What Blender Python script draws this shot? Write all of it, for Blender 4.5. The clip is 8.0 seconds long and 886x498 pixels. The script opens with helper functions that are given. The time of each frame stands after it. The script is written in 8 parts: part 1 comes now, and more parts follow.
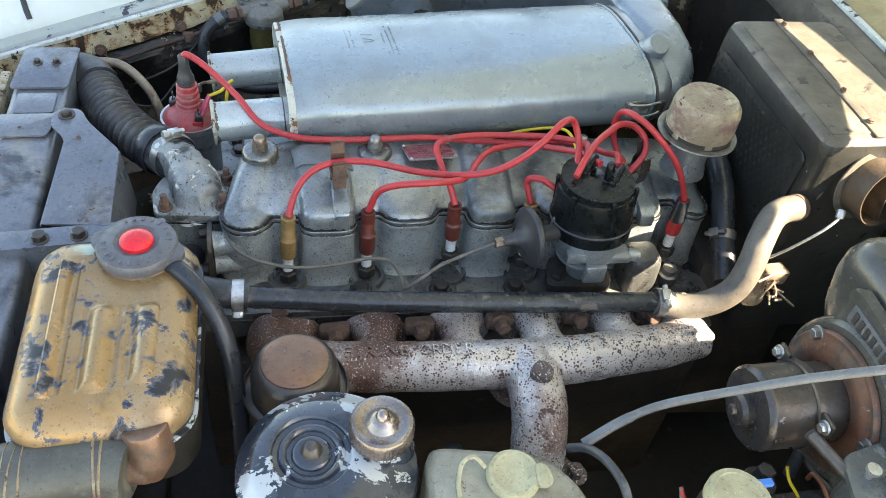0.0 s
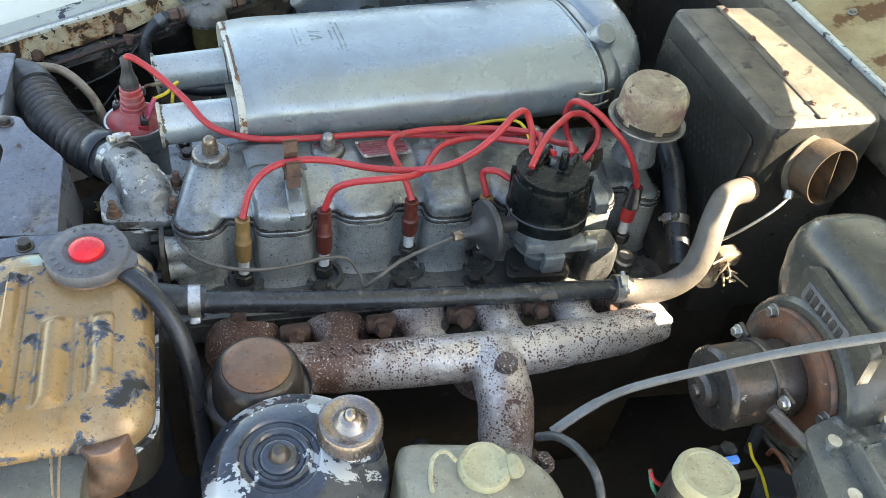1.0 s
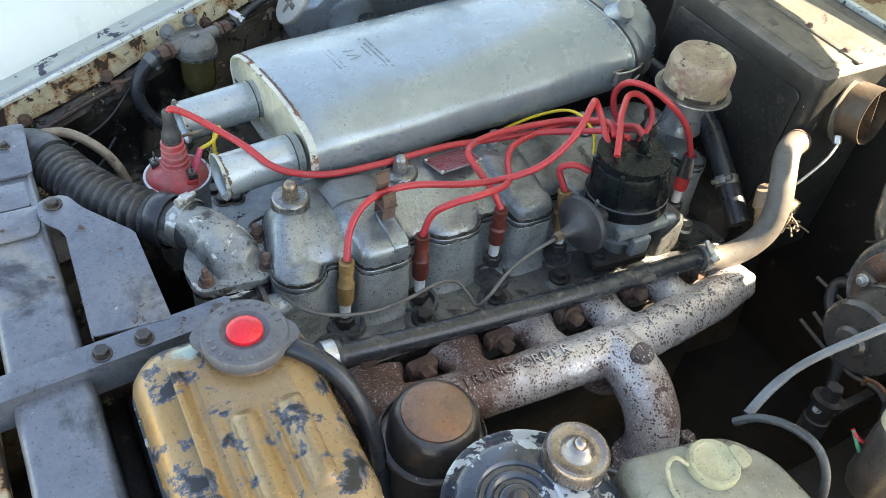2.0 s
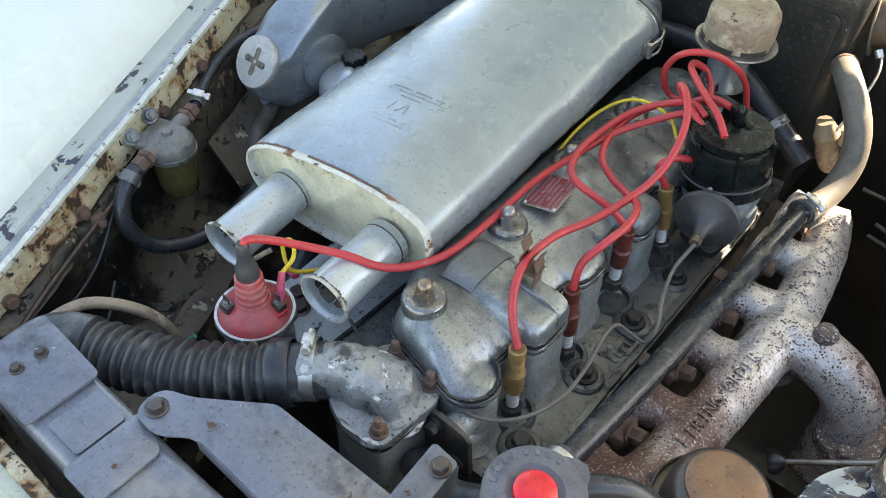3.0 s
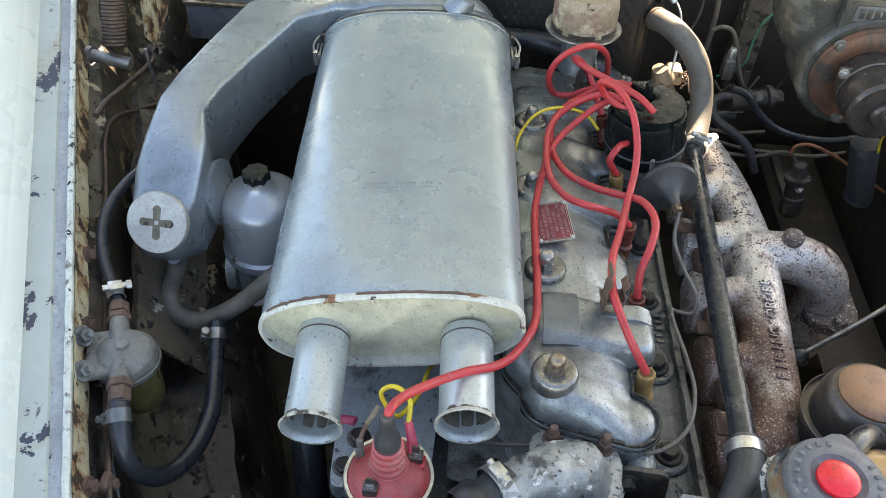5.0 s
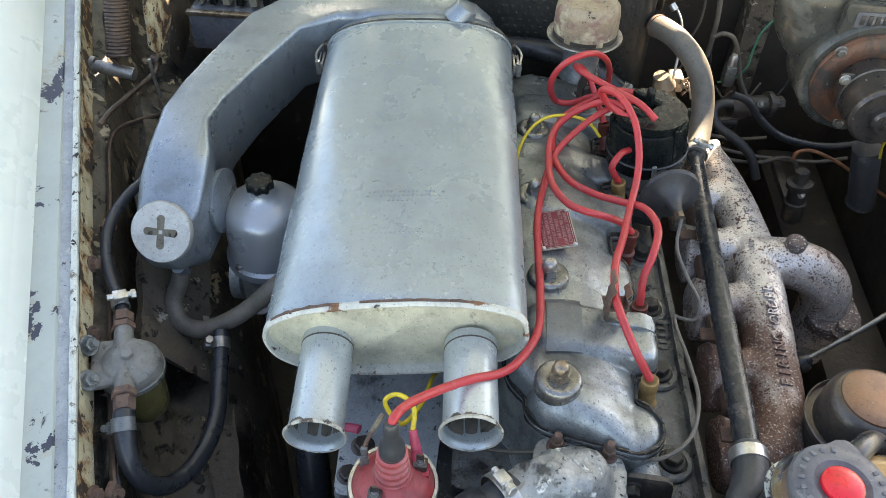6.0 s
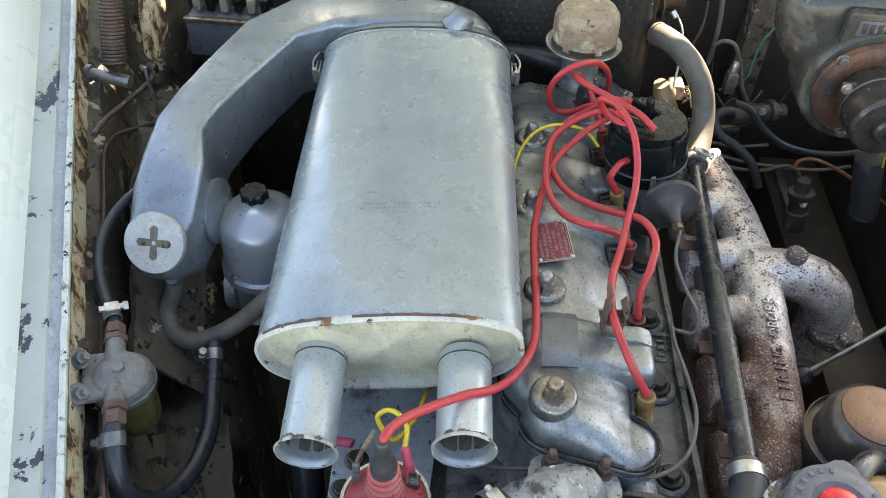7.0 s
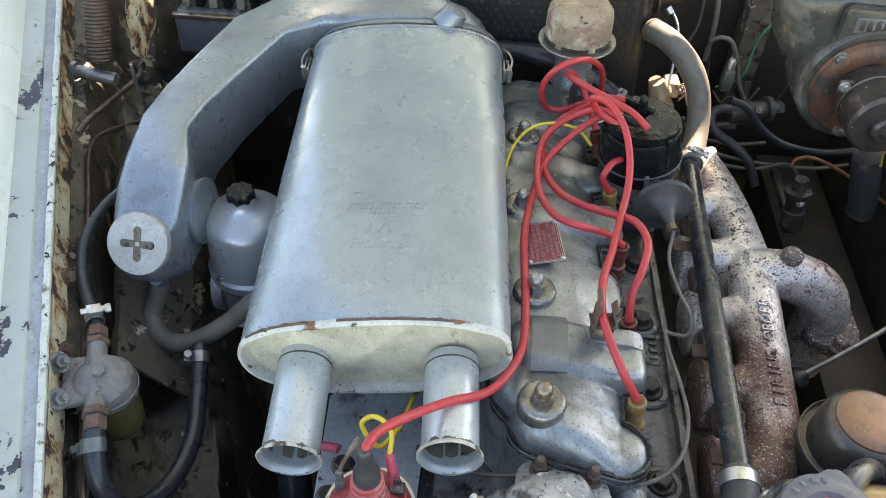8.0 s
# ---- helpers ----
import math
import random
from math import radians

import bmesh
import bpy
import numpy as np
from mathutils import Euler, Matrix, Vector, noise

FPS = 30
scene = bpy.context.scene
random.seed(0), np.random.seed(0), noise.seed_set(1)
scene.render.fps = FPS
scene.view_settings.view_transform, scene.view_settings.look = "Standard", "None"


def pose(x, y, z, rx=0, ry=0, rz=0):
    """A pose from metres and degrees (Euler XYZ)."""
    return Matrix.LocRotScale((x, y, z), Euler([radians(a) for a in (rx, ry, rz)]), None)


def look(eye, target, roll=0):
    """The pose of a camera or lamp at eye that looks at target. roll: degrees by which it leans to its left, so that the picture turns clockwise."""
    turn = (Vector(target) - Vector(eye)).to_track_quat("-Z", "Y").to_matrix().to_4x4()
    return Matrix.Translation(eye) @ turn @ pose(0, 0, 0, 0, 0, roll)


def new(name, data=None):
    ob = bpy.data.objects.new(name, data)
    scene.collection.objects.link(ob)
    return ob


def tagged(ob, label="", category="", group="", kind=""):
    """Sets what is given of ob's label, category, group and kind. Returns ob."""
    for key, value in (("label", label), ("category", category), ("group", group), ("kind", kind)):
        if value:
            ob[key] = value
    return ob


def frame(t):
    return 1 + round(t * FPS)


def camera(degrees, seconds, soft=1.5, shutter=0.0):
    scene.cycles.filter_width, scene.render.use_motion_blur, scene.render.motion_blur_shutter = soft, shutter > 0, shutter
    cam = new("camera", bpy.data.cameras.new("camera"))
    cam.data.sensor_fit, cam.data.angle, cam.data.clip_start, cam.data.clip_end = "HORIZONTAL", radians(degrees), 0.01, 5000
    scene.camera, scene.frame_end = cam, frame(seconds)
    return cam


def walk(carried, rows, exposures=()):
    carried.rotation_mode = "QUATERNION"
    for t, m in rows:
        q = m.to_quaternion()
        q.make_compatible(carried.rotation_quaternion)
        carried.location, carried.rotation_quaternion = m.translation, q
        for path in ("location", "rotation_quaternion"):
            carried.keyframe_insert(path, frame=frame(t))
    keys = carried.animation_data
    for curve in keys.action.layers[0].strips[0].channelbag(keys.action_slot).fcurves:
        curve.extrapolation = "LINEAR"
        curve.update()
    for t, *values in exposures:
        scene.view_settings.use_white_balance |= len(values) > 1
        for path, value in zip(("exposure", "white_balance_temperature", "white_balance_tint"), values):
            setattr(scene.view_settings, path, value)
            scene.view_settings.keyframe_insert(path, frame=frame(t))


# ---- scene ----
cam = camera(57.4, 8.0, soft=0.5)
METRES, EYE, TILT, LEAN, TURN = 1.05, 1.5, -45.0, -6.0, -10.0
ROWS = [
    (0.0, 0.0, 0.0, 0.0, 0.0, 0.0, -0.0),
    (0.5, 0.0, -0.0023, 0.0003, -1.05, -0.03, 0.51),
    (1.0, -0.008, 0.0044, -0.0027, -3.47, -0.23, 2.43),
    (1.5, -0.0827, 0.0272, 0.0138, -7.79, -0.9, 6.71),
    (3.0, -0.424, 0.2564, 0.2543, -28.74, -11.8, 29.0),
    (3.5, -0.4528, 0.361, 0.3583, -41.63, -19.27, 35.58),
    (4.0, -0.5126, 0.4448, 0.4551, -58.33, -28.85, 40.35),
    (4.5, -0.5455, 0.4739, 0.509, -68.39, -36.14, 42.79),
    (6.0, -0.5481, 0.4703, 0.5141, -69.09, -35.8, 43.26),
    (6.5, -0.5393, 0.4661, 0.5116, -68.73, -35.43, 43.3),
    (7.0, -0.5335, 0.4671, 0.5105, -68.63, -35.37, 43.32),
    (7.5, -0.5274, 0.4664, 0.5104, -68.55, -35.49, 43.36),
    (8.0, -0.5174, 0.4665, 0.5004, -68.54, -35.67, 43.33),
]
path = [(t, pose(0, 0, EYE, TILT, LEAN, TURN) @ pose(METRES * x, METRES * y, METRES * z, 90 + pitch, roll, yaw)) for t, x, y, z, yaw, pitch, roll in ROWS]
path += [(1.7, look((-0.140, 0.085, 1.493), (0.566, 1.324, 0.090), 9.0)), (2.8, look((-0.368, 0.353, 1.443), (0.679, 1.310, 0.034), 3.7))]
walk(cam, sorted(path, key=lambda row: row[0]), [(0.0, 3.06, 8000, 10), (1.7, 3.06, 8000, 10), (3.5, 3.06, 8400, 13), (8.0, 3.09, 8450, 14)])

# ---- light ----
SUN_ELEV, SUN_SIDE = 38.5, 25.0
world = bpy.data.worlds.new("sky")
scene.world = world
world.use_nodes = True
wn = world.node_tree
sky = wn.nodes.new("ShaderNodeTexSky")
sky.sky_type, sky.sun_disc = "NISHITA", False
sky.sun_elevation, sky.sun_rotation = radians(SUN_ELEV), radians(90 + SUN_SIDE)
wn.nodes["Background"].inputs["Strength"].default_value = 0.092
wn.links.new(sky.outputs["Color"], wn.nodes["Background"].inputs["Color"])
sun = new("sun", bpy.data.lights.new("sun", "SUN"))
sun.data.energy, sun.data.angle, sun.data.color = 5.0, radians(0.5), (1.0, 0.93, 0.82)
e, s = radians(SUN_ELEV), radians(SUN_SIDE)
sun.matrix_world = look((0, 0, 0), (-math.cos(e) * math.cos(s), math.cos(e) * math.sin(s), -math.sin(e)))

# ---- mesh tools ----
UP = Vector((0, 0, 1))
ORIGIN = {}


def vec(p):
    return Vector(p)


def thing(name, label, category, at, group="", kind=""):
    ob = new(name)
    ob.location = at
    ob.empty_display_size = 0.02
    ORIGIN[ob] = vec(at)
    return tagged(ob, label, category, group, kind)


def part(name, bm, material, parent, label="", sharp=38.0):
    """One mesh object under a thing or a part; bm is in world metres."""
    at = ORIGIN[parent]
    bmesh.ops.translate(bm, verts=bm.verts, vec=-at)
    bm.normal_update()
    for f in bm.faces:
        f.smooth = True
    limit = radians(sharp)
    for ed in bm.edges:
        if len(ed.link_faces) == 2 and ed.calc_face_angle(0) > limit:
            ed.smooth = False
    me = bpy.data.meshes.new(name)
    bm.to_mesh(me)
    bm.free()
    me.materials.append(material)
    ob = new(name, me)
    ob.parent = parent
    ORIGIN[ob] = at
    if label:
        ob["label"] = label
    return ob


def frame_of(axis, hint=None):
    a = vec(axis).normalized()
    h = vec(hint) if hint is not None else (UP if abs(a.z) < 0.9 else Vector((1, 0, 0)))
    u = h.cross(a).normalized()
    return a, u, a.cross(u)


def loft(bm, rings, cap0=True, cap1=True, closed=True):
    made = [[bm.verts.new(p) for p in r] for r in rings]
    n = len(made[0])
    for a, b in zip(made, made[1:]):
        for i in range(n if closed else n - 1):
            j = (i + 1) % n
            bm.faces.new((a[i], a[j], b[j], b[i]))
    if cap0:
        bm.faces.new(made[0][::-1])
    if cap1:
        bm.faces.new(made[-1])
    return made


def lathe(bm, prof, at, axis=(0, 0, 1), seg=40, cap0=True, cap1=True):
    """prof: (radius, height along the axis) from below upwards."""
    a, u, v = frame_of(axis)
    c = vec(at)
    loft(bm, [[c + a * h + (u * math.cos(k) + v * math.sin(k)) * max(r, 1e-4) for k in (2 * math.pi * i / seg for i in range(seg))] for r, h in prof], cap0, cap1)


def spline(pts, n=8):
    p = [vec(q) for q in pts]
    p = [p[0] * 2 - p[1]] + p + [p[-1] * 2 - p[-2]]
    out = []
    for i in range(1, len(p) - 2):
        for k in range(n):
            t = k / n
            a, b, c, d = p[i - 1], p[i], p[i + 1], p[i + 2]
            out.append(0.5 * ((2 * b) + (c - a) * t + (2 * a - 5 * b + 4 * c - d) * t * t + (3 * b - a - 3 * c + d) * t ** 3))
    out.append(p[-2])
    return out


def tube(bm, pts, r, seg=12, cap=True, smooth=8, ripple=None, inner=None, flat=1.0):
    """A round bar along pts. r: number, or function of the fraction along it. inner: wall thickness of an open pipe."""
    q = spline(pts, smooth) if smooth else [vec(p) for p in pts]
    total = len(q) - 1
    rings, u = [], None
    for i, p in enumerate(q):
        d = (q[min(i + 1, total)] - q[max(i - 1, 0)]).normalized()
        if u is None:
            _, u, _ = frame_of(d)
        u = (u - d * u.dot(d)).normalized()
        v = d.cross(u)
        rad = r(i / total) if callable(r) else r
        rings.append([p + (u * math.cos(k) + v * math.sin(k) * flat) * rad for k in (2 * math.pi * j / seg for j in range(seg))])
    if inner:
        c0, c1 = q[0], q[-1]
        back = []
        for i in range(len(rings) - 1, -1, -1):
            rad = r(i / total) if callable(r) else r
            f = (rad - inner) / rad
            back.append([q[i] + (p - q[i]) * f for p in rings[i]])
        loft(bm, rings + back + [rings[0]], False, False)
        bmesh.ops.remove_doubles(bm, verts=bm.verts, dist=1e-6)
    else:
        loft(bm, rings, cap, cap)
    return q


def box(bm, c, size, bevel=0.0, rot=None, seg=2):
    m = Matrix.Translation(c) @ (rot if rot is not None else Matrix.Identity(4)) @ Matrix.Diagonal((*size, 1))
    made = bmesh.ops.create_cube(bm, size=1, matrix=m)["verts"]
    if bevel:
        edges = list({ed for v in made for ed in v.link_edges})
        bmesh.ops.bevel(bm, geom=edges, offset=bevel, segments=seg, affect="EDGES", profile=0.5)


def prism(bm, poly, thick, bevel=0.0):
    """A plate: polygon poly (3D points) swept along the vector thick."""
    a = [bm.verts.new(p) for p in poly]
    b = [bm.verts.new(vec(p) + vec(thick)) for p in poly]
    n = len(a)
    faces = [bm.faces.new(a[::-1]), bm.faces.new(b)]
    for i in range(n):
        faces.append(bm.faces.new((a[i], a[(i + 1) % n], b[(i + 1) % n], b[i])))
    if bevel:
        edges = list({ed for f in faces for ed in f.edges})
        bmesh.ops.bevel(bm, geom=edges, offset=bevel, segments=2, affect="EDGES", profile=0.5)


def hexagon(bm, at, axis, r, h, chamfer=0.12, spin=0.0):
    a, u, v = frame_of(axis)
    c = vec(at)

    def ring(rad, z):
        return [c + a * z + (u * math.cos(k) + v * math.sin(k)) * rad for k in (math.pi / 3 * i + spin for i in range(6))]
    loft(bm, [ring(r, 0), ring(r, h * (1 - chamfer)), ring(r * 0.86, h)])


def bolt(bm, at, axis, r=0.007, h=0.006, washer=1.45, spin=0.3):
    if washer:
        lathe(bm, [(r * washer, 0), (r * washer, 0.0014), (r * washer * 0.93, 0.002)], at, axis, 20)
    hexagon(bm, vec(at) + vec(axis).normalized() * (0.002 if washer else 0), axis, r, h, spin=spin)


def fillet_poly(pts, r, seg=5):
    """Rounds the corners of a flat polygon of 3D points."""
    out, n = [], len(pts)
    for i in range(n):
        p, a, b = vec(pts[i]), vec(pts[i - 1]), vec(pts[(i + 1) % n])
        rr = r[i] if isinstance(r, (list, tuple)) else r
        da, db = (a - p), (b - p)
        k = min(rr, da.length * 0.48, db.length * 0.48)
        s0, s1 = p + da.normalized() * k, p + db.normalized() * k
        for j in range(seg + 1):
            t = j / seg
            out.append((s0 * (1 - t) + p * t) * (1 - t) + (p * (1 - t) + s1 * t) * t)
    return out


def rounded(w, h, r, seg=5):
    """A rounded rectangle as 2D points."""
    out = []
    for cx, cy, a0 in ((w - r, h - r, 0), (-w + r, h - r, 90), (-w + r, -h + r, 180), (w - r, -h + r, 270)):
        for j in range(seg + 1):
            k = radians(a0 + 90 * j / seg)
            out.append((cx + r * math.cos(k), cy + r * math.sin(k)))
    return out


def jitter(bm, amount, scale=40.0):
    for v in bm.verts:
        v.co += noise.noise_vector(v.co * scale) * amount


def cast(bm, voxel=0.0022, rounds=8):
    """Fuses overlapping solids into one casting with softened joints."""
    me = bpy.data.meshes.new("cast")
    bm.to_mesh(me)
    bm.free()
    tmp = bpy.data.objects.new("cast", me)
    scene.collection.objects.link(tmp)
    fuse = tmp.modifiers.new("fuse", "REMESH")
    fuse.mode, fuse.voxel_size = "VOXEL", voxel
    soft = tmp.modifiers.new("soft", "SMOOTH")
    soft.factor, soft.iterations = 0.5, rounds
    bpy.context.view_layer.update()
    done = bpy.data.meshes.new_from_object(tmp.evaluated_get(bpy.context.evaluated_depsgraph_get()))
    bpy.data.objects.remove(tmp)
    out = bmesh.new()
    out.from_mesh(done)
    bpy.data.meshes.remove(done)
    bpy.data.meshes.remove(me)
    return out


def lettering(text, size, at, right, up, depth, name, material, parent, label=""):
    """Raised letters from the built-in font."""
    cu = bpy.data.curves.new(name, "FONT")
    cu.body, cu.size, cu.extrude, cu.align_x, cu.align_y, cu.resolution_u = text, size, depth, "CENTER", "CENTER", 2
    tmp = bpy.data.objects.new(name, cu)
    scene.collection.objects.link(tmp)
    bpy.context.view_layer.update()
    me = bpy.data.meshes.new_from_object(tmp.evaluated_get(bpy.context.evaluated_depsgraph_get()))
    bpy.data.objects.remove(tmp)
    r, u = vec(right).normalized(), vec(up).normalized()
    u = (u - r * u.dot(r)).normalized()
    m = Matrix((r, u, r.cross(u))).transposed().to_4x4()
    m.translation = vec(at)
    bm = bmesh.new()
    bm.from_mesh(me)
    bpy.data.meshes.remove(me)
    bmesh.ops.transform(bm, matrix=m, verts=bm.verts)
    return part(name, bm, material, parent, label)


def hose_clamp(name, at, axis, r, screw_dir, parent_label, material, group="hose clamps"):
    """A worm-drive clamp: band, housing and screw."""
    t = thing(name, parent_label, "hose clamp", at, group)
    a = vec(axis).normalized()
    bm = bmesh.new()
    lathe(bm, [(r, -0.006), (r + 0.0012, -0.006), (r + 0.0012, 0.006), (r, 0.006)], at, a, 36, False, False)
    part("band", bm, material, t)
    d = vec(screw_dir)
    d = (d - a * d.dot(a)).normalized()
    c = vec(at) + d * (r + 0.004)
    side = a.cross(d)
    bm = bmesh.new()
    rot = Matrix((a, side, d)).transposed().to_4x4()
    box(bm, c, (0.011, 0.014, 0.007), 0.0015, rot)
    part("housing", bm, material, t)
    bm = bmesh.new()
    lathe(bm, [(0.0032, -0.012), (0.0032, 0.010)], c, side, 14)
    hexagon(bm, c + side * 0.010, side, 0.0046, 0.005)
    part("screw", bm, material, t)
    return t


# ---- materials ----
def surface(name, base, rough=0.5, metal=0.0, vary=None, vary_scale=18.0, bump=0.15, bump_scale=180.0, layers=(), coat=0.0, spec=0.5, grain=0.12, slope=0.0, pits=None):
    """A worn surface: base colour drifting to vary, fine grain, and layers (colour, scale, threshold, softness, rough, metal) of chips, rust or dirt; slope makes the first layer heavier along x; pits (colour, scale, size) are small round rust spots in clusters."""
    m = bpy.data.materials.new(name)
    m.use_nodes = True
    nt = m.node_tree
    b = nt.nodes["Principled BSDF"]
    co = nt.nodes.new("ShaderNodeTexCoord").outputs["Object"]

    def nz(scale, detail=6.0, rough_=0.6, dist=0.0):
        n = nt.nodes.new("ShaderNodeTexNoise")
        n.inputs["Scale"].default_value, n.inputs["Detail"].default_value = scale, detail
        n.inputs["Roughness"].default_value, n.inputs["Distortion"].default_value = rough_, dist
        nt.links.new(co, n.inputs["Vector"])
        return n.outputs["Fac"]

    def step(fac, lo, hi):
        r = nt.nodes.new("ShaderNodeMapRange")
        r.inputs["From Min"].default_value, r.inputs["From Max"].default_value = lo, hi
        nt.links.new(fac, r.inputs["Value"])
        return r.outputs["Result"]

    def mixc(fac, a, c):
        x = nt.nodes.new("ShaderNodeMix")
        x.data_type = "RGBA"
        for sock, val in ((x.inputs["Factor"], fac), (x.inputs[6], a), (x.inputs[7], c)):
            if isinstance(val, bpy.types.NodeSocket):
                nt.links.new(val, sock)
            else:
                sock.default_value = val
        return x.outputs[2]

    def mixv(fac, a, c):
        x = nt.nodes.new("ShaderNodeMix")
        for sock, val in ((x.inputs[0], fac), (x.inputs[2], a), (x.inputs[3], c)):
            if isinstance(val, bpy.types.NodeSocket):
                nt.links.new(val, sock)
            else:
                sock.default_value = val
        return x.outputs[0]
    base = (*base, 1)
    vary = (*vary, 1) if vary else tuple(c * 0.65 for c in base[:3]) + (1,)
    col = mixc(step(nz(vary_scale), 0.35, 0.68), base, vary)
    mid = nt.nodes.new("ShaderNodeMath")
    mid.operation = "MULTIPLY"
    mid.inputs[1].default_value = grain * 4.4
    nt.links.new(step(nz(bump_scale * 0.3, 7.0, 0.7), 0.48, 0.72), mid.inputs[0])
    col = mixc(mid.outputs[0], col, tuple(c * 0.45 for c in base[:3]) + (1,))
    fine = nz(bump_scale, 4.0)
    dark = tuple(c * 0.6 for c in base[:3]) + (1,)
    gfac = step(fine, 0.45, 0.8)
    gm = nt.nodes.new("ShaderNodeMath")
    gm.operation = "MULTIPLY"
    gm.inputs[1].default_value = grain * 3
    nt.links.new(gfac, gm.inputs[0])
    col = mixc(gm.outputs[0], col, dark)
    if grain > 0.04:
        sm = nt.nodes.new("ShaderNodeMath")
        sm.operation = "MULTIPLY"
        sm.inputs[1].default_value = 0.45
        nt.links.new(step(nz(560.0, 3.0), 0.63, 0.70), sm.inputs[0])
        col = mixc(sm.outputs[0], col, tuple(min(1.0, c * 1.7 + 0.02) for c in base[:3]) + (1,))
        dm = nt.nodes.new("ShaderNodeMath")
        dm.operation = "MULTIPLY"
        dm.inputs[1].default_value = 0.65
        nt.links.new(step(nz(330.0, 5.0), 0.60, 0.67), dm.inputs[0])
        col = mixc(dm.outputs[0], col, tuple(c * 0.3 for c in base[:3]) + (1,))
    rg = mixv(step(nz(vary_scale * 2.3), 0.3, 0.7), max(rough - 0.08, 0.05), min(rough + 0.12, 1.0))
    mt = metal
    height = fine
    for colour, scale, thr, soft, lr, lm in layers:
        raw = nz(scale, 8.0, 0.65, 0.3)
        if slope:
            sep, mad = nt.nodes.new("ShaderNodeSeparateXYZ"), nt.nodes.new("ShaderNodeMath")
            mad.operation = "MULTIPLY_ADD"
            mad.inputs[1].default_value = slope
            nt.links.new(co, sep.inputs[0])
            nt.links.new(sep.outputs[0], mad.inputs[0])
            nt.links.new(raw, mad.inputs[2])
            raw, slope = mad.outputs[0], 0.0
        f = step(raw, thr, thr + soft)
        col = mixc(f, col, (*colour, 1))
        rg = mixv(f, rg, lr)
        mt = mixv(f, mt, lm)
        if soft > 0.08:
            continue
        sub = nt.nodes.new("ShaderNodeMath")
        sub.operation = "SUBTRACT"
        nt.links.new(height, sub.inputs[0])
        nt.links.new(f, sub.inputs[1])
        height = sub.outputs[0]
    if pits:
        cell, crowd, less = nt.nodes.new("ShaderNodeTexVoronoi"), nt.nodes.new("ShaderNodeMath"), nt.nodes.new("ShaderNodeMath")
        cell.inputs["Scale"].default_value = pits[1]
        nt.links.new(co, cell.inputs["Vector"])
        crowd.operation, less.operation = "MULTIPLY_ADD", "SUBTRACT"
        crowd.inputs[1].default_value = -1.1
        nt.links.new(nz(pits[1] * 0.22, 4.0), crowd.inputs[0])
        nt.links.new(cell.outputs["Distance"], crowd.inputs[2])
        f = step(crowd.outputs[0], pits[2] - 0.50, pits[2] - 0.58)
        col = mixc(f, col, (*pits[0], 1))
        rg = mixv(f, rg, 0.85)
        mt = mixv(f, mt, 0.0)
        nt.links.new(height, less.inputs[0])
        nt.links.new(f, less.inputs[1])
        height = less.outputs[0]
    nt.links.new(col, b.inputs["Base Color"])
    nt.links.new(rg, b.inputs["Roughness"])
    if isinstance(mt, bpy.types.NodeSocket):
        nt.links.new(mt, b.inputs["Metallic"])
    else:
        b.inputs["Metallic"].default_value = mt
    bp = nt.nodes.new("ShaderNodeBump")
    bp.inputs["Strength"].default_value, bp.inputs["Distance"].default_value = bump, 0.002
    nt.links.new(height, bp.inputs["Height"])
    nt.links.new(bp.outputs["Normal"], b.inputs["Normal"])
    b.inputs["Coat Weight"].default_value = coat
    b.inputs["Specular IOR Level"].default_value = spec
    return m


SILVER = surface("silver_paint", (0.315, 0.36, 0.38), 0.26, 0.45, (0.30, 0.345, 0.36), 7, 0.05, 260, [((0.22, 0.245, 0.255), 13, 0.53, 0.25, 0.36, 0.4), ((0.40, 0.41, 0.40), 220, 0.71, 0.03, 0.6, 0.0), ((0.020, 0.018, 0.016), 95, 0.70, 0.008, 0.7, 0.0), ((0.14, 0.09, 0.05), 38, 0.73, 0.03, 0.8, 0.0), ((0.10, 0.10, 0.097), 22, 0.69, 0.02, 0.45, 0.2)], grain=0.05)
PIPESILVER = surface("worn_silver_pipe", (0.47, 0.51, 0.50), 0.30, 0.35, (0.42, 0.46, 0.46), 7, 0.05, 260, [((0.30, 0.32, 0.32), 13, 0.53, 0.25, 0.4, 0.4), ((0.05, 0.045, 0.04), 60, 0.70, 0.02, 0.7, 0.0), ((0.20, 0.13, 0.09), 38, 0.72, 0.03, 0.8, 0.0)], grain=0.05)
ELBOW = surface("dull_silver_casting", (0.27, 0.31, 0.345), 0.30, 0.65, (0.22, 0.248, 0.27), 12, 0.15, 420, [((0.12, 0.132, 0.142), 16, 0.54, 0.2, 0.4, 0.4), ((0.42, 0.445, 0.46), 150, 0.68, 0.05, 0.5, 0.3), ((0.05, 0.05, 0.05), 60, 0.71, 0.05, 0.7, 0.0)], grain=0.05)
CREAM = surface("cream_primer", (0.66, 0.62, 0.46), 0.55, 0.0, (0.44, 0.42, 0.32), 30, 0.15, 120, [((0.16, 0.14, 0.11), 40, 0.63, 0.12, 0.8, 0.0)])
RUSTEDGE = surface("chipped_rim", (0.58, 0.57, 0.49), 0.6, 0.0, (0.46, 0.46, 0.41), 30, 0.2, 200, [((0.20, 0.095, 0.05), 16, 0.60, 0.02, 0.85, 0.0), ((0.06, 0.045, 0.035), 80, 0.63, 0.02, 0.85, 0.0)])
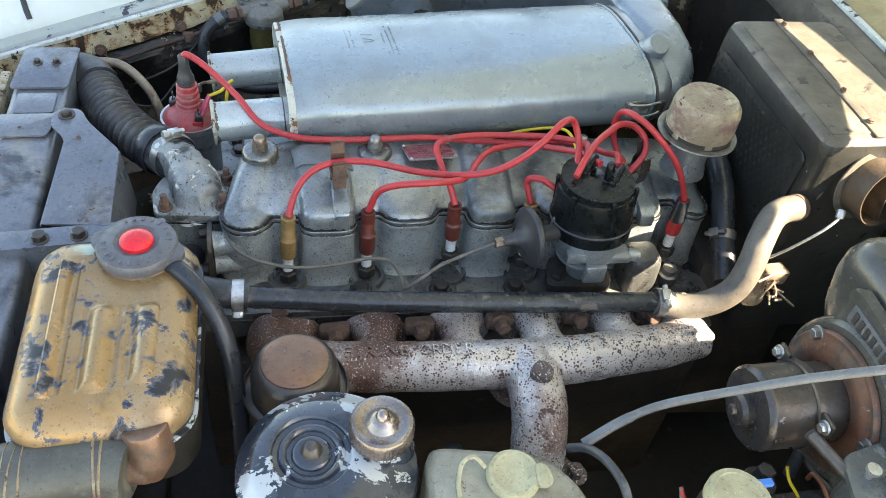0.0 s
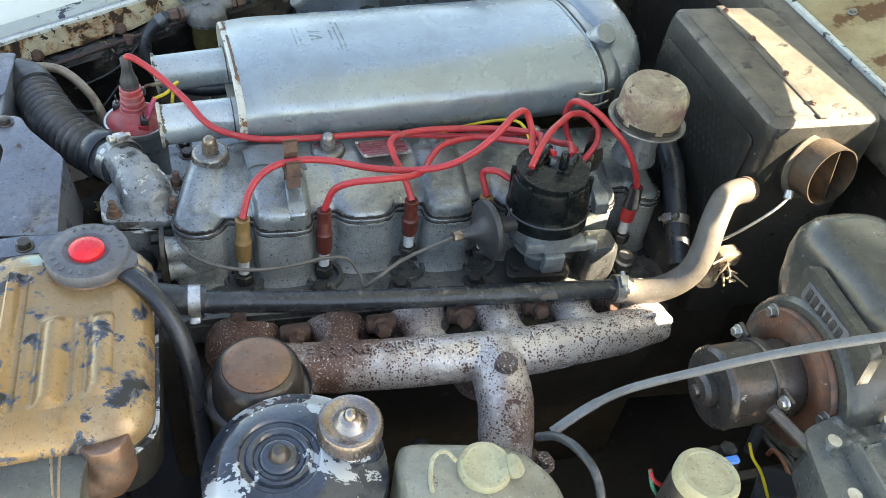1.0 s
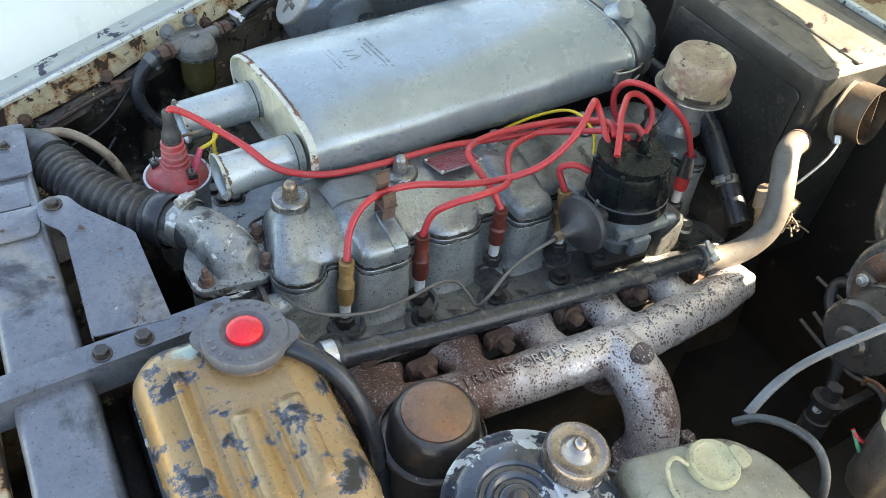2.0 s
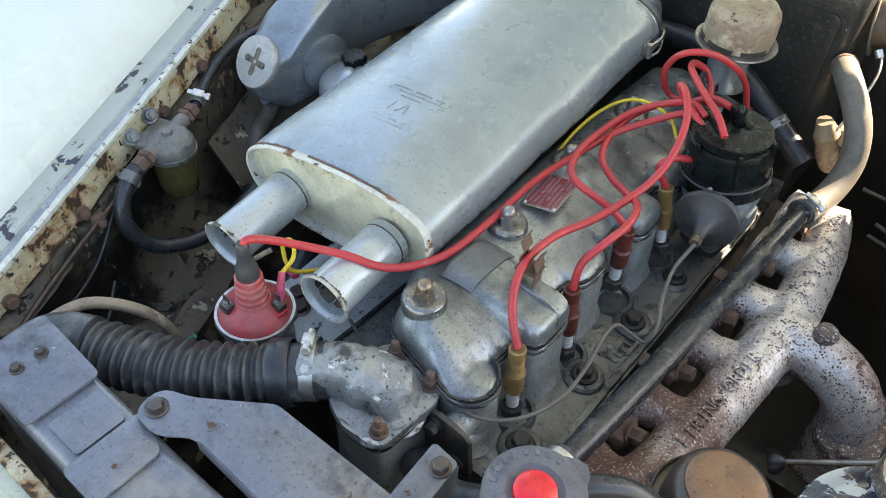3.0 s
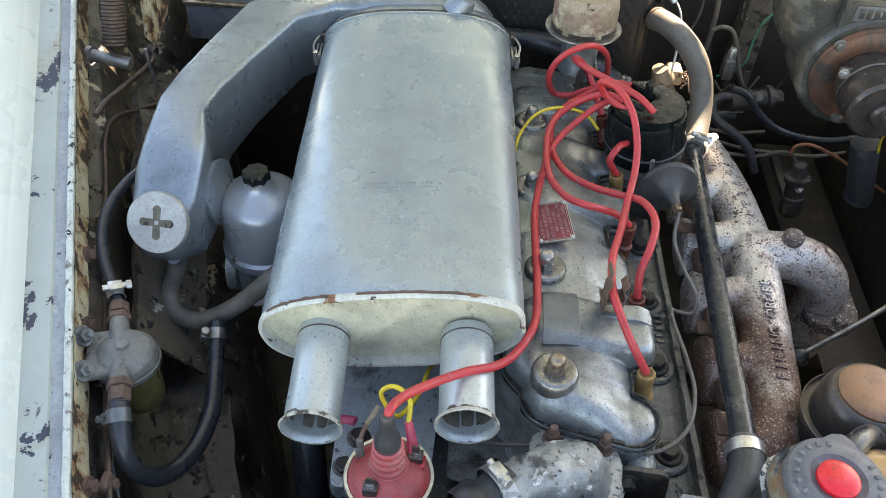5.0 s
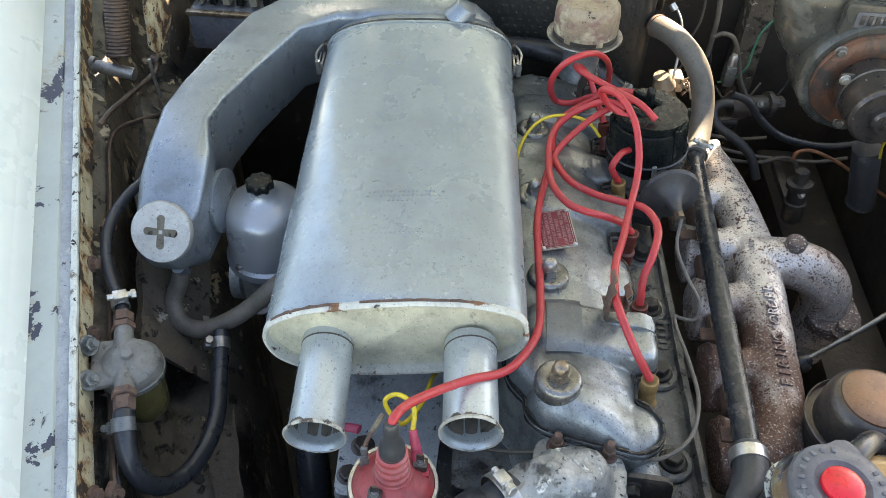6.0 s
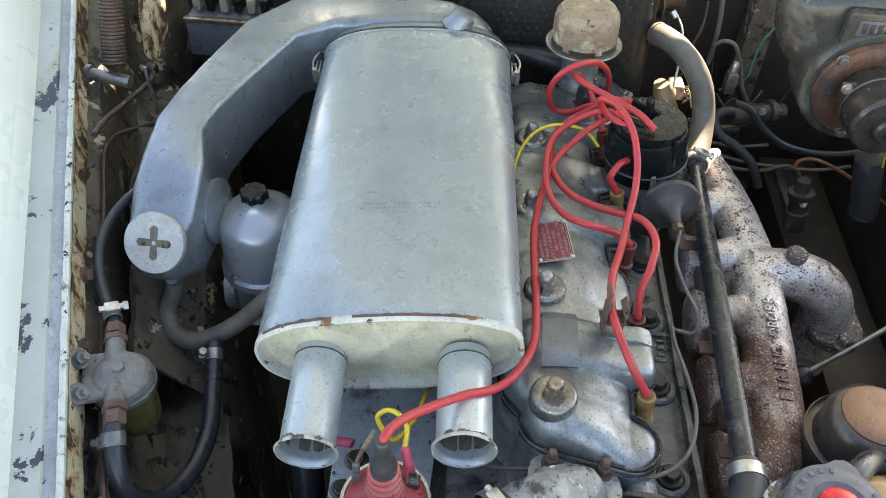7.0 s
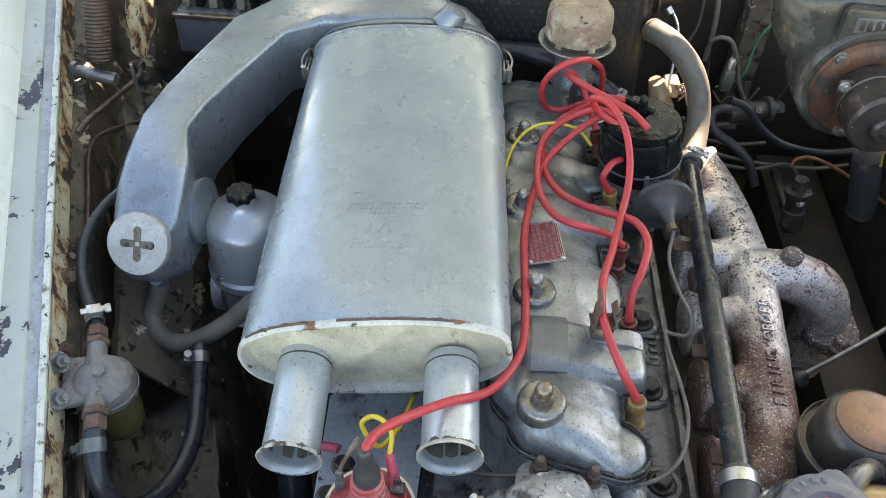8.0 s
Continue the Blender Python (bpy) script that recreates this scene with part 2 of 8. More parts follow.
CAST = surface("grimy_cast_aluminium", (0.35, 0.375, 0.375), 0.31, 0.65, (0.20, 0.215, 0.215), 14, 0.2, 420, [((0.06, 0.062, 0.06), 15, 0.51, 0.19, 0.42, 0.3), ((0.56, 0.60, 0.61), 30, 0.65, 0.10, 0.24, 0.8), ((0.05, 0.05, 0.047), 430, 0.60, 0.05, 0.6, 0.0), ((0.13, 0.115, 0.085), 46, 0.65, 0.08, 0.6, 0.1)])
CASTLOW = surface("oily_cast_aluminium", (0.50, 0.53, 0.51), 0.34, 0.45, (0.29, 0.31, 0.30), 20, 0.4, 420, [((0.06, 0.06, 0.055), 20, 0.56, 0.18, 0.35, 0.1), ((0.55, 0.58, 0.575), 120, 0.66, 0.06, 0.35, 0.7), ((0.03, 0.03, 0.027), 400, 0.585, 0.05, 0.5, 0.0)])
IRON = surface("oily_black_iron", (0.034, 0.032, 0.030), 0.45, 0.15, (0.06, 0.053, 0.045), 20, 0.6, 160, [((0.13, 0.10, 0.07), 26, 0.60, 0.1, 0.85, 0.0), ((0.26, 0.24, 0.22), 260, 0.70, 0.03, 0.7, 0.0)])
CORROD = surface("corroded_white_alloy", (0.34, 0.35, 0.335), 0.45, 0.45, (0.20, 0.205, 0.195), 26, 0.7, 150, [((0.68, 0.68, 0.645), 36, 0.575, 0.05, 0.8, 0.0), ((0.045, 0.042, 0.037), 30, 0.56, 0.08, 0.5, 0.0), ((0.04, 0.036, 0.03), 180, 0.61, 0.03, 0.8, 0.0)])
MANIFOLD = surface("flaking_rusty_manifold", (0.62, 0.58, 0.55), 0.27, 0.4, (0.50, 0.43, 0.39), 9, 0.2, 420, [((0.155, 0.085, 0.063), 7, 0.50, 0.14, 0.55, 0.15), ((0.62, 0.575, 0.55), 420, 0.58, 0.03, 0.4, 0.25), ((0.10, 0.055, 0.045), 34, 0.63, 0.03, 0.85, 0.0)], slope=-0.7, pits=((0.105, 0.060, 0.046), 330, 0.30))
MANIDARK = surface("rusty_manifold", (0.17, 0.12, 0.10), 0.65, 0.2, (0.11, 0.08, 0.068), 30, 0.6, 320, [((0.56, 0.53, 0.51), 380, 0.56, 0.04, 0.5, 0.2), ((0.04, 0.03, 0.026), 60, 0.60, 0.06, 0.9, 0.0)])
RUSTY = surface("rusty_steel", (0.17, 0.10, 0.07), 0.8, 0.15, (0.09, 0.06, 0.05), 60, 0.5, 250)
BRASSNUT = surface("dull_brass_nut", (0.33, 0.27, 0.21), 0.32, 0.8, (0.19, 0.14, 0.10), 90, 0.2, 300)
STEEL = surface("dull_steel", (0.36, 0.35, 0.33), 0.38, 0.8, (0.20, 0.18, 0.16), 60, 0.2, 300, [((0.15, 0.09, 0.05), 80, 0.66, 0.06, 0.8, 0.0)])
ZINC = surface("zinc_plate", (0.60, 0.60, 0.58), 0.35, 0.85, (0.40, 0.39, 0.36), 80, 0.15, 300, [((0.18, 0.15, 0.12), 70, 0.66, 0.06, 0.7, 0.0)])
REDLEAD = surface("red_lead", (0.50, 0.035, 0.04), 0.38, 0.0, (0.42, 0.035, 0.04), 40, 0.05, 300, [((0.36, 0.13, 0.11), 60, 0.62, 0.12, 0.7, 0.0)], grain=0.05)
REDCAP = surface("dusty_red_plastic", (0.46, 0.05, 0.05), 0.42, 0.0, (0.36, 0.10, 0.095), 40, 0.1, 200, [((0.30, 0.22, 0.20), 22, 0.54, 0.18, 0.7, 0.0), ((0.12, 0.06, 0.05), 26, 0.60, 0.12, 0.6, 0.0)])
REDBUTTON = surface("red_button", (0.75, 0.02, 0.03), 0.3, 0.0, (0.65, 0.02, 0.03), 30, 0.03, 200)
OCHRE = surface("ochre_boot", (0.34, 0.20, 0.07), 0.55, 0.0, (0.22, 0.13, 0.05), 70, 0.1, 220)
BROWN = surface("brown_boot", (0.16, 0.035, 0.022), 0.4, 0.0, (0.09, 0.02, 0.015), 60, 0.08, 220)
CERAMIC = surface("plug_ceramic", (0.78, 0.78, 0.76), 0.25, 0.0, (0.66, 0.65, 0.6), 60, 0.02, 200)
BAKELITE = surface("black_bakelite", (0.0055, 0.008, 0.0082), 0.26, 0.0, (0.008, 0.0105, 0.0105), 40, 0.05, 260, spec=0.24)
GREYMETAL = surface("grey_pot_metal", (0.40, 0.43, 0.435), 0.38, 0.55, (0.28, 0.30, 0.30), 40, 0.25, 300, [((0.07, 0.07, 0.067), 36, 0.60, 0.1, 0.6, 0.1), ((0.55, 0.57, 0.57), 90, 0.67, 0.04, 0.35, 0.6)])
DUSTGREY = surface("dusty_grey_metal", (0.066, 0.062, 0.063), 0.40, 0.4, (0.07, 0.067, 0.065), 30, 0.15, 260)
RUBBER = surface("black_rubber", (0.018, 0.021, 0.026), 0.30, 0.0, (0.032, 0.034, 0.038), 30, 0.06, 200, [((0.08, 0.078, 0.075), 28, 0.68, 0.18, 0.7, 0.0)], grain=0.05)
DUSTRUBBER = surface("dusty_rubber", (0.050, 0.053, 0.057), 0.38, 0.0, (0.032, 0.034, 0.036), 24, 0.15, 220, [((0.16, 0.165, 0.165), 26, 0.55, 0.18, 0.7, 0.0), ((0.20, 0.19, 0.17), 140, 0.68, 0.04, 0.8, 0.0)])
GREYHOSE = surface("faded_grey_hose", (0.155, 0.135, 0.11), 0.55, 0.0, (0.10, 0.09, 0.078), 30, 0.15, 220, [((0.06, 0.056, 0.05), 24, 0.58, 0.14, 0.5, 0.0)])
PIPEBLACK = surface("chipped_black_pipe", (0.022, 0.026, 0.030), 0.24, 0.1, (0.040, 0.044, 0.047), 20, 0.15, 260, [((0.10, 0.10, 0.098), 14, 0.61, 0.12, 0.5, 0.1), ((0.16, 0.13, 0.105), 42, 0.61, 0.05, 0.7, 0.1), ((0.24, 0.22, 0.19), 90, 0.68, 0.02, 0.75, 0.1)], coat=0.15)
RADGREY = surface("dusty_blue_grey_paint", (0.14, 0.155, 0.185), 0.30, 0.3, (0.21, 0.218, 0.232), 8, 0.2, 160, [((0.27, 0.25, 0.21), 12, 0.58, 0.14, 0.55, 0.0), ((0.045, 0.046, 0.052), 15, 0.55, 0.12, 0.32, 0.1), ((0.38, 0.37, 0.35), 150, 0.67, 0.04, 0.8, 0.0), ((0.08, 0.048, 0.03), 46, 0.64, 0.04, 0.85, 0.0)])
BRASS = surface("worn_brass_tank", (0.32, 0.185, 0.066), 0.26, 0.3, (0.33, 0.25, 0.155), 7, 0.06, 200, [((0.16, 0.085, 0.033), 11, 0.54, 0.14, 0.30, 0.35), ((0.29, 0.36, 0.31), 9, 0.60, 0.06, 0.30, 0.2), ((0.42, 0.24, 0.07), 22, 0.61, 0.1, 0.32, 0.3), ((0.060, 0.068, 0.092), 31, 0.552, 0.006, 0.34, 0.0), ((0.016, 0.016, 0.016), 31, 0.588, 0.006, 0.4, 0.0)], grain=0.05)
BLUEBLACK = surface("flaking_black_paint", (0.022, 0.028, 0.038), 0.13, 0.0, (0.06, 0.07, 0.09), 9, 0.12, 160, [((0.42, 0.445, 0.45), 17, 0.535, 0.008, 0.35, 0.2), ((0.020, 0.025, 0.034), 50, 0.55, 0.008, 0.2, 0.0), ((0.42, 0.44, 0.44), 80, 0.68, 0.008, 0.4, 0.1), ((0.12, 0.11, 0.10), 50, 0.68, 0.06, 0.6, 0.0)], coat=0.5)
COPPERTOP = surface("rusted_copper_top", (0.27, 0.13, 0.07), 0.38, 0.5, (0.19, 0.15, 0.12), 14, 0.1, 200, [((0.085, 0.068, 0.06), 18, 0.53, 0.14, 0.45, 0.3), ((0.42, 0.24, 0.13), 26, 0.62, 0.1, 0.36, 0.4), ((0.45, 0.42, 0.38), 120, 0.68, 0.03, 0.4, 0.4)])
GUNMETAL = surface("dark_worn_metal", (0.075, 0.070, 0.066), 0.32, 0.6, (0.14, 0.11, 0.09), 20, 0.2, 200, [((0.34, 0.33, 0.31), 90, 0.67, 0.03, 0.4, 0.6)])
BOTTLE = surface("grimy_plastic_bottle", (0.30, 0.29, 0.225), 0.32, 0.0, (0.175, 0.155, 0.112), 16, 0.1, 120, [((0.055, 0.045, 0.032), 22, 0.54, 0.12, 0.5, 0.0), ((0.36, 0.36, 0.30), 30, 0.62, 0.08, 0.5, 0.0), ((0.05, 0.042, 0.033), 100, 0.65, 0.03, 0.8, 0.0)])
YELLOWCAP = surface("yellowed_plastic", (0.42, 0.40, 0.25), 0.36, 0.0, (0.33, 0.29, 0.19), 20, 0.1, 160, [((0.12, 0.088, 0.058), 24, 0.56, 0.14, 0.55, 0.0), ((0.10, 0.05, 0.03), 50, 0.66, 0.03, 0.7, 0.0)])
COPPERPLATE = surface("rusty_red_plate", (0.20, 0.08, 0.045), 0.45, 0.25, (0.12, 0.07, 0.05), 20, 0.3, 200, [((0.05, 0.04, 0.035), 22, 0.52, 0.1, 0.5, 0.1), ((0.30, 0.23, 0.19), 90, 0.65, 0.04, 0.5, 0.3)])
MOTORGREY = surface("scuffed_dark_metal", (0.075, 0.073, 0.071), 0.30, 0.6, (0.13, 0.10, 0.085), 26, 0.2, 260, [((0.45, 0.44, 0.43), 44, 0.655, 0.02, 0.3, 0.8), ((0.19, 0.10, 0.065), 26, 0.61, 0.08, 0.7, 0.0), ((0.02, 0.02, 0.02), 60, 0.62, 0.04, 0.5, 0.0)])
DUCTBLACK = surface("dusty_black_plastic", (0.052, 0.053, 0.048), 0.24, 0.0, (0.085, 0.082, 0.068), 9, 0.06, 200, [((0.19, 0.182, 0.155), 12, 0.58, 0.16, 0.5, 0.0), ((0.035, 0.034, 0.031), 20, 0.60, 0.10, 0.4, 0.0), ((0.26, 0.25, 0.22), 90, 0.68, 0.03, 0.7, 0.0)])
BOXBLACK = surface("dusty_black_panel", (0.15, 0.13, 0.102), 0.5, 0.0, (0.07, 0.061, 0.05), 18, 0.4, 130, [((0.22, 0.19, 0.145), 14, 0.58, 0.16, 0.8, 0.0), ((0.025, 0.023, 0.021), 30, 0.58, 0.08, 0.5, 0.0), ((0.36, 0.34, 0.30), 170, 0.71, 0.01, 0.8, 0.0)])
WHITE = surface("chalky_white_paint", (0.40, 0.44, 0.40), 0.45, 0.0, (0.34, 0.36, 0.32), 7, 0.08, 160, [((0.33, 0.26, 0.14), 22, 0.60, 0.14, 0.6, 0.0), ((0.22, 0.22, 0.20), 60, 0.62, 0.06, 0.6, 0.0), ((0.04, 0.045, 0.065), 24, 0.60, 0.006, 0.6, 0.0), ((0.05, 0.055, 0.07), 60, 0.67, 0.006, 0.6, 0.0)], grain=0.03)
WHITEPLAIN = surface("white_car_paint", (0.60, 0.645, 0.615), 0.28, 0.0, (0.59, 0.635, 0.605), 5, 0.0, 60, grain=0.02)
LIPRUST = surface("rusty_cream_lip", (0.53, 0.47, 0.32), 0.55, 0.0, (0.40, 0.32, 0.19), 24, 0.4, 160, [((0.24, 0.11, 0.035), 26, 0.46, 0.09, 0.9, 0.0), ((0.045, 0.027, 0.016), 26, 0.54, 0.02, 0.9, 0.0), ((0.03, 0.022, 0.018), 90, 0.58, 0.02, 0.8, 0.0)])
GRIME = surface("grimy_inner_panel", (0.085, 0.069, 0.051), 0.5, 0.0, (0.12, 0.10, 0.074), 8, 1.0, 90, [((0.010, 0.009, 0.008), 7, 0.49, 0.10, 0.28, 0.0), ((0.38, 0.32, 0.22), 24, 0.60, 0.015, 0.8, 0.0), ((0.014, 0.012, 0.010), 50, 0.57, 0.04, 0.5, 0.0), ((0.32, 0.27, 0.19), 75, 0.67, 0.015, 0.8, 0.0)])
SLAM = surface("chipped_cream_panel", (0.46, 0.48, 0.38), 0.5, 0.0, (0.36, 0.36, 0.27), 14, 0.15, 120, [((0.20, 0.12, 0.06), 22, 0.62, 0.06, 0.8, 0.0), ((0.05, 0.048, 0.045), 26, 0.64, 0.02, 0.7, 0.0)])
GREYPLATE = surface("greasy_grey_plate", (0.46, 0.49, 0.50), 0.40, 0.25, (0.30, 0.32, 0.325), 14, 0.3, 200, [((0.03, 0.03, 0.03), 17, 0.58, 0.12, 0.35, 0.0), ((0.26, 0.28, 0.28), 60, 0.64, 0.05, 0.4, 0.3), ((0.02, 0.019, 0.018), 80, 0.60, 0.05, 0.6, 0.0)])
AMBER = surface("amber_bowl", (0.115, 0.095, 0.035), 0.12, 0.0, (0.075, 0.065, 0.028), 30, 0.05, 200)
CLOUDY = surface("cloudy_grey_casting", (0.17, 0.178, 0.172), 0.30, 0.3, (0.095, 0.10, 0.096), 20, 0.25, 200, [((0.36, 0.37, 0.355), 34, 0.61, 0.10, 0.4, 0.2), ((0.03, 0.03, 0.028), 26, 0.58, 0.08, 0.5, 0.0), ((0.42, 0.42, 0.40), 130, 0.67, 0.03, 0.5, 0.1)])
REDPLATE = surface("red_instruction_plate", (0.26, 0.035, 0.05), 0.45, 0.1, (0.20, 0.03, 0.04), 60, 0.05, 300)
TANWIRE = surface("tan_braid", (0.24, 0.20, 0.13), 0.8, 0.0, (0.13, 0.10, 0.07), 160, 0.2, 300)
YELLOWWIRE = surface("yellow_wire", (0.68, 0.50, 0.03), 0.45, 0.0, (0.6, 0.42, 0.03), 60, 0.03, 200)
GREENWIRE = surface("green_wire", (0.05, 0.25, 0.15), 0.5, 0.0, (0.04, 0.18, 0.11), 60, 0.03, 200)
COPPERWIRE = surface("orange_wire", (0.32, 0.13, 0.06), 0.5, 0.0, (0.25, 0.1, 0.05), 60, 0.03, 200)
PINK = surface("pink_connector", (0.62, 0.08, 0.14), 0.4, 0.0, (0.5, 0.06, 0.1), 60, 0.03, 200)
BLUEPL = surface("blue_connector", (0.03, 0.2, 0.6), 0.4, 0.0, (0.03, 0.16, 0.5), 60, 0.03, 200)
GROUND = surface("dry_ground", (0.34, 0.30, 0.20), 0.9, 0.0, (0.24, 0.22, 0.12), 3, 0.4, 40)
GASKET = surface("oily_gasket", (0.016, 0.015, 0.014), 0.25, 0.0, (0.03, 0.027, 0.023), 60, 0.5, 160)
DUCTRUST = surface("rusty_tan_duct", (0.11, 0.075, 0.048), 0.5, 0.2, (0.06, 0.043, 0.03), 26, 0.3, 160, [((0.02, 0.017, 0.014), 20, 0.55, 0.1, 0.5, 0.0), ((0.28, 0.24, 0.18), 60, 0.67, 0.03, 0.7, 0.0)])
TIN = surface("weathered_tin", (0.33, 0.265, 0.18), 0.5, 0.25, (0.22, 0.16, 0.12), 20, 0.3, 260, [((0.46, 0.41, 0.28), 22, 0.52, 0.10, 0.65, 0.1), ((0.20, 0.115, 0.10), 30, 0.53, 0.09, 0.7, 0.1), ((0.06, 0.04, 0.03), 80, 0.62, 0.03, 0.85, 0.0)])
# oily black, darker than IRON: the shade of deep places put into colour
DEEPSHADE = surface("deep_shade_oily_black", (0.032, 0.028, 0.024), 0.45, 0.0, (0.050, 0.041, 0.032), 16, 0.6, 100, [((0.12, 0.095, 0.068), 24, 0.64, 0.05, 0.7, 0.0), ((0.14, 0.12, 0.095), 60, 0.69, 0.02, 0.8, 0.0)])
DIRTYRECESS = surface("dirty_dark_recess", (0.15, 0.13, 0.10), 0.8, 0.0, (0.08, 0.07, 0.055), 60, 0.5, 200, [((0.02, 0.018, 0.015), 60, 0.55, 0.05, 0.8, 0.0)])
PALECAP = surface("pale_alloy_cap", (0.42, 0.42, 0.405), 0.45, 0.4, (0.33, 0.32, 0.30), 30, 0.2, 300)
DECK = surface("oily_dark_deck", (0.17, 0.175, 0.17), 0.32, 0.45, (0.085, 0.088, 0.085), 16, 0.6, 150, [((0.33, 0.34, 0.33), 44, 0.62, 0.12, 0.4, 0.4), ((0.028, 0.027, 0.025), 17, 0.53, 0.10, 0.25, 0.0), ((0.03, 0.028, 0.025), 60, 0.60, 0.05, 0.4, 0.0), ((0.03, 0.029, 0.027), 380, 0.60, 0.04, 0.5, 0.0)])
BOXFRONT = surface("black_textured_panel", (0.036, 0.035, 0.031), 0.34, 0.0, (0.022, 0.0215, 0.019), 16, 0.4, 140, [((0.09, 0.08, 0.062), 12, 0.58, 0.16, 0.6, 0.0), ((0.62, 0.60, 0.55), 80, 0.715, 0.006, 0.8, 0.0)])
GUTTERBLUE = surface("worn_blue_grey_groove", (0.36, 0.385, 0.39), 0.45, 0.1, (0.24, 0.26, 0.27), 20, 0.2, 160, [((0.42, 0.44, 0.43), 60, 0.62, 0.04, 0.6, 0.0), ((0.03, 0.03, 0.035), 70, 0.64, 0.03, 0.8, 0.0)])
RIDGE = surface("chipped_pale_ridge", (0.62, 0.65, 0.60), 0.45, 0.0, (0.50, 0.52, 0.47), 30, 0.2, 160, [((0.18, 0.16, 0.13), 90, 0.58, 0.06, 0.8, 0.0), ((0.03, 0.028, 0.026), 60, 0.61, 0.01, 0.8, 0.0)])
DUSTPANEL = surface("dusty_brown_panel", (0.135, 0.108, 0.080), 0.6, 0.0, (0.08, 0.065, 0.05), 10, 1.0, 100, [((0.02, 0.017, 0.014), 11, 0.52, 0.12, 0.4, 0.0), ((0.36, 0.325, 0.26), 32, 0.62, 0.015, 0.8, 0.0), ((0.015, 0.013, 0.012), 50, 0.59, 0.03, 0.6, 0.0), ((0.26, 0.23, 0.18), 90, 0.67, 0.02, 0.8, 0.0)])
SCUTTLE = surface("rust_streaked_scuttle", (0.36, 0.29, 0.15), 0.5, 0.0, (0.26, 0.17, 0.07), 14, 0.2, 160, [((0.13, 0.06, 0.02), 16, 0.55, 0.05, 0.8, 0.0), ((0.50, 0.53, 0.55), 12, 0.62, 0.04, 0.4, 0.0)])
CAPBROWN = surface("dull_plated_cap", (0.34, 0.30, 0.275), 0.24, 0.85, (0.22, 0.165, 0.135), 34, 0.12, 260, [((0.14, 0.085, 0.06), 30, 0.58, 0.12, 0.5, 0.4), ((0.48, 0.46, 0.44), 60, 0.64, 0.06, 0.25, 0.9)])
FILLERGREY = surface("grey_moulded_cap", (0.13, 0.135, 0.145), 0.5, 0.1, (0.10, 0.10, 0.11), 40, 0.12, 300, [((0.22, 0.22, 0.22), 60, 0.62, 0.1, 0.7, 0.0)])
FILTERDUST = surface("cloudy_dusty_plastic", (0.17, 0.165, 0.15), 0.45, 0.0, (0.12, 0.115, 0.10), 40, 0.3, 220, [((0.30, 0.29, 0.26), 70, 0.63, 0.05, 0.6, 0.0), ((0.05, 0.045, 0.04), 50, 0.61, 0.06, 0.7, 0.0)])
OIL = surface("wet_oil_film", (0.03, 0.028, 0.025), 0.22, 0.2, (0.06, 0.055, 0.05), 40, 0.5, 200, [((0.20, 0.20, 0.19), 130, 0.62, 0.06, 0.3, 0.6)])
LIPDIRTY = surface("dirty_pipe_lip", (0.50, 0.48, 0.40), 0.6, 0.1, (0.34, 0.32, 0.27), 40, 0.4, 200, [((0.09, 0.07, 0.055), 70, 0.55, 0.05, 0.85, 0.0)])
PLATETEXT = surface("faded_plate_print", (0.42, 0.27, 0.27), 0.45, 0.1, (0.33, 0.15, 0.16), 90, 0.05, 300)
SPRINGRUST = surface("dark_rusty_spring", (0.10, 0.065, 0.05), 0.4, 0.5, (0.06, 0.045, 0.04), 60, 0.2, 250)
DASHPOT = surface("satin_aluminium", (0.40, 0.42, 0.45), 0.30, 0.5, (0.33, 0.35, 0.375), 16, 0.03, 400, [((0.16, 0.17, 0.18), 14, 0.60, 0.2, 0.35, 0.6)], grain=0.03)
CABLEGREY = surface("faded_blue_grey_cable", (0.155, 0.163, 0.172), 0.42, 0.0, (0.11, 0.115, 0.12), 30, 0.1, 220, [((0.06, 0.06, 0.06), 30, 0.62, 0.12, 0.5, 0.0)])

WASHER = surface("dull_nickel_washer", (0.27, 0.265, 0.25), 0.27, 0.75, (0.15, 0.142, 0.13), 40, 0.1, 300, [((0.06, 0.055, 0.048), 50, 0.60, 0.10, 0.6, 0.2)])
NUTSTEEL = surface("worn_bright_nut", (0.42, 0.41, 0.40), 0.30, 0.8, (0.24, 0.22, 0.20), 80, 0.15, 300, [((0.22, 0.13, 0.10), 60, 0.60, 0.08, 0.7, 0.2)])
SIDEDIRT = surface("black_speckled_ledge", (0.030, 0.031, 0.033), 0.4, 0.1, (0.05, 0.05, 0.05), 30, 0.4, 200, [((0.20, 0.21, 0.21), 120, 0.60, 0.06, 0.6, 0.0)])
PADGREY = surface("dull_grey_patch", (0.19, 0.20, 0.20), 0.45, 0.4, (0.14, 0.147, 0.147), 20, 0.2, 260, [((0.20, 0.21, 0.21), 50, 0.62, 0.06, 0.5, 0.2)])

LOWHOSE = surface("olive_grey_rubber", (0.088, 0.092, 0.078), 0.42, 0.0, (0.055, 0.057, 0.05), 24, 0.15, 220, [((0.17, 0.165, 0.14), 22, 0.58, 0.15, 0.7, 0.0)])

TANKBLACK = surface("worn_black_paint", (0.022, 0.021, 0.019), 0.35, 0.0, (0.045, 0.040, 0.032), 20, 0.2, 160, [((0.30, 0.19, 0.075), 30, 0.635, 0.02, 0.4, 0.2), ((0.12, 0.105, 0.085), 60, 0.62, 0.05, 0.6, 0.0)])

# ---- large structure ----
bm = bmesh.new()
box(bm, (0, 0, -0.05), (400, 400, 0.1))
g = thing("ground", "sunlit dry ground around the car", "ground", (0, 0, 0), kind="structure")
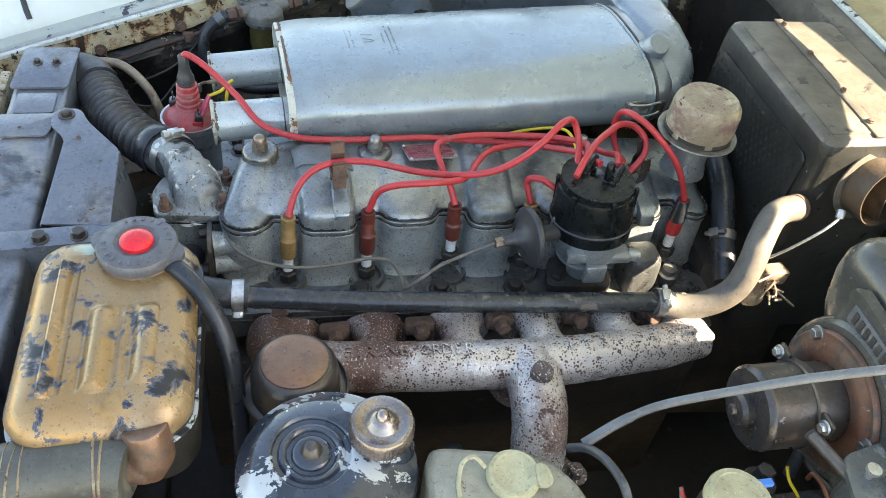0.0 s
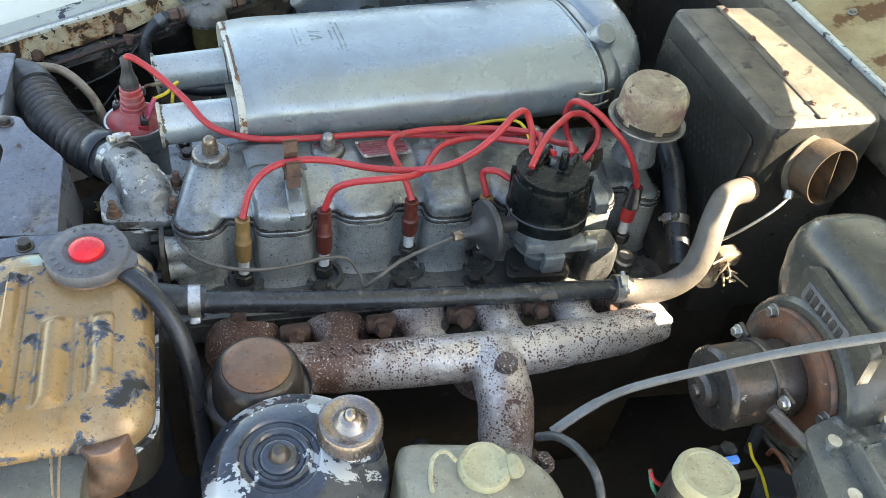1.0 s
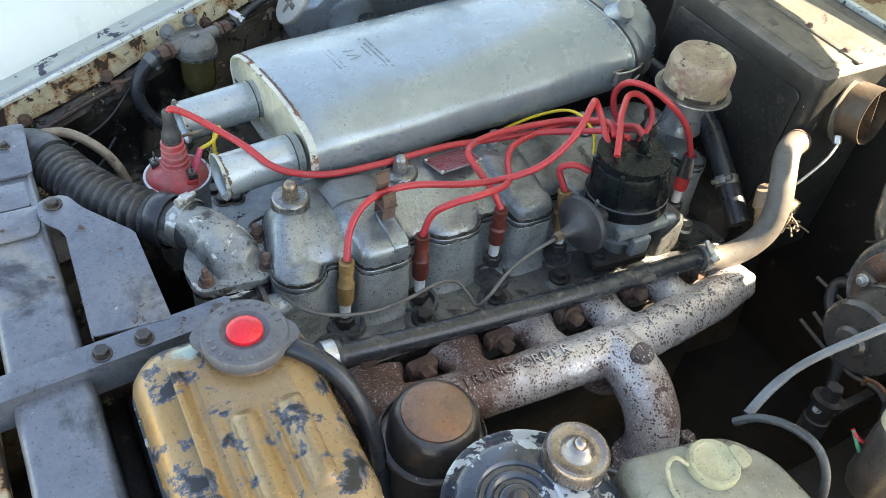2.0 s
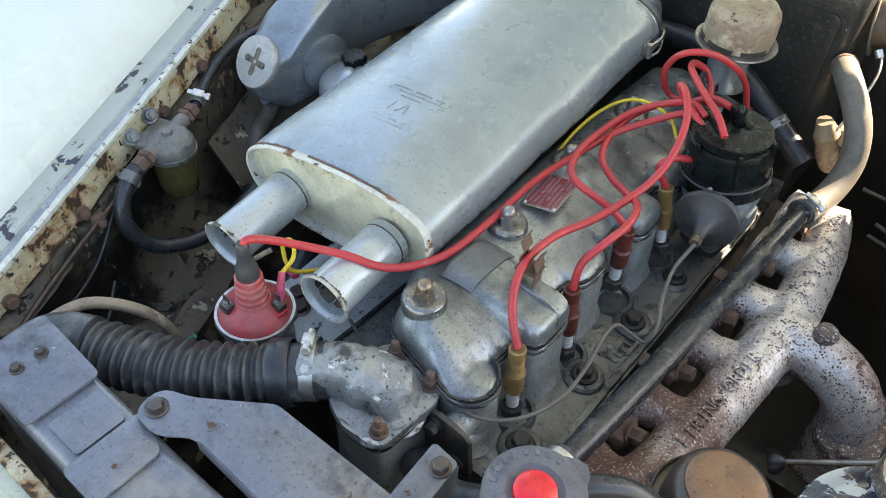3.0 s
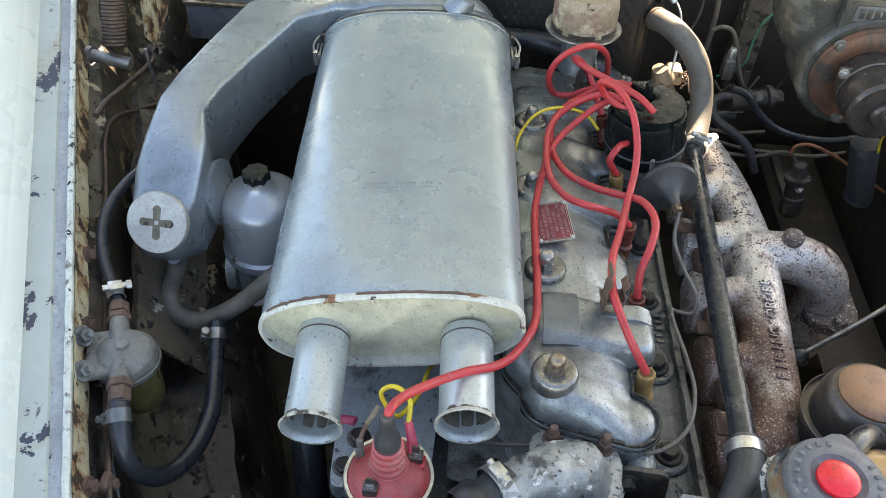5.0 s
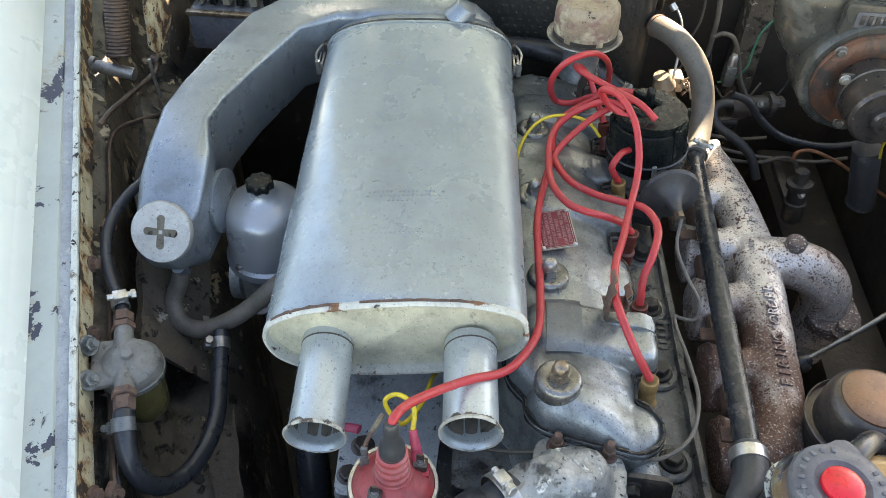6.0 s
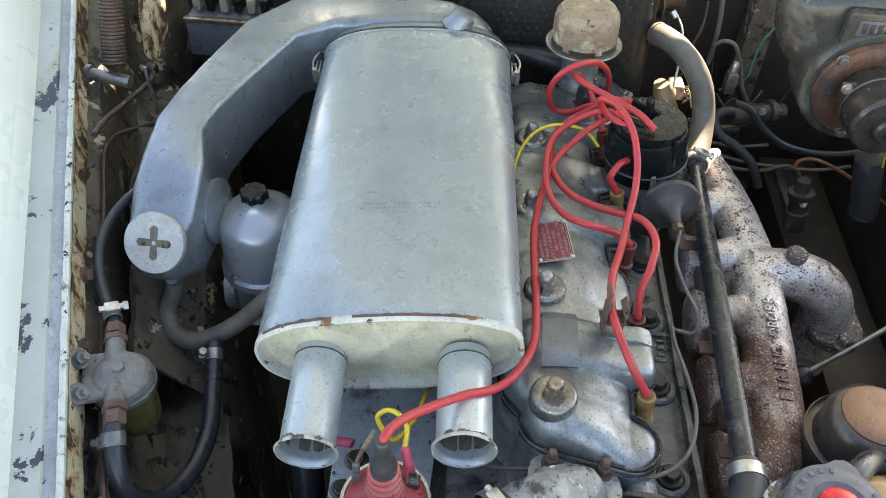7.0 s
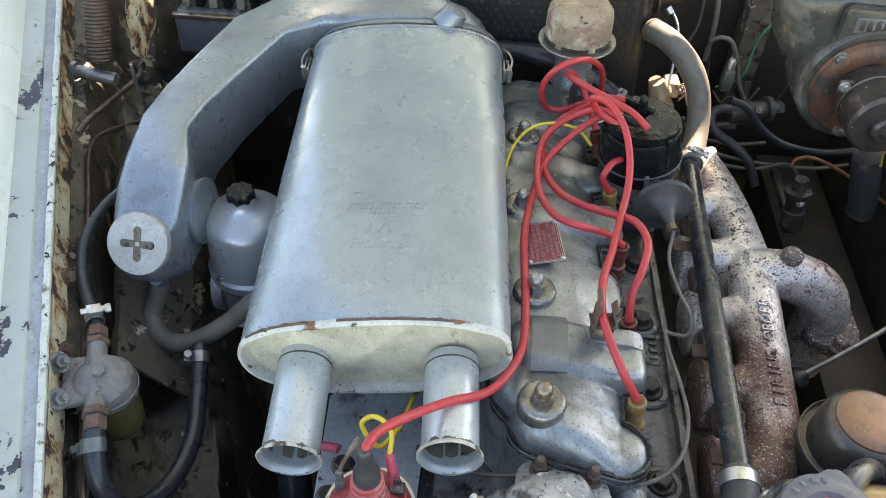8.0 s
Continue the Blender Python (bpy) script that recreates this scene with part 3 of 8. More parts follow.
part("soil", bm, GROUND, g)


def wing_lip(x):
    """Inner edge of the far wing: place at x."""
    return Vector((x, 1.178 + 0.368 * x, 0.868 + 0.140 * x))


# far front wing: channel strip, lip and outer panel
wing = thing("front_wing", "white front wing with chipped paint and a rusty inner lip", "car wing", wing_lip(0.0))
xs = [-0.75 + 0.025 * i for i in range(79)]
bm = bmesh.new()
loft(bm, [[wing_lip(x) + Vector((0, a, h)) for a, h in ((0.018, 0.0262), (0.0195, 0.0295), (0.030, 0.0305), (0.048, 0.031), (0.048, 0.026), (0.030, 0.024))] for x in xs])
part("gutter", bm, WHITE, wing, "chipped pale green-white strip")
bm = bmesh.new()
loft(bm, [[wing_lip(x) + Vector((0, a, h)) for a, h in ((0.007, 0.0255), (0.0185, 0.0265), (0.0185, 0.023), (0.007, 0.022))] for x in xs])
part("groove", bm, GUTTERBLUE, wing, "worn blue-grey groove")
bm = bmesh.new()
loft(bm, [[wing_lip(x) + Vector((0, a + 0.0012 * noise.noise(Vector((x * 60, 0, 0))), h)) for a, h in ((0.0, 0.020), (0.0005, 0.0275), (0.003, 0.0295), (0.0062, 0.0292), (0.0075, 0.0262), (0.0075, 0.020))] for x in [-0.75 + 0.0065 * i for i in range(303)]])
part("ridge", bm, RIDGE, wing, "chipped white ridge")
bm = bmesh.new()
prof = [(0.046, 0.029), (0.050, 0.044), (0.058, 0.058), (0.075, 0.075), (0.12, 0.098), (0.19, 0.115), (0.28, 0.118), (0.37, 0.095), (0.44, 0.04), (0.48, -0.06), (0.50, -0.25), (0.50, -0.45)]
loft(bm, [[wing_lip(x) + Vector((0, a, h)) for a, h in prof] + [wing_lip(x) + Vector((0, a - 0.004, h - 0.006)) for a, h in prof[::-1]] for x in xs])
part("outer_panel", bm, WHITEPLAIN, wing, "smooth white outer panel")
bm = bmesh.new()
tube(bm, [wing_lip(-0.330) + Vector((-0.004 * i, a, h + 0.001)) for i, (a, h) in enumerate(prof[1:9])], 0.004, 8)
part("seam_bead", bm, RUBBER, wing, "black bead in the panel seam")
bm = bmesh.new()
loft(bm, [[wing_lip(x) + Vector(o) for o in ((0, -0.001, 0.024), (0, -0.001, 0.010), (0, -0.003, 0.002), (0, -0.005, -0.009 - 0.004 * noise.noise(Vector((x * 30, 3, 0)))), (0, 0.003, -0.012), (0, 0.008, 0.004))] for x in [-0.75 + 0.0065 * i for i in range(303)]])
jitter(bm, 0.0012, 50)
part("lip", bm, LIPRUST, wing, "cream lip eaten by rust")
for x in (-0.24, -0.13, 0.02, 0.10):
    bm = bmesh.new()
    bolt(bm, wing_lip(x) + Vector((0, -0.005, -0.004)), (0, -1, 0.2), 0.006, 0.006)
    part("bolt", bm, RUSTY, wing)

# far inner wing below the lip
inner = thing("inner_wing", "grimy dark inner wing panel with flaking paint", "inner wing", (0.1, 1.2, 0.4))
bm = bmesh.new()
xs2 = [-0.5 + 0.02 * i for i in range(72)]
# the lowest step is added to keep ground light out of the bay
inner_prof = ((0.004, -0.012), (-0.018, -0.030), (-0.022, -0.06), (-0.026, -0.10), (-0.034, -0.13), (-0.055, -0.155), (-0.085, -0.165), (-0.115, -0.175), (-0.135, -0.20), (-0.15, -0.28), (-0.155, -0.36), (-0.16, -0.48), (-0.165, -0.66))
loft(bm, [[wing_lip(x) + Vector((0, a, h)) for a, h in inner_prof] + [wing_lip(x) + Vector((0, a + 0.012, h + 0.004)) for a, h in inner_prof[::-1]] for x in xs2])
jitter(bm, 0.008, 9)
jitter(bm, 0.004, 30)
part("panel", bm, GRIME, inner)
bm = bmesh.new()
tube(bm, [wing_lip(-0.42) + Vector((0, -0.034, -0.05)), wing_lip(-0.25) + Vector((0, -0.024, -0.02)), wing_lip(-0.1) + Vector((0, -0.020, -0.016)), wing_lip(0.05) + Vector((0, -0.018, -0.020)), wing_lip(0.2) + Vector((0, -0.020, -0.024)), wing_lip(0.30) + Vector((0, -0.024, -0.026)), wing_lip(0.36) + Vector((0, -0.06, -0.05)), wing_lip(0.40) + Vector((0, -0.10, -0.07))], 0.0032, 8)
part("brake_pipe", bm, SPRINGRUST, inner)
for x in (-0.12, -0.02, 0.16):
    bm = bmesh.new()
    c = wing_lip(x) + Vector((0, -0.018, -0.018))
    box(bm, c, (0.016, 0.008, 0.016), 0.002)
    bolt(bm, c + Vector((0, -0.004, 0)), (0, -1, 0.3), 0.0045, 0.004)
    part("pipe_clip", bm, RUSTY, inner)
bm = bmesh.new()
loft(bm, [[(x, 1.046 + 0.37 * (x + 0.033), 0.695 + 0.03 * x), (x, 1.078 + 0.37 * (x + 0.033), 0.705 + 0.03 * x), (x, 1.082 + 0.37 * (x + 0.033), 0.40), (x, 1.042 + 0.37 * (x + 0.033), 0.40)] for x in [-0.35 + 0.015 * i for i in range(60)]])
jitter(bm, 0.005, 22)
part("chassis_rail", bm, DUSTPANEL, inner, "flaking dusty chassis rail")
bm = bmesh.new()
loft(bm, [[(x, 1.140 + 0.303 * x, 0.800 + 0.2 * x), (x, 1.095 + 0.27 * x, 0.735 + 0.2 * x), (x, 1.085 + 0.27 * x, 0.725 + 0.2 * x), (x, 1.150 + 0.303 * x, 0.79 + 0.2 * x)] for x in [0.06 + 0.01 * i for i in range(34)]])
jitter(bm, 0.006, 16)
jitter(bm, 0.003, 60)
part("flitch_panel", bm, DUSTPANEL, inner, "dusty brown flitch panel")

# near inner wing and wing, beside the camera
near = thing("near_inner_wing", "dark inner wing and chassis rail under the manifold side", "inner wing", (0.2, 0.15, 0.6))
bm = bmesh.new()
loft(bm, [[(x, 0.10, 0.86), (x, 0.17, 0.84), (x, 0.20, 0.70), (x, 0.22, 0.47), (x, 0.21, 0.47), (x, 0.19, 0.70), (x, 0.16, 0.83), (x, 0.10, 0.85)] for x in xs2])
part("panel", bm, DEEPSHADE, near)
bm = bmesh.new()
box(bm, (0.15, 0.30, 0.55), (1.2, 0.10, 0.12), 0.01)
part("chassis_rail", bm, DEEPSHADE, near)
nwing = thing("near_wing", "white front wing beside the engine bay", "car wing", (0.2, -0.1, 0.85))
bm = bmesh.new()
loft(bm, [[(x, 0.11, 0.862), (x, 0.04, 0.875), (x, -0.15, 0.86), (x, -0.26, 0.72), (x, -0.28, 0.45), (x, -0.27, 0.45), (x, -0.25, 0.71), (x, -0.14, 0.85), (x, 0.04, 0.865), (x, 0.11, 0.855)] for x in [-0.75 + 0.1 * i for i in range(20)]])
part("outer_panel", bm, WHITEPLAIN, nwing)

# dark floor added far below the engine, where the open bay falls into shade
tray = thing("dark_floor", "dark floor added low under the engine for the deep shade", "car body", (0.1, 0.7, 0.4))
bm = bmesh.new()
box(bm, (0.15, 0.66, 0.36), (1.42, 1.3, 0.05), 0.01)
jitter(bm, 0.004, 20)
part("panel", bm, DEEPSHADE, tray)
for x in (-0.2, 0.1, 0.4):
    bm = bmesh.new()
    box(bm, (x, 0.50, 0.40), (0.05, 0.9, 0.035), 0.008)
    part("crossbar", bm, DEEPSHADE, tray)

# bulkhead
bulk = thing("bulkhead", "dark bulkhead with a scuffed rusty top rail", "bulkhead", (0.80, 0.7, 0.8))
bm = bmesh.new()
box(bm, (0.84, 0.72, 0.655), (0.05, 1.75, 0.66), 0.004)
part("panel", bm, DEEPSHADE, bulk)
bm = bmesh.new()
box(bm, (0.797, 0.72, 0.955), (0.05, 1.20, 0.055), 0.004)
jitter(bm, 0.0012, 30)
part("top_rail", bm, BOXBLACK, bulk, "scuffed black rail")
bm = bmesh.new()
box(bm, (0.812, 0.72, 0.986), (0.010, 1.20, 0.008), 0.002)
jitter(bm, 0.001, 30)
part("scuttle_flange", bm, RIDGE, bulk, "bright chipped flange edge")
bm = bmesh.new()
prism(bm, [(0.82, 0.12, 0.984), (0.95, 0.12, 1.02), (0.95, 0.12, 1.0), (0.82, 0.12, 0.965)], (0, 1.2, 0), 0.003)
part("scuttle", bm, SCUTTLE, bulk, "yellowed scuttle streaked with rust")
# unseen block, raised to hold off low sun
bm = bmesh.new()
box(bm, (0.86, 0.02, 1.065), (0.05, 0.62, 0.17), 0.01)
part("unseen_scuttle_block", bm, WHITEPLAIN, bulk)
for y in (0.62, 0.74, 0.86, 0.98):
    bm = bmesh.new()
    bolt(bm, (0.87, y, 0.999), (-0.25, 0, 1), 0.005, 0.004)
    part("screw", bm, STEEL, bulk)
bm = bmesh.new()
box(bm, (0.775, 0.412, 0.76), (0.05, 0.040, 0.44), 0.004)
part("stiffener", bm, DUSTPANEL, bulk, "dusty upright stiffener")

def bonnet_sun_edge(y):
    """How far the bonnet's rear edge stands back at y, set to shape the sun patches."""
    if y < 0.5:
        return 0.008 * min(1.0, max(0.0, (y - 0.15) / 0.10))
    if y < 0.9:
        return (0.045 if y > 0.55 else 0.0) + min(0.016, -0.13 * (y - 0.733))
    # made-up notch that lets sun through to the hinge panel
    return -0.080 if 1.096 < y < 1.152 else 0.075


# unseen open bonnet and rail placed to shape the sunlight, cabin behind
bonnet = thing("bonnet", "unseen open white bonnet, its rear edge cut to shape the sunlight", "bonnet", (0.87, 0.72, 1.2))
bm = bmesh.new()
rings = []
for i in range(13):
    f = i / 12
    p = Vector((0.843 - 1.12 * f * math.cos(radians(58)), 0, 1.226 + 1.12 * f * math.sin(radians(58)) + 0.05 * math.sin(math.pi * f)))
    ys = sorted([-0.06 + 1.36 * j / 12 for j in range(13)] + [1.0945, 1.0975, 1.150, 1.154]) + [1.30 + 0.11 * (1 - f) + 0.001, 1.30 + 0.20 * (1 - f) + 0.002]
    rings.append([p + Vector((0.01 * math.sin(math.pi * min(1.0, (y + 0.06) / 1.36)) + k + bonnet_sun_edge(y) * (1 - f), y, k)) for y, k in [(y, 0.0) for y in ys] + [(y, 0.012) for y in ys[::-1]]])
loft(bm, rings)
part("skin", bm, WHITEPLAIN, bonnet)
for y in (-0.03, 1.24):
    bm = bmesh.new()
    prism(bm, [(0.842, y, 1.10), (0.842, y, 1.228), (0.872, y, 1.24), (0.880, y, 1.10)], (0, 0.006, 0), 0.001)
    part("hinge_arm", bm, WHITEPLAIN, bonnet)
cabin = thing("car_cabin", "unseen white car cabin with a sun-blocking rail behind the bulkhead", "car cabin", (1.4, 0.7, 1.0))
bm = bmesh.new()
box(bm, (1.80, 0.72, 0.50), (1.68, 1.62, 1.02), 0.05)
part("lower_body", bm, WHITEPLAIN, cabin)
# unseen rail added to end the sun band on the heater box
bm = bmesh.new()
prism(bm, [(1.112, 0.0, 1.0), (1.114, 0.0, 1.295), (1.18, 0.0, 1.31), (1.28, 0.0, 1.0)], (-0.207, 1.45, 0), 0.01)
part("sun_block_rail", bm, WHITEPLAIN, cabin)

# slam panel and front, ahead of the radiator
front = thing("slam_panel", "cream front slam panel with a round hole", "car panel", (-0.42, 0.8, 0.86))
bm = bmesh.new()
outer = [(-0.335, 0.20, 0.87), (-0.335, 0.955, 0.87), (-0.62, 0.955, 0.84), (-0.62, 0.20, 0.84)]
a = [bm.verts.new(p) for p in outer]
hole = [bm.verts.new((-0.415 + 0.032 * math.cos(k), 0.895 + 0.032 * math.sin(k), 0.862)) for k in (2 * math.pi * i / 24 for i in range(24))]
eds = [bm.edges.new((a[i], a[(i + 1) % 4])) for i in range(4)] + [bm.edges.new((hole[i], hole[(i + 1) % 24])) for i in range(24)]
bmesh.ops.triangle_fill(bm, edges=eds, use_beauty=True)
ext = bmesh.ops.extrude_face_region(bm, geom=list(bm.faces))
bmesh.ops.translate(bm, verts=[v for v in ext["geom"] if isinstance(v, bmesh.types.BMVert)], vec=(0, 0, -0.004))
bmesh.ops.recalc_face_normals(bm, faces=bm.faces)
part("panel", bm, SLAM, front)
bm = bmesh.new()
box(bm, (-0.333, 0.575, 0.864), (0.012, 0.78, 0.022), 0.003)
jitter(bm, 0.0015, 40)
part("flange", bm, LIPRUST, front, "rusty folded flange")
bm = bmesh.new()
box(bm, (-0.66, 0.65, 0.55), (0.06, 1.5, 0.6), 0.02)
part("grille_panel", bm, WHITEPLAIN, front)

# ---- engine ----
def engine_z(x):
    return -0.06 * (x + 0.018)


def engine_y(x):
    return 0.05 * (x + 0.018)


ARMS = [(-0.022, -0.036, 0.0275, 0.650, 0.880, 0.905, 2.2, 2.0), (0.050, 0.053, 0.031, 0.646, 0.900, 0.910, 5.0, 4.5), (0.146, 0.147, 0.036, 0.657, 0.888, 0.904, 3.0, 3.0),
        (0.245, 0.245, 0.029, 0.648, 0.899, 0.909, 4.2, 4.0), (0.334, 0.334, 0.028, 0.657, 0.890, 0.904, 3.0, 3.0), (0.432, 0.432, 0.032, 0.650, 0.899, 0.909, 4.2, 4.0), (0.506, 0.510, 0.021, 0.652, 0.888, 0.902, 2.4, 2.0)]


def cover_foot(x):
    return 0.869 + 0.7 * engine_z(x)


def cover_height(x, y):
    """Height of the cover above its foot at (x, y); below 0 outside the casting."""
    dy, dz = engine_y(x), engine_z(x)
    foot = cover_foot(x)

    def dome(d, w, top, p):
        return (w - d) * 2.0 - 1e-4 if d >= w else (top + dz - foot) * (1 - (d / w) ** p) ** (1 / p)
    ends = max(0.022 - x, x - 0.482, 0.0)
    ym = 0.738 + dy
    if y < ym:
        ends = max(0.004 - x, x - 0.492, 0.0)
        best = dome(math.hypot(ends * 1.4, ym - y), 0.0695, 0.904, 1.65)
    else:
        best = dome(math.hypot(ends, y - ym), 0.0485, 0.904, 3.4)
    for x0, x1, w, tip, zt, zr, p, e in ARMS:
        yr = 0.742 + dy
        yt = tip + w + dy * 0.5
        f = min(1.0, max(0.0, (yr - y) / (yr - yt)))
        if y < yr:
            d = (abs(x - (x0 + (x1 - x0) * f)) ** e + max(0.0, yt - y) ** e) ** (1 / e)
        else:
            d = math.hypot(x - x0, y - yr)
        h = dome(d, w, zr + (zt - zr) * f * f, p)
        lo = max(0.0, 1 - abs(best - h) / 0.012) if min(best, h) > 0 else 0.0
        best = max(best, h) + 0.003 * lo * lo
    return best


# the casting's upper skin on a fine grid, its rim drawn onto the true outline
STEP = 0.002
NXC, NYC = 300, 78
hts = {(i, j): cover_height(-0.068 + STEP * i, 0.644 + STEP * j) for i in range(NXC + 1) for j in range(NYC + 1)}
skin = bmesh.new()
pts = {}


def cover_vert(i, j):
    if (i, j) not in pts:
        x, y = -0.068 + STEP * i, 0.644 + STEP * j
        h = hts[i, j]
        if h <= 0:
            near_in = [(i + a, j + b) for a in (-1, 0, 1) for b in (-1, 0, 1) if hts.get((i + a, j + b), -1) > 0]
            qx = -0.068 + STEP * sum(k[0] for k in near_in) / len(near_in)
            qy = 0.644 + STEP * sum(k[1] for k in near_in) / len(near_in)
            a, b = 0.0, 1.0
            for _ in range(10):
                m = (a + b) / 2
                if cover_height(x + (qx - x) * m, y + (qy - y) * m) > 0:
                    b = m
                else:
                    a = m
            x, y = x + (qx - x) * b, y + (qy - y) * b
        pts[i, j] = skin.verts.new((x, y, cover_foot(x) + max(0.0, h)))
    return pts[i, j]


for i in range(NXC):
    for j in range(NYC):
        q = ((i, j), (i + 1, j), (i + 1, j + 1), (i, j + 1))
        if any(hts[k] > 0 for k in q):
            skin.faces.new([cover_vert(*k) for k in q])
bmesh.ops.smooth_vert(skin, verts=[v for v in skin.verts if not v.is_boundary], factor=0.35, use_axis_x=False, use_axis_y=False, use_axis_z=True)

# its outline as one even loop, from which flange, gasket and head grow
rim = {}
for ed in skin.edges:
    if ed.is_boundary:
        rim.setdefault(ed.verts[0], []).append(ed.verts[1])
        rim.setdefault(ed.verts[1], []).append(ed.verts[0])
start = min(rim, key=lambda v: v.co.x)
walk_rim, last, here = [start], None, start
while True:
    nxt = [v for v in rim[here] if v is not last]
    last, here = here, nxt[0]
    if here is start or len(walk_rim) > 6000:
        break
    walk_rim.append(here)
loop = [Vector((v.co.x, v.co.y)) for v in walk_rim]
for _ in range(6):
    loop = [(loop[k - 1] + loop[k] * 2 + loop[(k + 1) % len(loop)]) / 4 for k in range(len(loop))]
OUT, acc = [], 0.0
for k, p in enumerate(loop):
    q = loop[(k + 1) % len(loop)]
    seg_len = (q - p).length
    while acc < seg_len:
        OUT.append(p.lerp(q, acc / seg_len))
        acc += 0.0025
    acc -= seg_len
turn = sum(OUT[k - 1].cross(OUT[k]) for k in range(len(OUT)))
SIDE = []
for k in range(len(OUT)):
    d = (OUT[(k + 3) % len(OUT)] - OUT[k - 3]).normalized()
    SIDE.append(Vector((d.y, -d.x)) * (1 if turn > 0 else -1))
for _ in range(4):
    SIDE = [(SIDE[k - 1] + SIDE[k] * 2 + SIDE[(k + 1) % len(SIDE)]).normalized() for k in range(len(SIDE))]


def rim_ring(off, rise, floor=None, wob=0.0):
    """The outline pushed out by off, at a height above the foot (or above the deck)."""
    out = []
    for p, s in zip(OUT, SIDE):
        q = p + s * (off + wob * noise.noise(Vector((p.x * 120, p.y * 120, rise * 300))))
        z = cover_foot(p.x) + rise if floor is None else floor + engine_z(p.x) + rise
        out.append(Vector((q.x, q.y, z)))
    return out


engine_block = thing("engine_block", "oily engine block and sump side, darkened for deep shade", "engine block", (0.2, 0.68, 0.6))
bm = bmesh.new()
box(bm, (0.235, 0.70, 0.555), (0.62, 0.24, 0.36), 0.012)
part("block", bm, DEEPSHADE, engine_block)
bm = bmesh.new()
box(bm, (-0.075, 0.70, 0.62), (0.05, 0.20, 0.30), 0.01)
part("timing_cover", bm, DEEPSHADE, engine_block)
bm = bmesh.new()
prism(bm, [(0.53, 0.60, 0.5), (0.53, 0.86, 0.5), (0.53, 0.84, 0.79), (0.53, 0.64, 0.79)], (0.16, 0, -0.02), 0.01)
part("bell_housing", bm, DEEPSHADE, engine_block)

head = thing("cylinder_head", "oily cast aluminium cylinder head with plug wells", "cylinder head", (0.2, 0.68, 0.8))
bm = bmesh.new()
loft(bm, [rim_ring(-0.006, -0.0016), rim_ring(0.0012, -0.0016), rim_ring(0.0017, -0.0026, wob=0.0005), rim_ring(0.0016, -0.0050, wob=0.0006), rim_ring(0.0010, -0.0064), rim_ring(0.0004, -0.0085), rim_ring(0.0006, -0.018), rim_ring(0.0014, -0.034), rim_ring(0.0024, 0.014, 0.797), rim_ring(0.0034, 0.006, 0.797), rim_ring(0.0060, 0.0015, 0.797), rim_ring(0.0085, -0.003, 0.797)], False, False)
jitter(bm, 0.0006, 60)
part("casting", bm, CASTLOW, head, "cast lobes between the plugs")
bm = bmesh.new()
prism(bm, fillet_poly([(-0.066, 0.590, 0.770), (0.535, 0.600, 0.740), (0.535, 0.84, 0.740), (-0.066, 0.83, 0.770)], 0.01), (0, 0, 0.026), 0.003)
jitter(bm, 0.001, 50)
part("deck", bm, DECK, head, "grimy black deck")
bm = bmesh.new()
loft(bm, [[(x, 0.592 + 0.015 * (x + 0.066), 0.790 + engine_z(x)), (x, 0.593 + 0.015 * (x + 0.066), 0.8015 + engine_z(x)), (x, 0.599 + 0.015 * (x + 0.066), 0.8020 + engine_z(x)), (x, 0.602 + 0.015 * (x + 0.066), 0.790 + engine_z(x))] for x in [-0.066 + 0.006 * i for i in range(101)]])
jitter(bm, 0.0012, 60)
part("deck_rim", bm, DECK, head, "raised oily edge of the deck")
for x in (-0.02, 0.088, 0.183, 0.275, 0.37, 0.455):
    bm = bmesh.new()
    z = 0.795 + engine_z(x)
    lathe(bm, [(0.021, -0.004), (0.0205, 0.003), (0.0185, 0.005), (0.014, 0.0055), (0.013, 0.004)], (x, 0.624, z), seg=28)
    jitter(bm, 0.0006, 90)
    boss = part("bolt_boss", bm, DECK, head)
    bm = bmesh.new()
    lathe(bm, [(0.0125, 0.0), (0.0125, 0.003), (0.0115, 0.004)], (x, 0.624, z + 0.0045), seg=20)
    hexagon(bm, (x, 0.624, z + 0.008), UP, 0.0088, 0.009, spin=x * 20)
    part("head_bolt", bm, IRON, boss)
for x, y in ((0.006, 0.654), (0.097, 0.655), (0.198, 0.660), (0.290, 0.660), (0.378, 0.664), (0.484, 0.664)):
    bm = bmesh.new()
    z = 0.796 + engine_z(x)
    lathe(bm, [(0.023, -0.004), (0.0225, 0.004), (0.021, 0.0058), (0.0175, 0.0055), (0.0165, 0.003), (0.016, -0.004)], (x, y - 0.003, z), seg=32)
    jitter(bm, 0.0007, 80)
    part("plug_well", bm, DECK, head)
bm = bmesh.new()
loft(bm, [[Vector((0.436, 0.634, z)) + Vector((a, b, 0)) for a, b in rounded(0.021 * s, 0.021 * s, 0.009 * s, 5)] for z, s in ((0.755, 1.10), (0.765, 1.04), (0.79, 1.0), (0.815, 0.96), (0.823, 0.90), (0.826, 0.78))])
jitter(bm, 0.001, 60)
part("rear_boss", bm, DECK, head, "bare cast boss beside the distributor")
bm = bmesh.new()
lathe(bm, [(0.012, 0), (0.012, 0.012), (0.009, 0.014), (0.009, 0.022)], (0.478, 0.63, 0.775), seg=18)
part("plug", bm, STEEL, head)
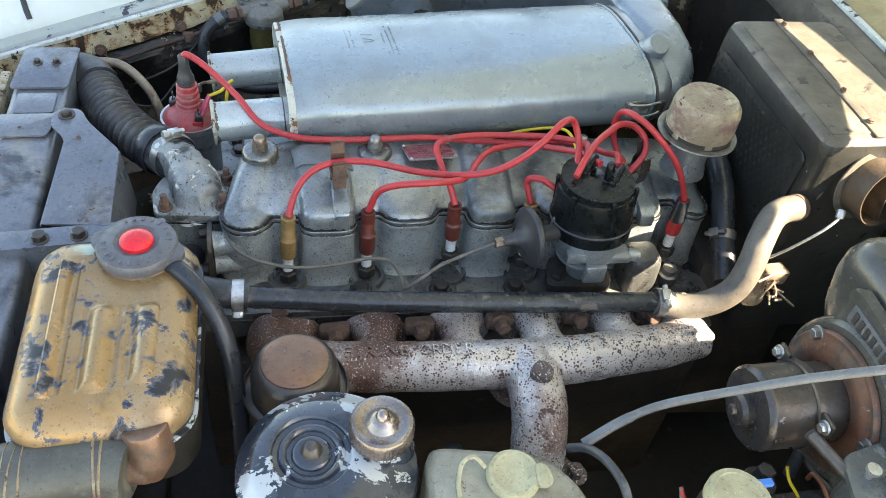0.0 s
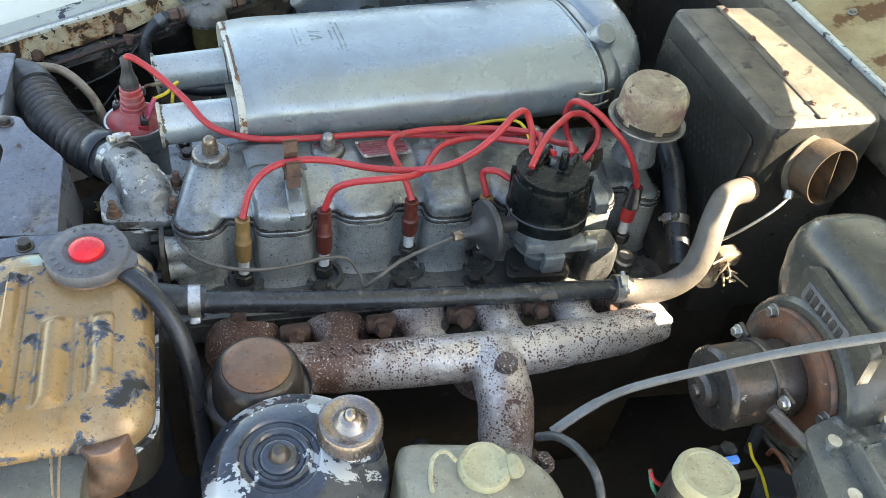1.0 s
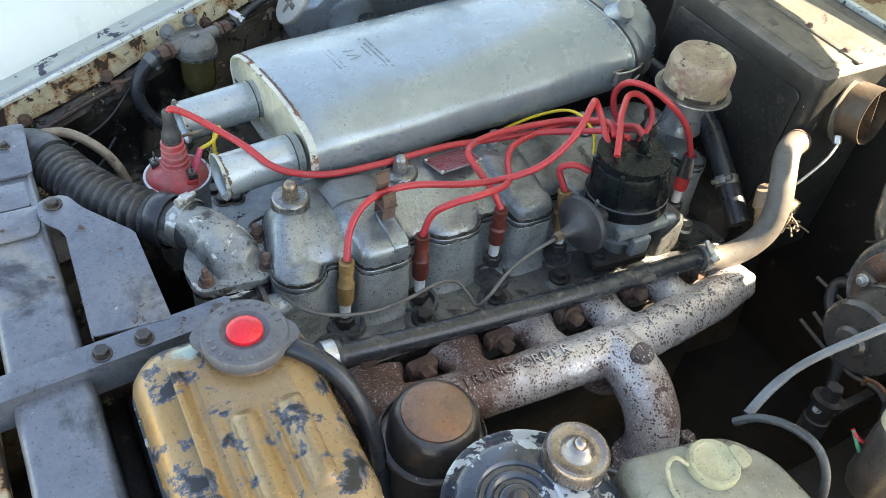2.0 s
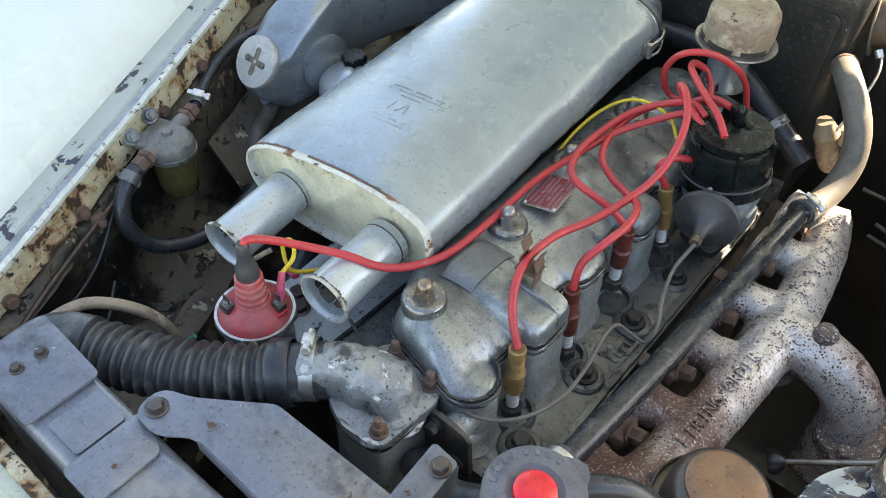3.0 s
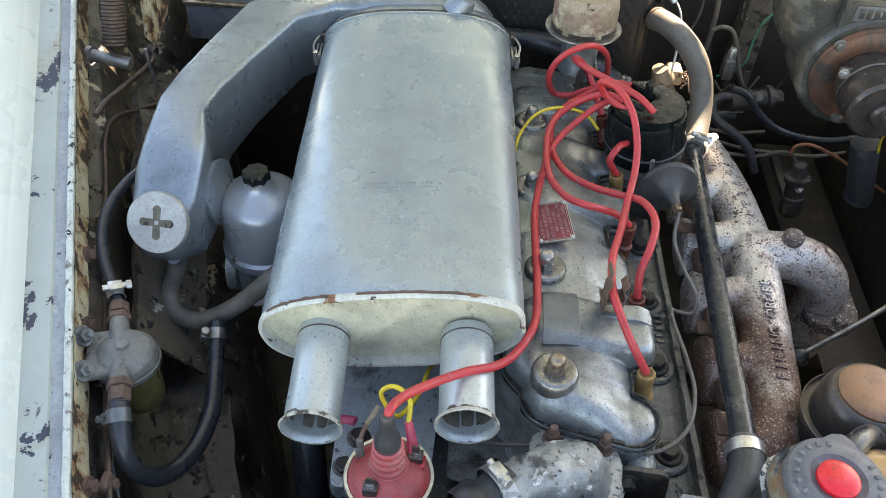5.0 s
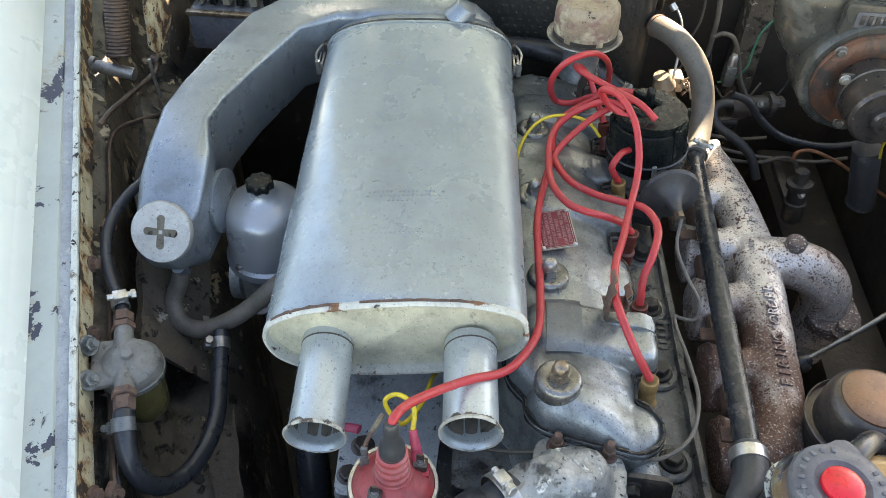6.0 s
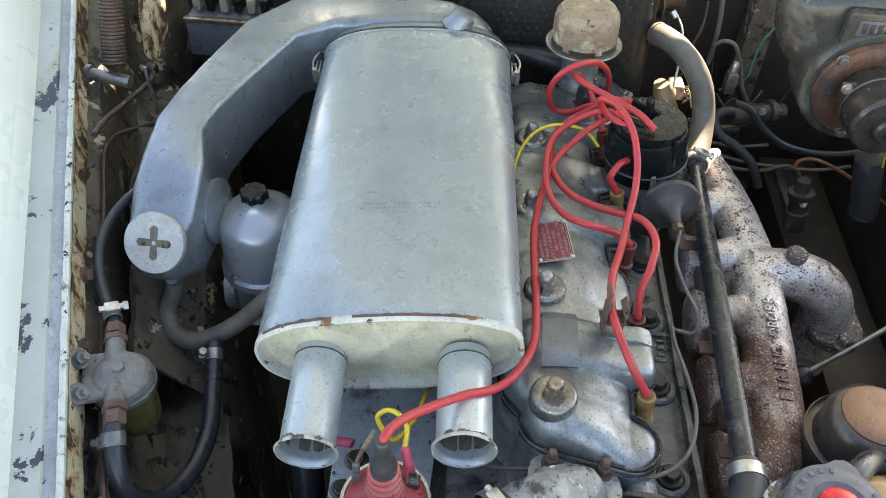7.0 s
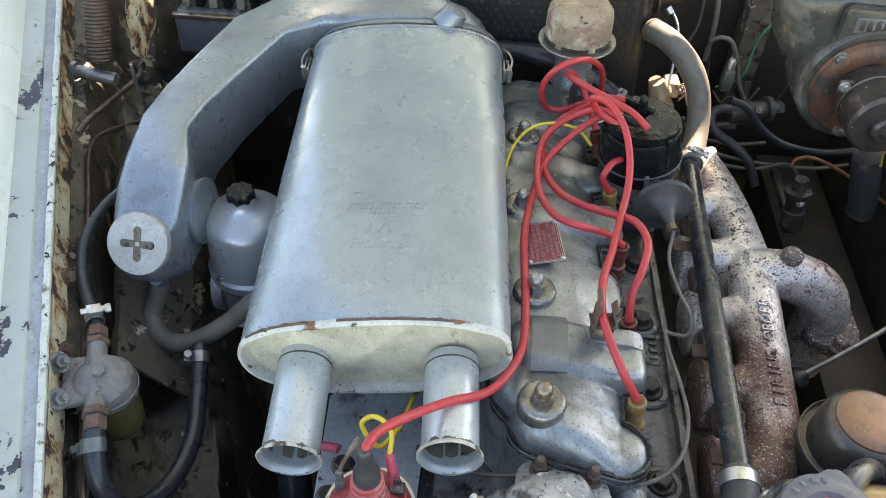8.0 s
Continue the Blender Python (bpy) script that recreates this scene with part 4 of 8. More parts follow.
for row in (0, 1):
    for i in range(6):
        bm = bmesh.new()
        box(bm, (0.128 + 0.0092 * i, 0.6135 - 0.013 * row, 0.7965 + engine_z(0.15)), (0.0055 - 0.0015 * ((i + row) % 3 == 0), 0.0085, 0.0022), 0.0006)
        part("cast_number_bar", bm, DECK, head)

cover = thing("rocker_cover", "dull cast aluminium rocker cover with scalloped arms", "rocker cover", (0.2, 0.74, 0.87))
jitter(skin, 0.0005, 60)
part("cover", skin, CAST, cover, sharp=75)
bm = bmesh.new()
loft(bm, [rim_ring(-0.0025, 0.0062), rim_ring(-0.0004, 0.0052), rim_ring(0.0010, 0.0046, wob=0.0004), rim_ring(0.0016, 0.0036, wob=0.0006), rim_ring(0.0016, 0.0014, wob=0.0006), rim_ring(0.0012, 0.0006), rim_ring(-0.003, 0.0006)], False, False)
part("flange", bm, CAST, cover, "thin flange round the foot")
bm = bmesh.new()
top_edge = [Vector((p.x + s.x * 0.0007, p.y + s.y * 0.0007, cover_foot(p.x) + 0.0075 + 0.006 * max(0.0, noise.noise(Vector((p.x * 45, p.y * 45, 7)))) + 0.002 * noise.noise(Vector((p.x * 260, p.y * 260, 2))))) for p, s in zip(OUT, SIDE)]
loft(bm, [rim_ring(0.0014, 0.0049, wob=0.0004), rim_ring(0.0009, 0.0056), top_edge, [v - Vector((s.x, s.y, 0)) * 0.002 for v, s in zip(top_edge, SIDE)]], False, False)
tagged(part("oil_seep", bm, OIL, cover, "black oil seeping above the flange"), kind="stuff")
bm = bmesh.new()
loft(bm, [rim_ring(-0.004, 0.0007), rim_ring(0.0014, 0.0007, wob=0.001), rim_ring(0.0021, 0.0001, wob=0.0014), rim_ring(0.0021, -0.0013, wob=0.0014), rim_ring(0.0014, -0.0018, wob=0.001), rim_ring(-0.004, -0.0018)], False, False)
part("gasket", bm, GASKET, cover, "black oily gasket")
for x in (0.067, 0.434):
    bm = bmesh.new()
    z = 0.873 + engine_z(x)
    prism(bm, fillet_poly([(x - 0.009, 0.6475, 0.872 + engine_z(x) * 0.7), (x - 0.009, 0.650, z + 0.024), (x - 0.009, 0.662, z + 0.0305), (x - 0.009, 0.706, z + 0.033), (x - 0.009, 0.706, 0.872 + engine_z(x) * 0.7)], 0.004, 3), (0.018, 0, 0), 0.0025)
    part("clip_rib", bm, CAST, cover, "upright rib that carries a clip")
bm = bmesh.new()
pad = {}
for i in range(13):
    for j in range(7):
        x, y = 0.016 + 0.066 * i / 12 + 0.004 * j / 6, 0.754 - 0.033 * j / 6
        for k, lift in ((0, 0.0022), (1, -0.002)):
            pad[i, j, k] = bm.verts.new((x, y, cover_foot(x) + cover_height(x, y) + lift))
for i in range(12):
    for j in range(6):
        bm.faces.new([pad[q] for q in ((i, j, 0), (i, j + 1, 0), (i + 1, j + 1, 0), (i + 1, j, 0))])
border = [(i, 0) for i in range(12)] + [(12, j) for j in range(6)] + [(i, 6) for i in range(12, 0, -1)] + [(0, j) for j in range(6, 0, -1)]
for p, q in zip(border, border[1:] + border[:1]):
    bm.faces.new([pad[v] for v in ((*p, 0), (*q, 0), (*q, 1), (*p, 1))])
part("pad", bm, PADGREY, cover, "flat dull grey patch")

for x, y, z in ((-0.018, 0.744, 0.932), (0.114, 0.751, 0.922), (0.246, 0.765, 0.911), (0.380, 0.766, 0.903)):
    n = thing("rocker_cover_nut", "tall domed nut on a cup washer on the rocker cover", "nut", (x, y, z - 0.028), "rocker cover nuts")
    bm = bmesh.new()
    lathe(bm, [(0.0204, -0.006), (0.0208, -0.002), (0.0206, 0.0045), (0.0198, 0.0076), (0.0182, 0.0094), (0.0160, 0.0100), (0.0120, 0.0102), (0.0090, 0.0090)], (x, y, z - 0.028), seg=44)
    part("cup_washer", bm, WASHER, n, "thick round washer of dull nickel")
    bm = bmesh.new()
    hexagon(bm, (x, y, z - 0.0190), UP, 0.0088, 0.0090, 0.05, spin=x * 30)
    lathe(bm, [(0.0082, -0.003), (0.0080, 0.0), (0.0074, 0.0045), (0.0066, 0.0078), (0.0048, 0.0098), (0.0022, 0.0106)], (x, y, z - 0.0110), seg=22)
    part("nut", bm, BRASSNUT if x < 0 else NUTSTEEL, n)

# red instruction plate on the cover
plate = thing("instruction_plate", "small red metal instruction plate screwed to the rocker cover", "plate", (0.178, 0.742, 0.905))
pc, pr, pu = Vector((0.1785, 0.744, 0.9015)), Vector((0.14, -0.97, 0.16)).normalized(), Vector((0.99, 0.14, -0.06)).normalized()
pn = pr.cross(pu)
bm = bmesh.new()
prism(bm, [pc + pr * a + pu * b for a, b in ((-0.0185, -0.0300), (0.0185, -0.0300), (0.0185, 0.0300), (-0.0185, 0.0300))], pn * 0.0012, 0.0004)
part("sheet", bm, REDPLATE, plate)
for inset, w in ((0.0, 0.0009), (0.0019, 0.0004)):
    bm = bmesh.new()
    ha, hb = 0.0183 - inset, 0.0298 - inset
    for a, b, wa, wb in ((0, hb, 2 * ha, w), (0, -hb, 2 * ha, w), (ha, 0, w, 2 * hb), (-ha, 0, w, 2 * hb)):
        prism(bm, [pc + pr * (a + i * wa / 2) + pu * (b + j * wb / 2) for i, j in ((-1, -1), (1, -1), (1, 1), (-1, 1))], pn * 0.0016)
    part("border", bm, ZINC, plate, "bare metal border")
for i, line in enumerate(("TAPPET  CLEARANCE", "INLET 006 ENGINE HOT", "EXHAUST 010", "ENGINE HOT OR COLD", "FOR IGNITION TIMING", "INSTRUCTION BOOK")):
    lettering(line, 0.0051, pc + pr * (0.0128 - 0.0051 * i) + pn * 0.0013, -pu, pr, 0.0002, "text_line", PLATETEXT, plate, "pale raised writing")
for a, b in ((-0.0160, 0.0275), (0.0160, -0.0275), (0.0160, 0.0275), (-0.0160, -0.0275)):
    bm = bmesh.new()
    lathe(bm, [(0.0027, 0), (0.0026, 0.0012), (0.0012, 0.0024)], pc + pr * a + pu * b + pn * 0.001, pn, 14)
    part("screw", bm, ZINC, plate)


def lead_clip(at, tilt, label, mat):
    c = thing("lead_clip", label, "clip", at, "lead clips")
    p = vec(at)
    bm = bmesh.new()
    d = Vector((math.cos(tilt), math.sin(tilt), 0))
    s = Vector((d.y, -d.x, 0))
    for side, pts in ((0, [(0.008, -0.016), (0.009, 0.008), (0.006, 0.016), (0.010, 0.022)]), (1, [(-0.008, -0.016), (-0.008, 0.016), (-0.005, 0.024), (-0.009, 0.034), (-0.007, 0.039)])):
        q = [p + s * a + UP * h for a, h in pts]
        prof2 = []
        for k, w in ((-1, 0.0), (1, 0.0)):
            prof2.append([v + d * (0.0075 * k) for v in q])
        n = s * 0.0012
        loft(bm, [[prof2[0][k], prof2[1][k], prof2[1][k] + n, prof2[0][k] + n] for k in range(len(q))])
        part("jaw", bm, mat, c)
        bm = bmesh.new()
    prism(bm, [p - d * 0.009 - s * 0.011, p + d * 0.009 - s * 0.011, p + d * 0.009 + s * 0.011, p - d * 0.009 + s * 0.011], UP * 0.002)
    part("strip", bm, mat, c)
    return c


lead_clip((0.066, 0.692, 0.918), 0.1, "springy brown steel clip holding a red lead", RUSTY)
lead_clip((0.432, 0.704, 0.900), 0.4, "springy dark steel clip holding red leads", GUNMETAL)

# ---- air cleaner ----
AX0, AX1 = Vector((0.013, 0.889, 0.912)), Vector((0.476, 0.917, 0.919))
ax = (AX1 - AX0).normalized()
HALF, CROWN, BELLY = 0.1180, 0.0470, 0.0585


def cleaner_frame(f):
    """Sideways and upward directions of the rolled oval at the fraction f of its length."""
    roll = radians(-6.0 + 4.5 * f)
    side = Vector((0, 1, 0)) - ax * ax.y
    side.normalize()
    lift = ax.cross(side)
    if lift.z < 0:
        lift = -lift
    return side * math.cos(roll) + lift * math.sin(roll), lift * math.cos(roll) - side * math.sin(roll)


au, av = cleaner_frame(0.0)
bu, bv = cleaner_frame(1.0)


def oval(c, a, b, n=72, e=2.45, low=1.0, f=0.0):
    """A flattened oval: half-width a, height b above the axis, and a deeper belly below it."""
    su, sv = cleaner_frame(f)
    out = []
    for i in range(n):
        k = 2 * math.pi * i / n
        cs, sn = math.cos(k), math.sin(k)
        h = b if sn > 0 else (b + (BELLY - CROWN) * low) * 1.0
        out.append(c + su * (a * math.copysign(abs(cs) ** (2 / e), cs)) + sv * (h * math.copysign(abs(sn) ** (2 / e), sn)))
    return out


cleaner = thing("air_cleaner", "silver-blue painted oval air cleaner with twin intake pipes", "air cleaner", AX0)
bm = bmesh.new()
length = (AX1 - AX0).length
rings = []
for i in range(61):
    f = i / 60
    swell = min(1.0, f / 0.07) ** 0.6 - 0.35 * max(0.0, (f - 0.95) / 0.05) ** 2
    rings.append(oval(AX0 + ax * (length * f), HALF - 0.001 + 0.0012 * swell, CROWN - 0.0050 + 0.0062 * swell, f=f))
loft(bm, rings, False, True)
jitter(bm, 0.0012, 11)
jitter(bm, 0.0005, 30)
part("body", bm, SILVER, cleaner)
bm = bmesh.new()
loft(bm, [oval(AX0 + ax * h, HALF - 0.001 + r, CROWN - 0.005 + r) for r, h in ((-0.001, 0.0055), (0.0014, 0.0050), (0.0020, 0.002), (0.0019, -0.0015), (0.0006, -0.0032), (-0.0014, -0.0026), (-0.0026, 0.001), (-0.003, 0.006))], False, False)
jitter(bm, 0.0006, 60)
part("front_rim", bm, RUSTEDGE, cleaner, "rolled rim with chipped rusty paint")
bm = bmesh.new()
for side_of in (1, -1):
    rings = []
    for i in range(19):
        k = math.pi / 2 + side_of * (0.10 + 0.72 * i / 18) - 0.25
        wide = 0.0016 + 0.0026 * abs(noise.noise(Vector((i * 0.7, side_of * 3.0, 1.0))))
        row = []
        for r, h in ((0.0024, 0.0010), (0.0027, 0.0016 + wide), (0.0022, 0.0022 + wide), (0.0018, 0.0012)):
            cs, sn = math.cos(k), math.sin(k)
            row.append(AX0 + ax * h + au * ((HALF - 0.001 + r) * math.copysign(abs(cs) ** (2 / 2.45), cs)) + av * ((CROWN - 0.005 + r) * abs(sn) ** (2 / 2.45)))
        rings.append(row)
    loft(bm, rings)
part("bare_edge", bm, RUSTY, cleaner, "brown bare metal along the crown of the rim")
bm = bmesh.new()
loft(bm, [oval(AX0 + ax * h, (HALF - 0.001) * s, (CROWN - 0.005) * s, low=s) for s, h in ((0.985, 0.004), (0.955, 0.0085), (0.90, 0.0100), (0.6, 0.007), (0.3, 0.005), (0.02, 0.004))], False, True)
part("end_panel", bm, CREAM, cleaner, "cream primed end panel with condensation drops")
bm = bmesh.new()
for i in range(22):
    c = AX0 + au * (0.080 * random.uniform(-0.7, 1)) + av * random.uniform(0.020, 0.033) + ax * 0.0072
    lathe(bm, [(0.0024, -0.001), (0.0021, 0.0007), (0.0009, 0.0016)], c, -ax, 10)
tagged(part("paint_blisters", bm, CREAM, cleaner), kind="stuff")
bm = bmesh.new()
loft(bm, [oval(AX1 + ax * h, HALF + r, CROWN + r, f=1.0) for r, h in ((-0.001, -0.0018), (0.0012, -0.0016), (0.0018, 0.0), (0.0012, 0.0016), (-0.001, 0.0020))], False, False)
part("rear_rim", bm, IRON, cleaner, "thin dark seam round the rear")
bm = bmesh.new()
loft(bm, [oval(AX1 + ax * h, HALF + r, CROWN + r, f=1.0) for r, h in ((-0.002, -0.0068), (0.0010, -0.0064), (0.0016, -0.0046), (0.0012, -0.0028), (-0.001, -0.0024))], False, False)
part("rear_bead", bm, SILVER, cleaner, "rolled bead before the seam")
for base, tip in ((Vector((0.020, 0.951, 0.8905)), Vector((-0.0790, 0.9450, 0.8830))), (Vector((0.020, 0.8215, 0.9010)), Vector((-0.0725, 0.8155, 0.8980)))):
    bm = bmesh.new()
    tube(bm, [base.lerp(tip, f) for f in (0, 0.25, 0.5, 0.75, 0.9, 1)], lambda f: 0.0236 + 0.0030 * max(0, (f - 0.88) / 0.12) ** 1.6, 40, smooth=4, inner=0.0013)
    p = part("intake_pipe", bm, PIPESILVER, cleaner)
    bm = bmesh.new()
    lathe(bm, [(0.0252, -0.0002), (0.0264, -0.0006), (0.0271, 0.0004), (0.0270, 0.0020), (0.0262, 0.0032)], tip, (base - tip), 40, False, False)
    jitter(bm, 0.0005, 90)
    part("lip", bm, LIPDIRTY, p, "chipped dirty lip")
    bm = bmesh.new()
    lathe(bm, [(0.0253, 0.0004), (0.0240, 0.004), (0.0221, 0.014), (0.0221, 0.060)], tip, base - tip, 36, False, False)
    jitter(bm, 0.0009, 160)
    part("sooty_bore", bm, DIRTYRECESS, p, "dirty inside of the pipe")
    bm = bmesh.new()
    lathe(bm, [(0.0240, 0.0), (0.0240, 0.0010), (0.0235, 0.0016)], base.lerp(tip, 0.09), tip - base, 40, False, False)
    part("weld_collar", bm, GUNMETAL, p)
    # black disc closing the bore behind the mouth
    bm = bmesh.new()
    lathe(bm, [(0.0222, 0), (0.0222, 0.0015)], base.lerp(tip, 0.35), tip - base, 30)
    part("inner_disc", bm, IRON, p)
for s in (-1, 1):
    lc = AX1 + bu * (0.1195 * s) - ax * 0.031 + bv * 0.002
    rot = Matrix((ax, bu, ax.cross(bu))).transposed().to_4x4()
    bm = bmesh.new()
    box(bm, lc, (0.026, 0.003, 0.017), 0.001, rot)
    box(bm, lc - ax * 0.008 + bu * (0.004 * s), (0.006, 0.007, 0.013), 0.001, rot)
    latch = part("latch", bm, STEEL, cleaner, "over-centre clip of plated steel")
    bm = bmesh.new()
    box(bm, lc + ax * 0.004 + bu * (0.0055 * s), (0.026, 0.0022, 0.011), 0.0008, rot)
    lathe(bm, [(0.0034, -0.009), (0.0034, 0.009)], lc - ax * 0.009 + bu * (0.006 * s), bv, 12)
    part("lever", bm, ZINC, latch)
    bm = bmesh.new()
    for k in (-1, 1):
        tube(bm, [lc - ax * 0.010 + bu * (0.007 * s) + bv * (0.008 * k), lc + ax * 0.010 + bu * (0.010 * s) + bv * (0.0085 * k), lc + ax * 0.030 + bu * (0.005 * s) + bv * (0.008 * k), lc + ax * 0.037 + bu * (0.001 * s) + bv * (0.004 * k)], 0.0015, 8)
    part("wire_bail", bm, ZINC, latch)
    bm = bmesh.new()
    box(bm, lc + ax * 0.036 + bu * (0.001 * s), (0.010, 0.006, 0.018), 0.0015, rot)
    part("hook", bm, GUNMETAL, latch)


def cleaner_top(x, y):
    """A point on the upper skin."""
    f = (x - AX0.x) / (AX1.x - AX0.x)
    c = AX0 + ax * ((x - AX0.x) / ax.x)
    u = max(-0.99, min(0.99, (y - c.y) / (HALF + 0.0002)))
    return c + cleaner_frame(f)[0] * (u * HALF) + cleaner_frame(f)[1] * ((CROWN + 0.0012) * (1 - abs(u) ** 2.45) ** (1 / 2.45))


for y, rz in ((0.886, 0.30), (0.892, -0.30), (0.904, 0.0)):
    bm = bmesh.new()
    box(bm, cleaner_top(0.120, y) + UP * 0.0002, (0.015, 0.0022, 0.0020), 0.0005, Matrix.Rotation(rz, 4, "Z"))
    part("embossed_mark", bm, SILVER, cleaner)
bm = bmesh.new()
for x, w, n in ((0.152, 0.075, 19), (0.146, 0.070, 17), (0.139, 0.036, 9), (0.100, 0.042, 11), (0.094, 0.046, 12)):
    for i in range(n):
        if random.random() < 0.85:
            y = 0.893 + w * (i / (n - 1) - 0.5)
            box(bm, cleaner_top(x, y) + UP * 0.0001, (0.0026, 0.0022, 0.0018), 0.0004)
tagged(part("embossed_writing", bm, SILVER, cleaner), kind="stuff")

# ---- intake elbow ----
elbow = thing("intake_elbow", "dull grey cast intake elbow with a slotted end cap", "intake elbow", (0.3, 1.1, 0.9))


def section(c, side, up, w, h, r):
    s, u = vec(side).normalized(), vec(up).normalized()
    return [vec(c) + s * a + u * b for a, b in rounded(w, h, r, 6)]


bm = bmesh.new()
secs = [((0.139, 1.146, 0.893), (0, 1, 0), (0.585, 0, 0.81), 0.030, 0.030, 0.028),
        ((0.150, 1.146, 0.886), (0, 1, 0), (0.55, 0, 0.83), 0.0335, 0.042, 0.026),
        ((0.172, 1.1445, 0.883), (0, 1, 0), (0.25, 0, 0.97), 0.0345, 0.058, 0.020)]
# inner and outer corner of each further section, its middle height, half height and corner radius
for ix, iy, ox, oy, zc, hh, rr in ((0.213, 1.110, 0.213, 1.177, 0.889, 0.061, 0.013), (0.260, 1.125, 0.274, 1.180, 0.898, 0.055, 0.0065), (0.300, 1.119, 0.330, 1.173, 0.904, 0.050, 0.0065), (0.357, 1.102, 0.386, 1.162, 0.907, 0.047, 0.0065),
                                   (0.459, 1.066, 0.484, 1.137, 0.910, 0.046, 0.0065), (0.488, 1.022, 0.545, 1.090, 0.913, 0.047, 0.010), (0.487, 0.978, 0.564, 1.006, 0.916, 0.049, 0.016), (0.485, 0.930, 0.563, 0.930, 0.918, 0.052, 0.022), (0.486, 0.880, 0.560, 0.880, 0.918, 0.051, 0.026),
                                   (0.486, 0.850, 0.553, 0.850, 0.916, 0.046, 0.028), (0.490, 0.828, 0.540, 0.828, 0.914, 0.034, 0.022), (0.500, 0.818, 0.524, 0.818, 0.914, 0.018, 0.010)):
    secs.append((((ix + ox) / 2, (iy + oy) / 2, zc), (ox - ix, oy - iy, 0), (0, 0, 1), math.hypot(ox - ix, oy - iy) / 2, hh, rr))
loft(bm, [section(*q) for q in secs])
part("casting", bm, ELBOW, elbow, sharp=50)
bm = bmesh.new()
loft(bm, [oval(AX1 + ax * h, HALF * s, CROWN * s, low=s, f=1.0) for s, h in ((0.992, 0.0015), (0.985, 0.010), (0.95, 0.020), (0.88, 0.028), (0.6, 0.032))], False, True)
part("end_bell", bm, ELBOW, elbow, "oval bell that closes the cleaner")
ecn = Vector((-0.81, 0.03, 0.585)).normalized()
ecc = Vector((0.1375, 1.146, 0.8945))
bm = bmesh.new()
lathe(bm, [(0.0318, -0.004), (0.0325, 0.0), (0.0322, 0.003), (0.0310, 0.0045)], ecc, ecn, 48)
cap = part("end_cap", bm, PALECAP, elbow, "pale round cap with a cross slot")
ea, eu, ev = frame_of(ecn)
# thin cross on the face; its dark colour stands for the slot's shade
bm = bmesh.new()
for d0, d1 in ((eu, ev), (ev, eu)):
    for sgn in (-1, 1):
        prism(bm, fillet_poly([ecc + ecn * 0.0043 + d0 * (sgn * a) + d1 * b for a, b in ((0.002, -0.0035), (0.016, -0.0042), (0.0185, 0.0), (0.016, 0.0042), (0.002, 0.0035))], 0.002, 3), ecn * 0.0006)
part("cross_slot", bm, DIRTYRECESS, cap, "dirty dark cross drawn for a recess")
bm = bmesh.new()
lathe(bm, [(0.034, 0.0), (0.036, 0.004), (0.036, 0.008), (0.030, 0.010)], (0.212, 1.112, 0.876), (-0.05, -1, 0.05), 40)
part("spigot_ring", bm, ELBOW, elbow)
bm = bmesh.new()
lathe(bm, [(0.020, -0.006), (0.0165, 0.004), (0.0152, 0.014), (0.0135, 0.0165), (0.005, 0.017)], (0.493, 0.868, 0.964), (0.1, -0.55, 0.83), 28)
part("boss", bm, ELBOW, elbow)
bm = bmesh.new()
lathe(bm, [(0.008, 0.0), (0.008, 0.02)], (0.148, 1.140, 0.828), (-0.5, 0, 0.8), 16)
part("drain_stub", bm, ELBOW, elbow)

# ---- carburettor ----
carb = thing("carburettor", "silver carburettor with a domed dashpot and black damper cap", "carburettor", (0.22, 1.064, 0.78))
bm = bmesh.new()
lathe(bm, [(0.051, 0.790), (0.051, 0.799), (0.047, 0.802), (0.0465, 0.806), (0.0460, 0.850), (0.0452, 0.860), (0.0425, 0.867), (0.036, 0.872), (0.026, 0.877), (0.019, 0.882), (0.0158, 0.888), (0.0152, 0.893)], (0.221, 1.0655, 0), seg=48)
part("dashpot", bm, DASHPOT, carb, "smooth satin aluminium dashpot")
bm = bmesh.new()
rings = []
for r, h in ((0.0140, 0.891), (0.0150, 0.8925), (0.0150, 0.899), (0.0132, 0.9020), (0.0060, 0.9025)):
    rings.append([Vector((0.221 + r * (1 + 0.07 * math.cos(8 * k)) * math.cos(k), 1.0655 + r * (1 + 0.07 * math.cos(8 * k)) * math.sin(k), h)) for k in (2 * math.pi * i / 48 for i in range(48))])
loft(bm, rings)
part("damper_cap", bm, BAKELITE, carb, "black fluted damper cap")
bm = bmesh.new()
box(bm, (0.225, 1.055, 0.755), (0.085, 0.085, 0.07), 0.012)
lathe(bm, [(0.036, 0.0), (0.036, 0.012), (0.028, 0.013), (0.028, 0.05)], (0.215, 1.108, 0.765), (0, -1, 0), 32)
lathe(bm, [(0.034, 0.66), (0.036, 0.70), (0.036, 0.725)], (0.22, 1.05, 0), seg=32)
part("body", bm, CASTLOW, carb)
for dx, dy in ((-0.04, -0.02), (0.035, -0.025), (-0.038, 0.03), (0.035, 0.03)):
    bm = bmesh.new()
    bolt(bm, (0.222 + dx, 1.06 + dy, 0.799), UP, 0.0055, 0.005)
    part("screw", bm, STEEL, carb)
bm = bmesh.new()
bolt(bm, (0.155, 1.063, 0.775), (-0.3, 0, 1), 0.010, 0.008, 1.5)
part("union_bolt", bm, STEEL, carb)

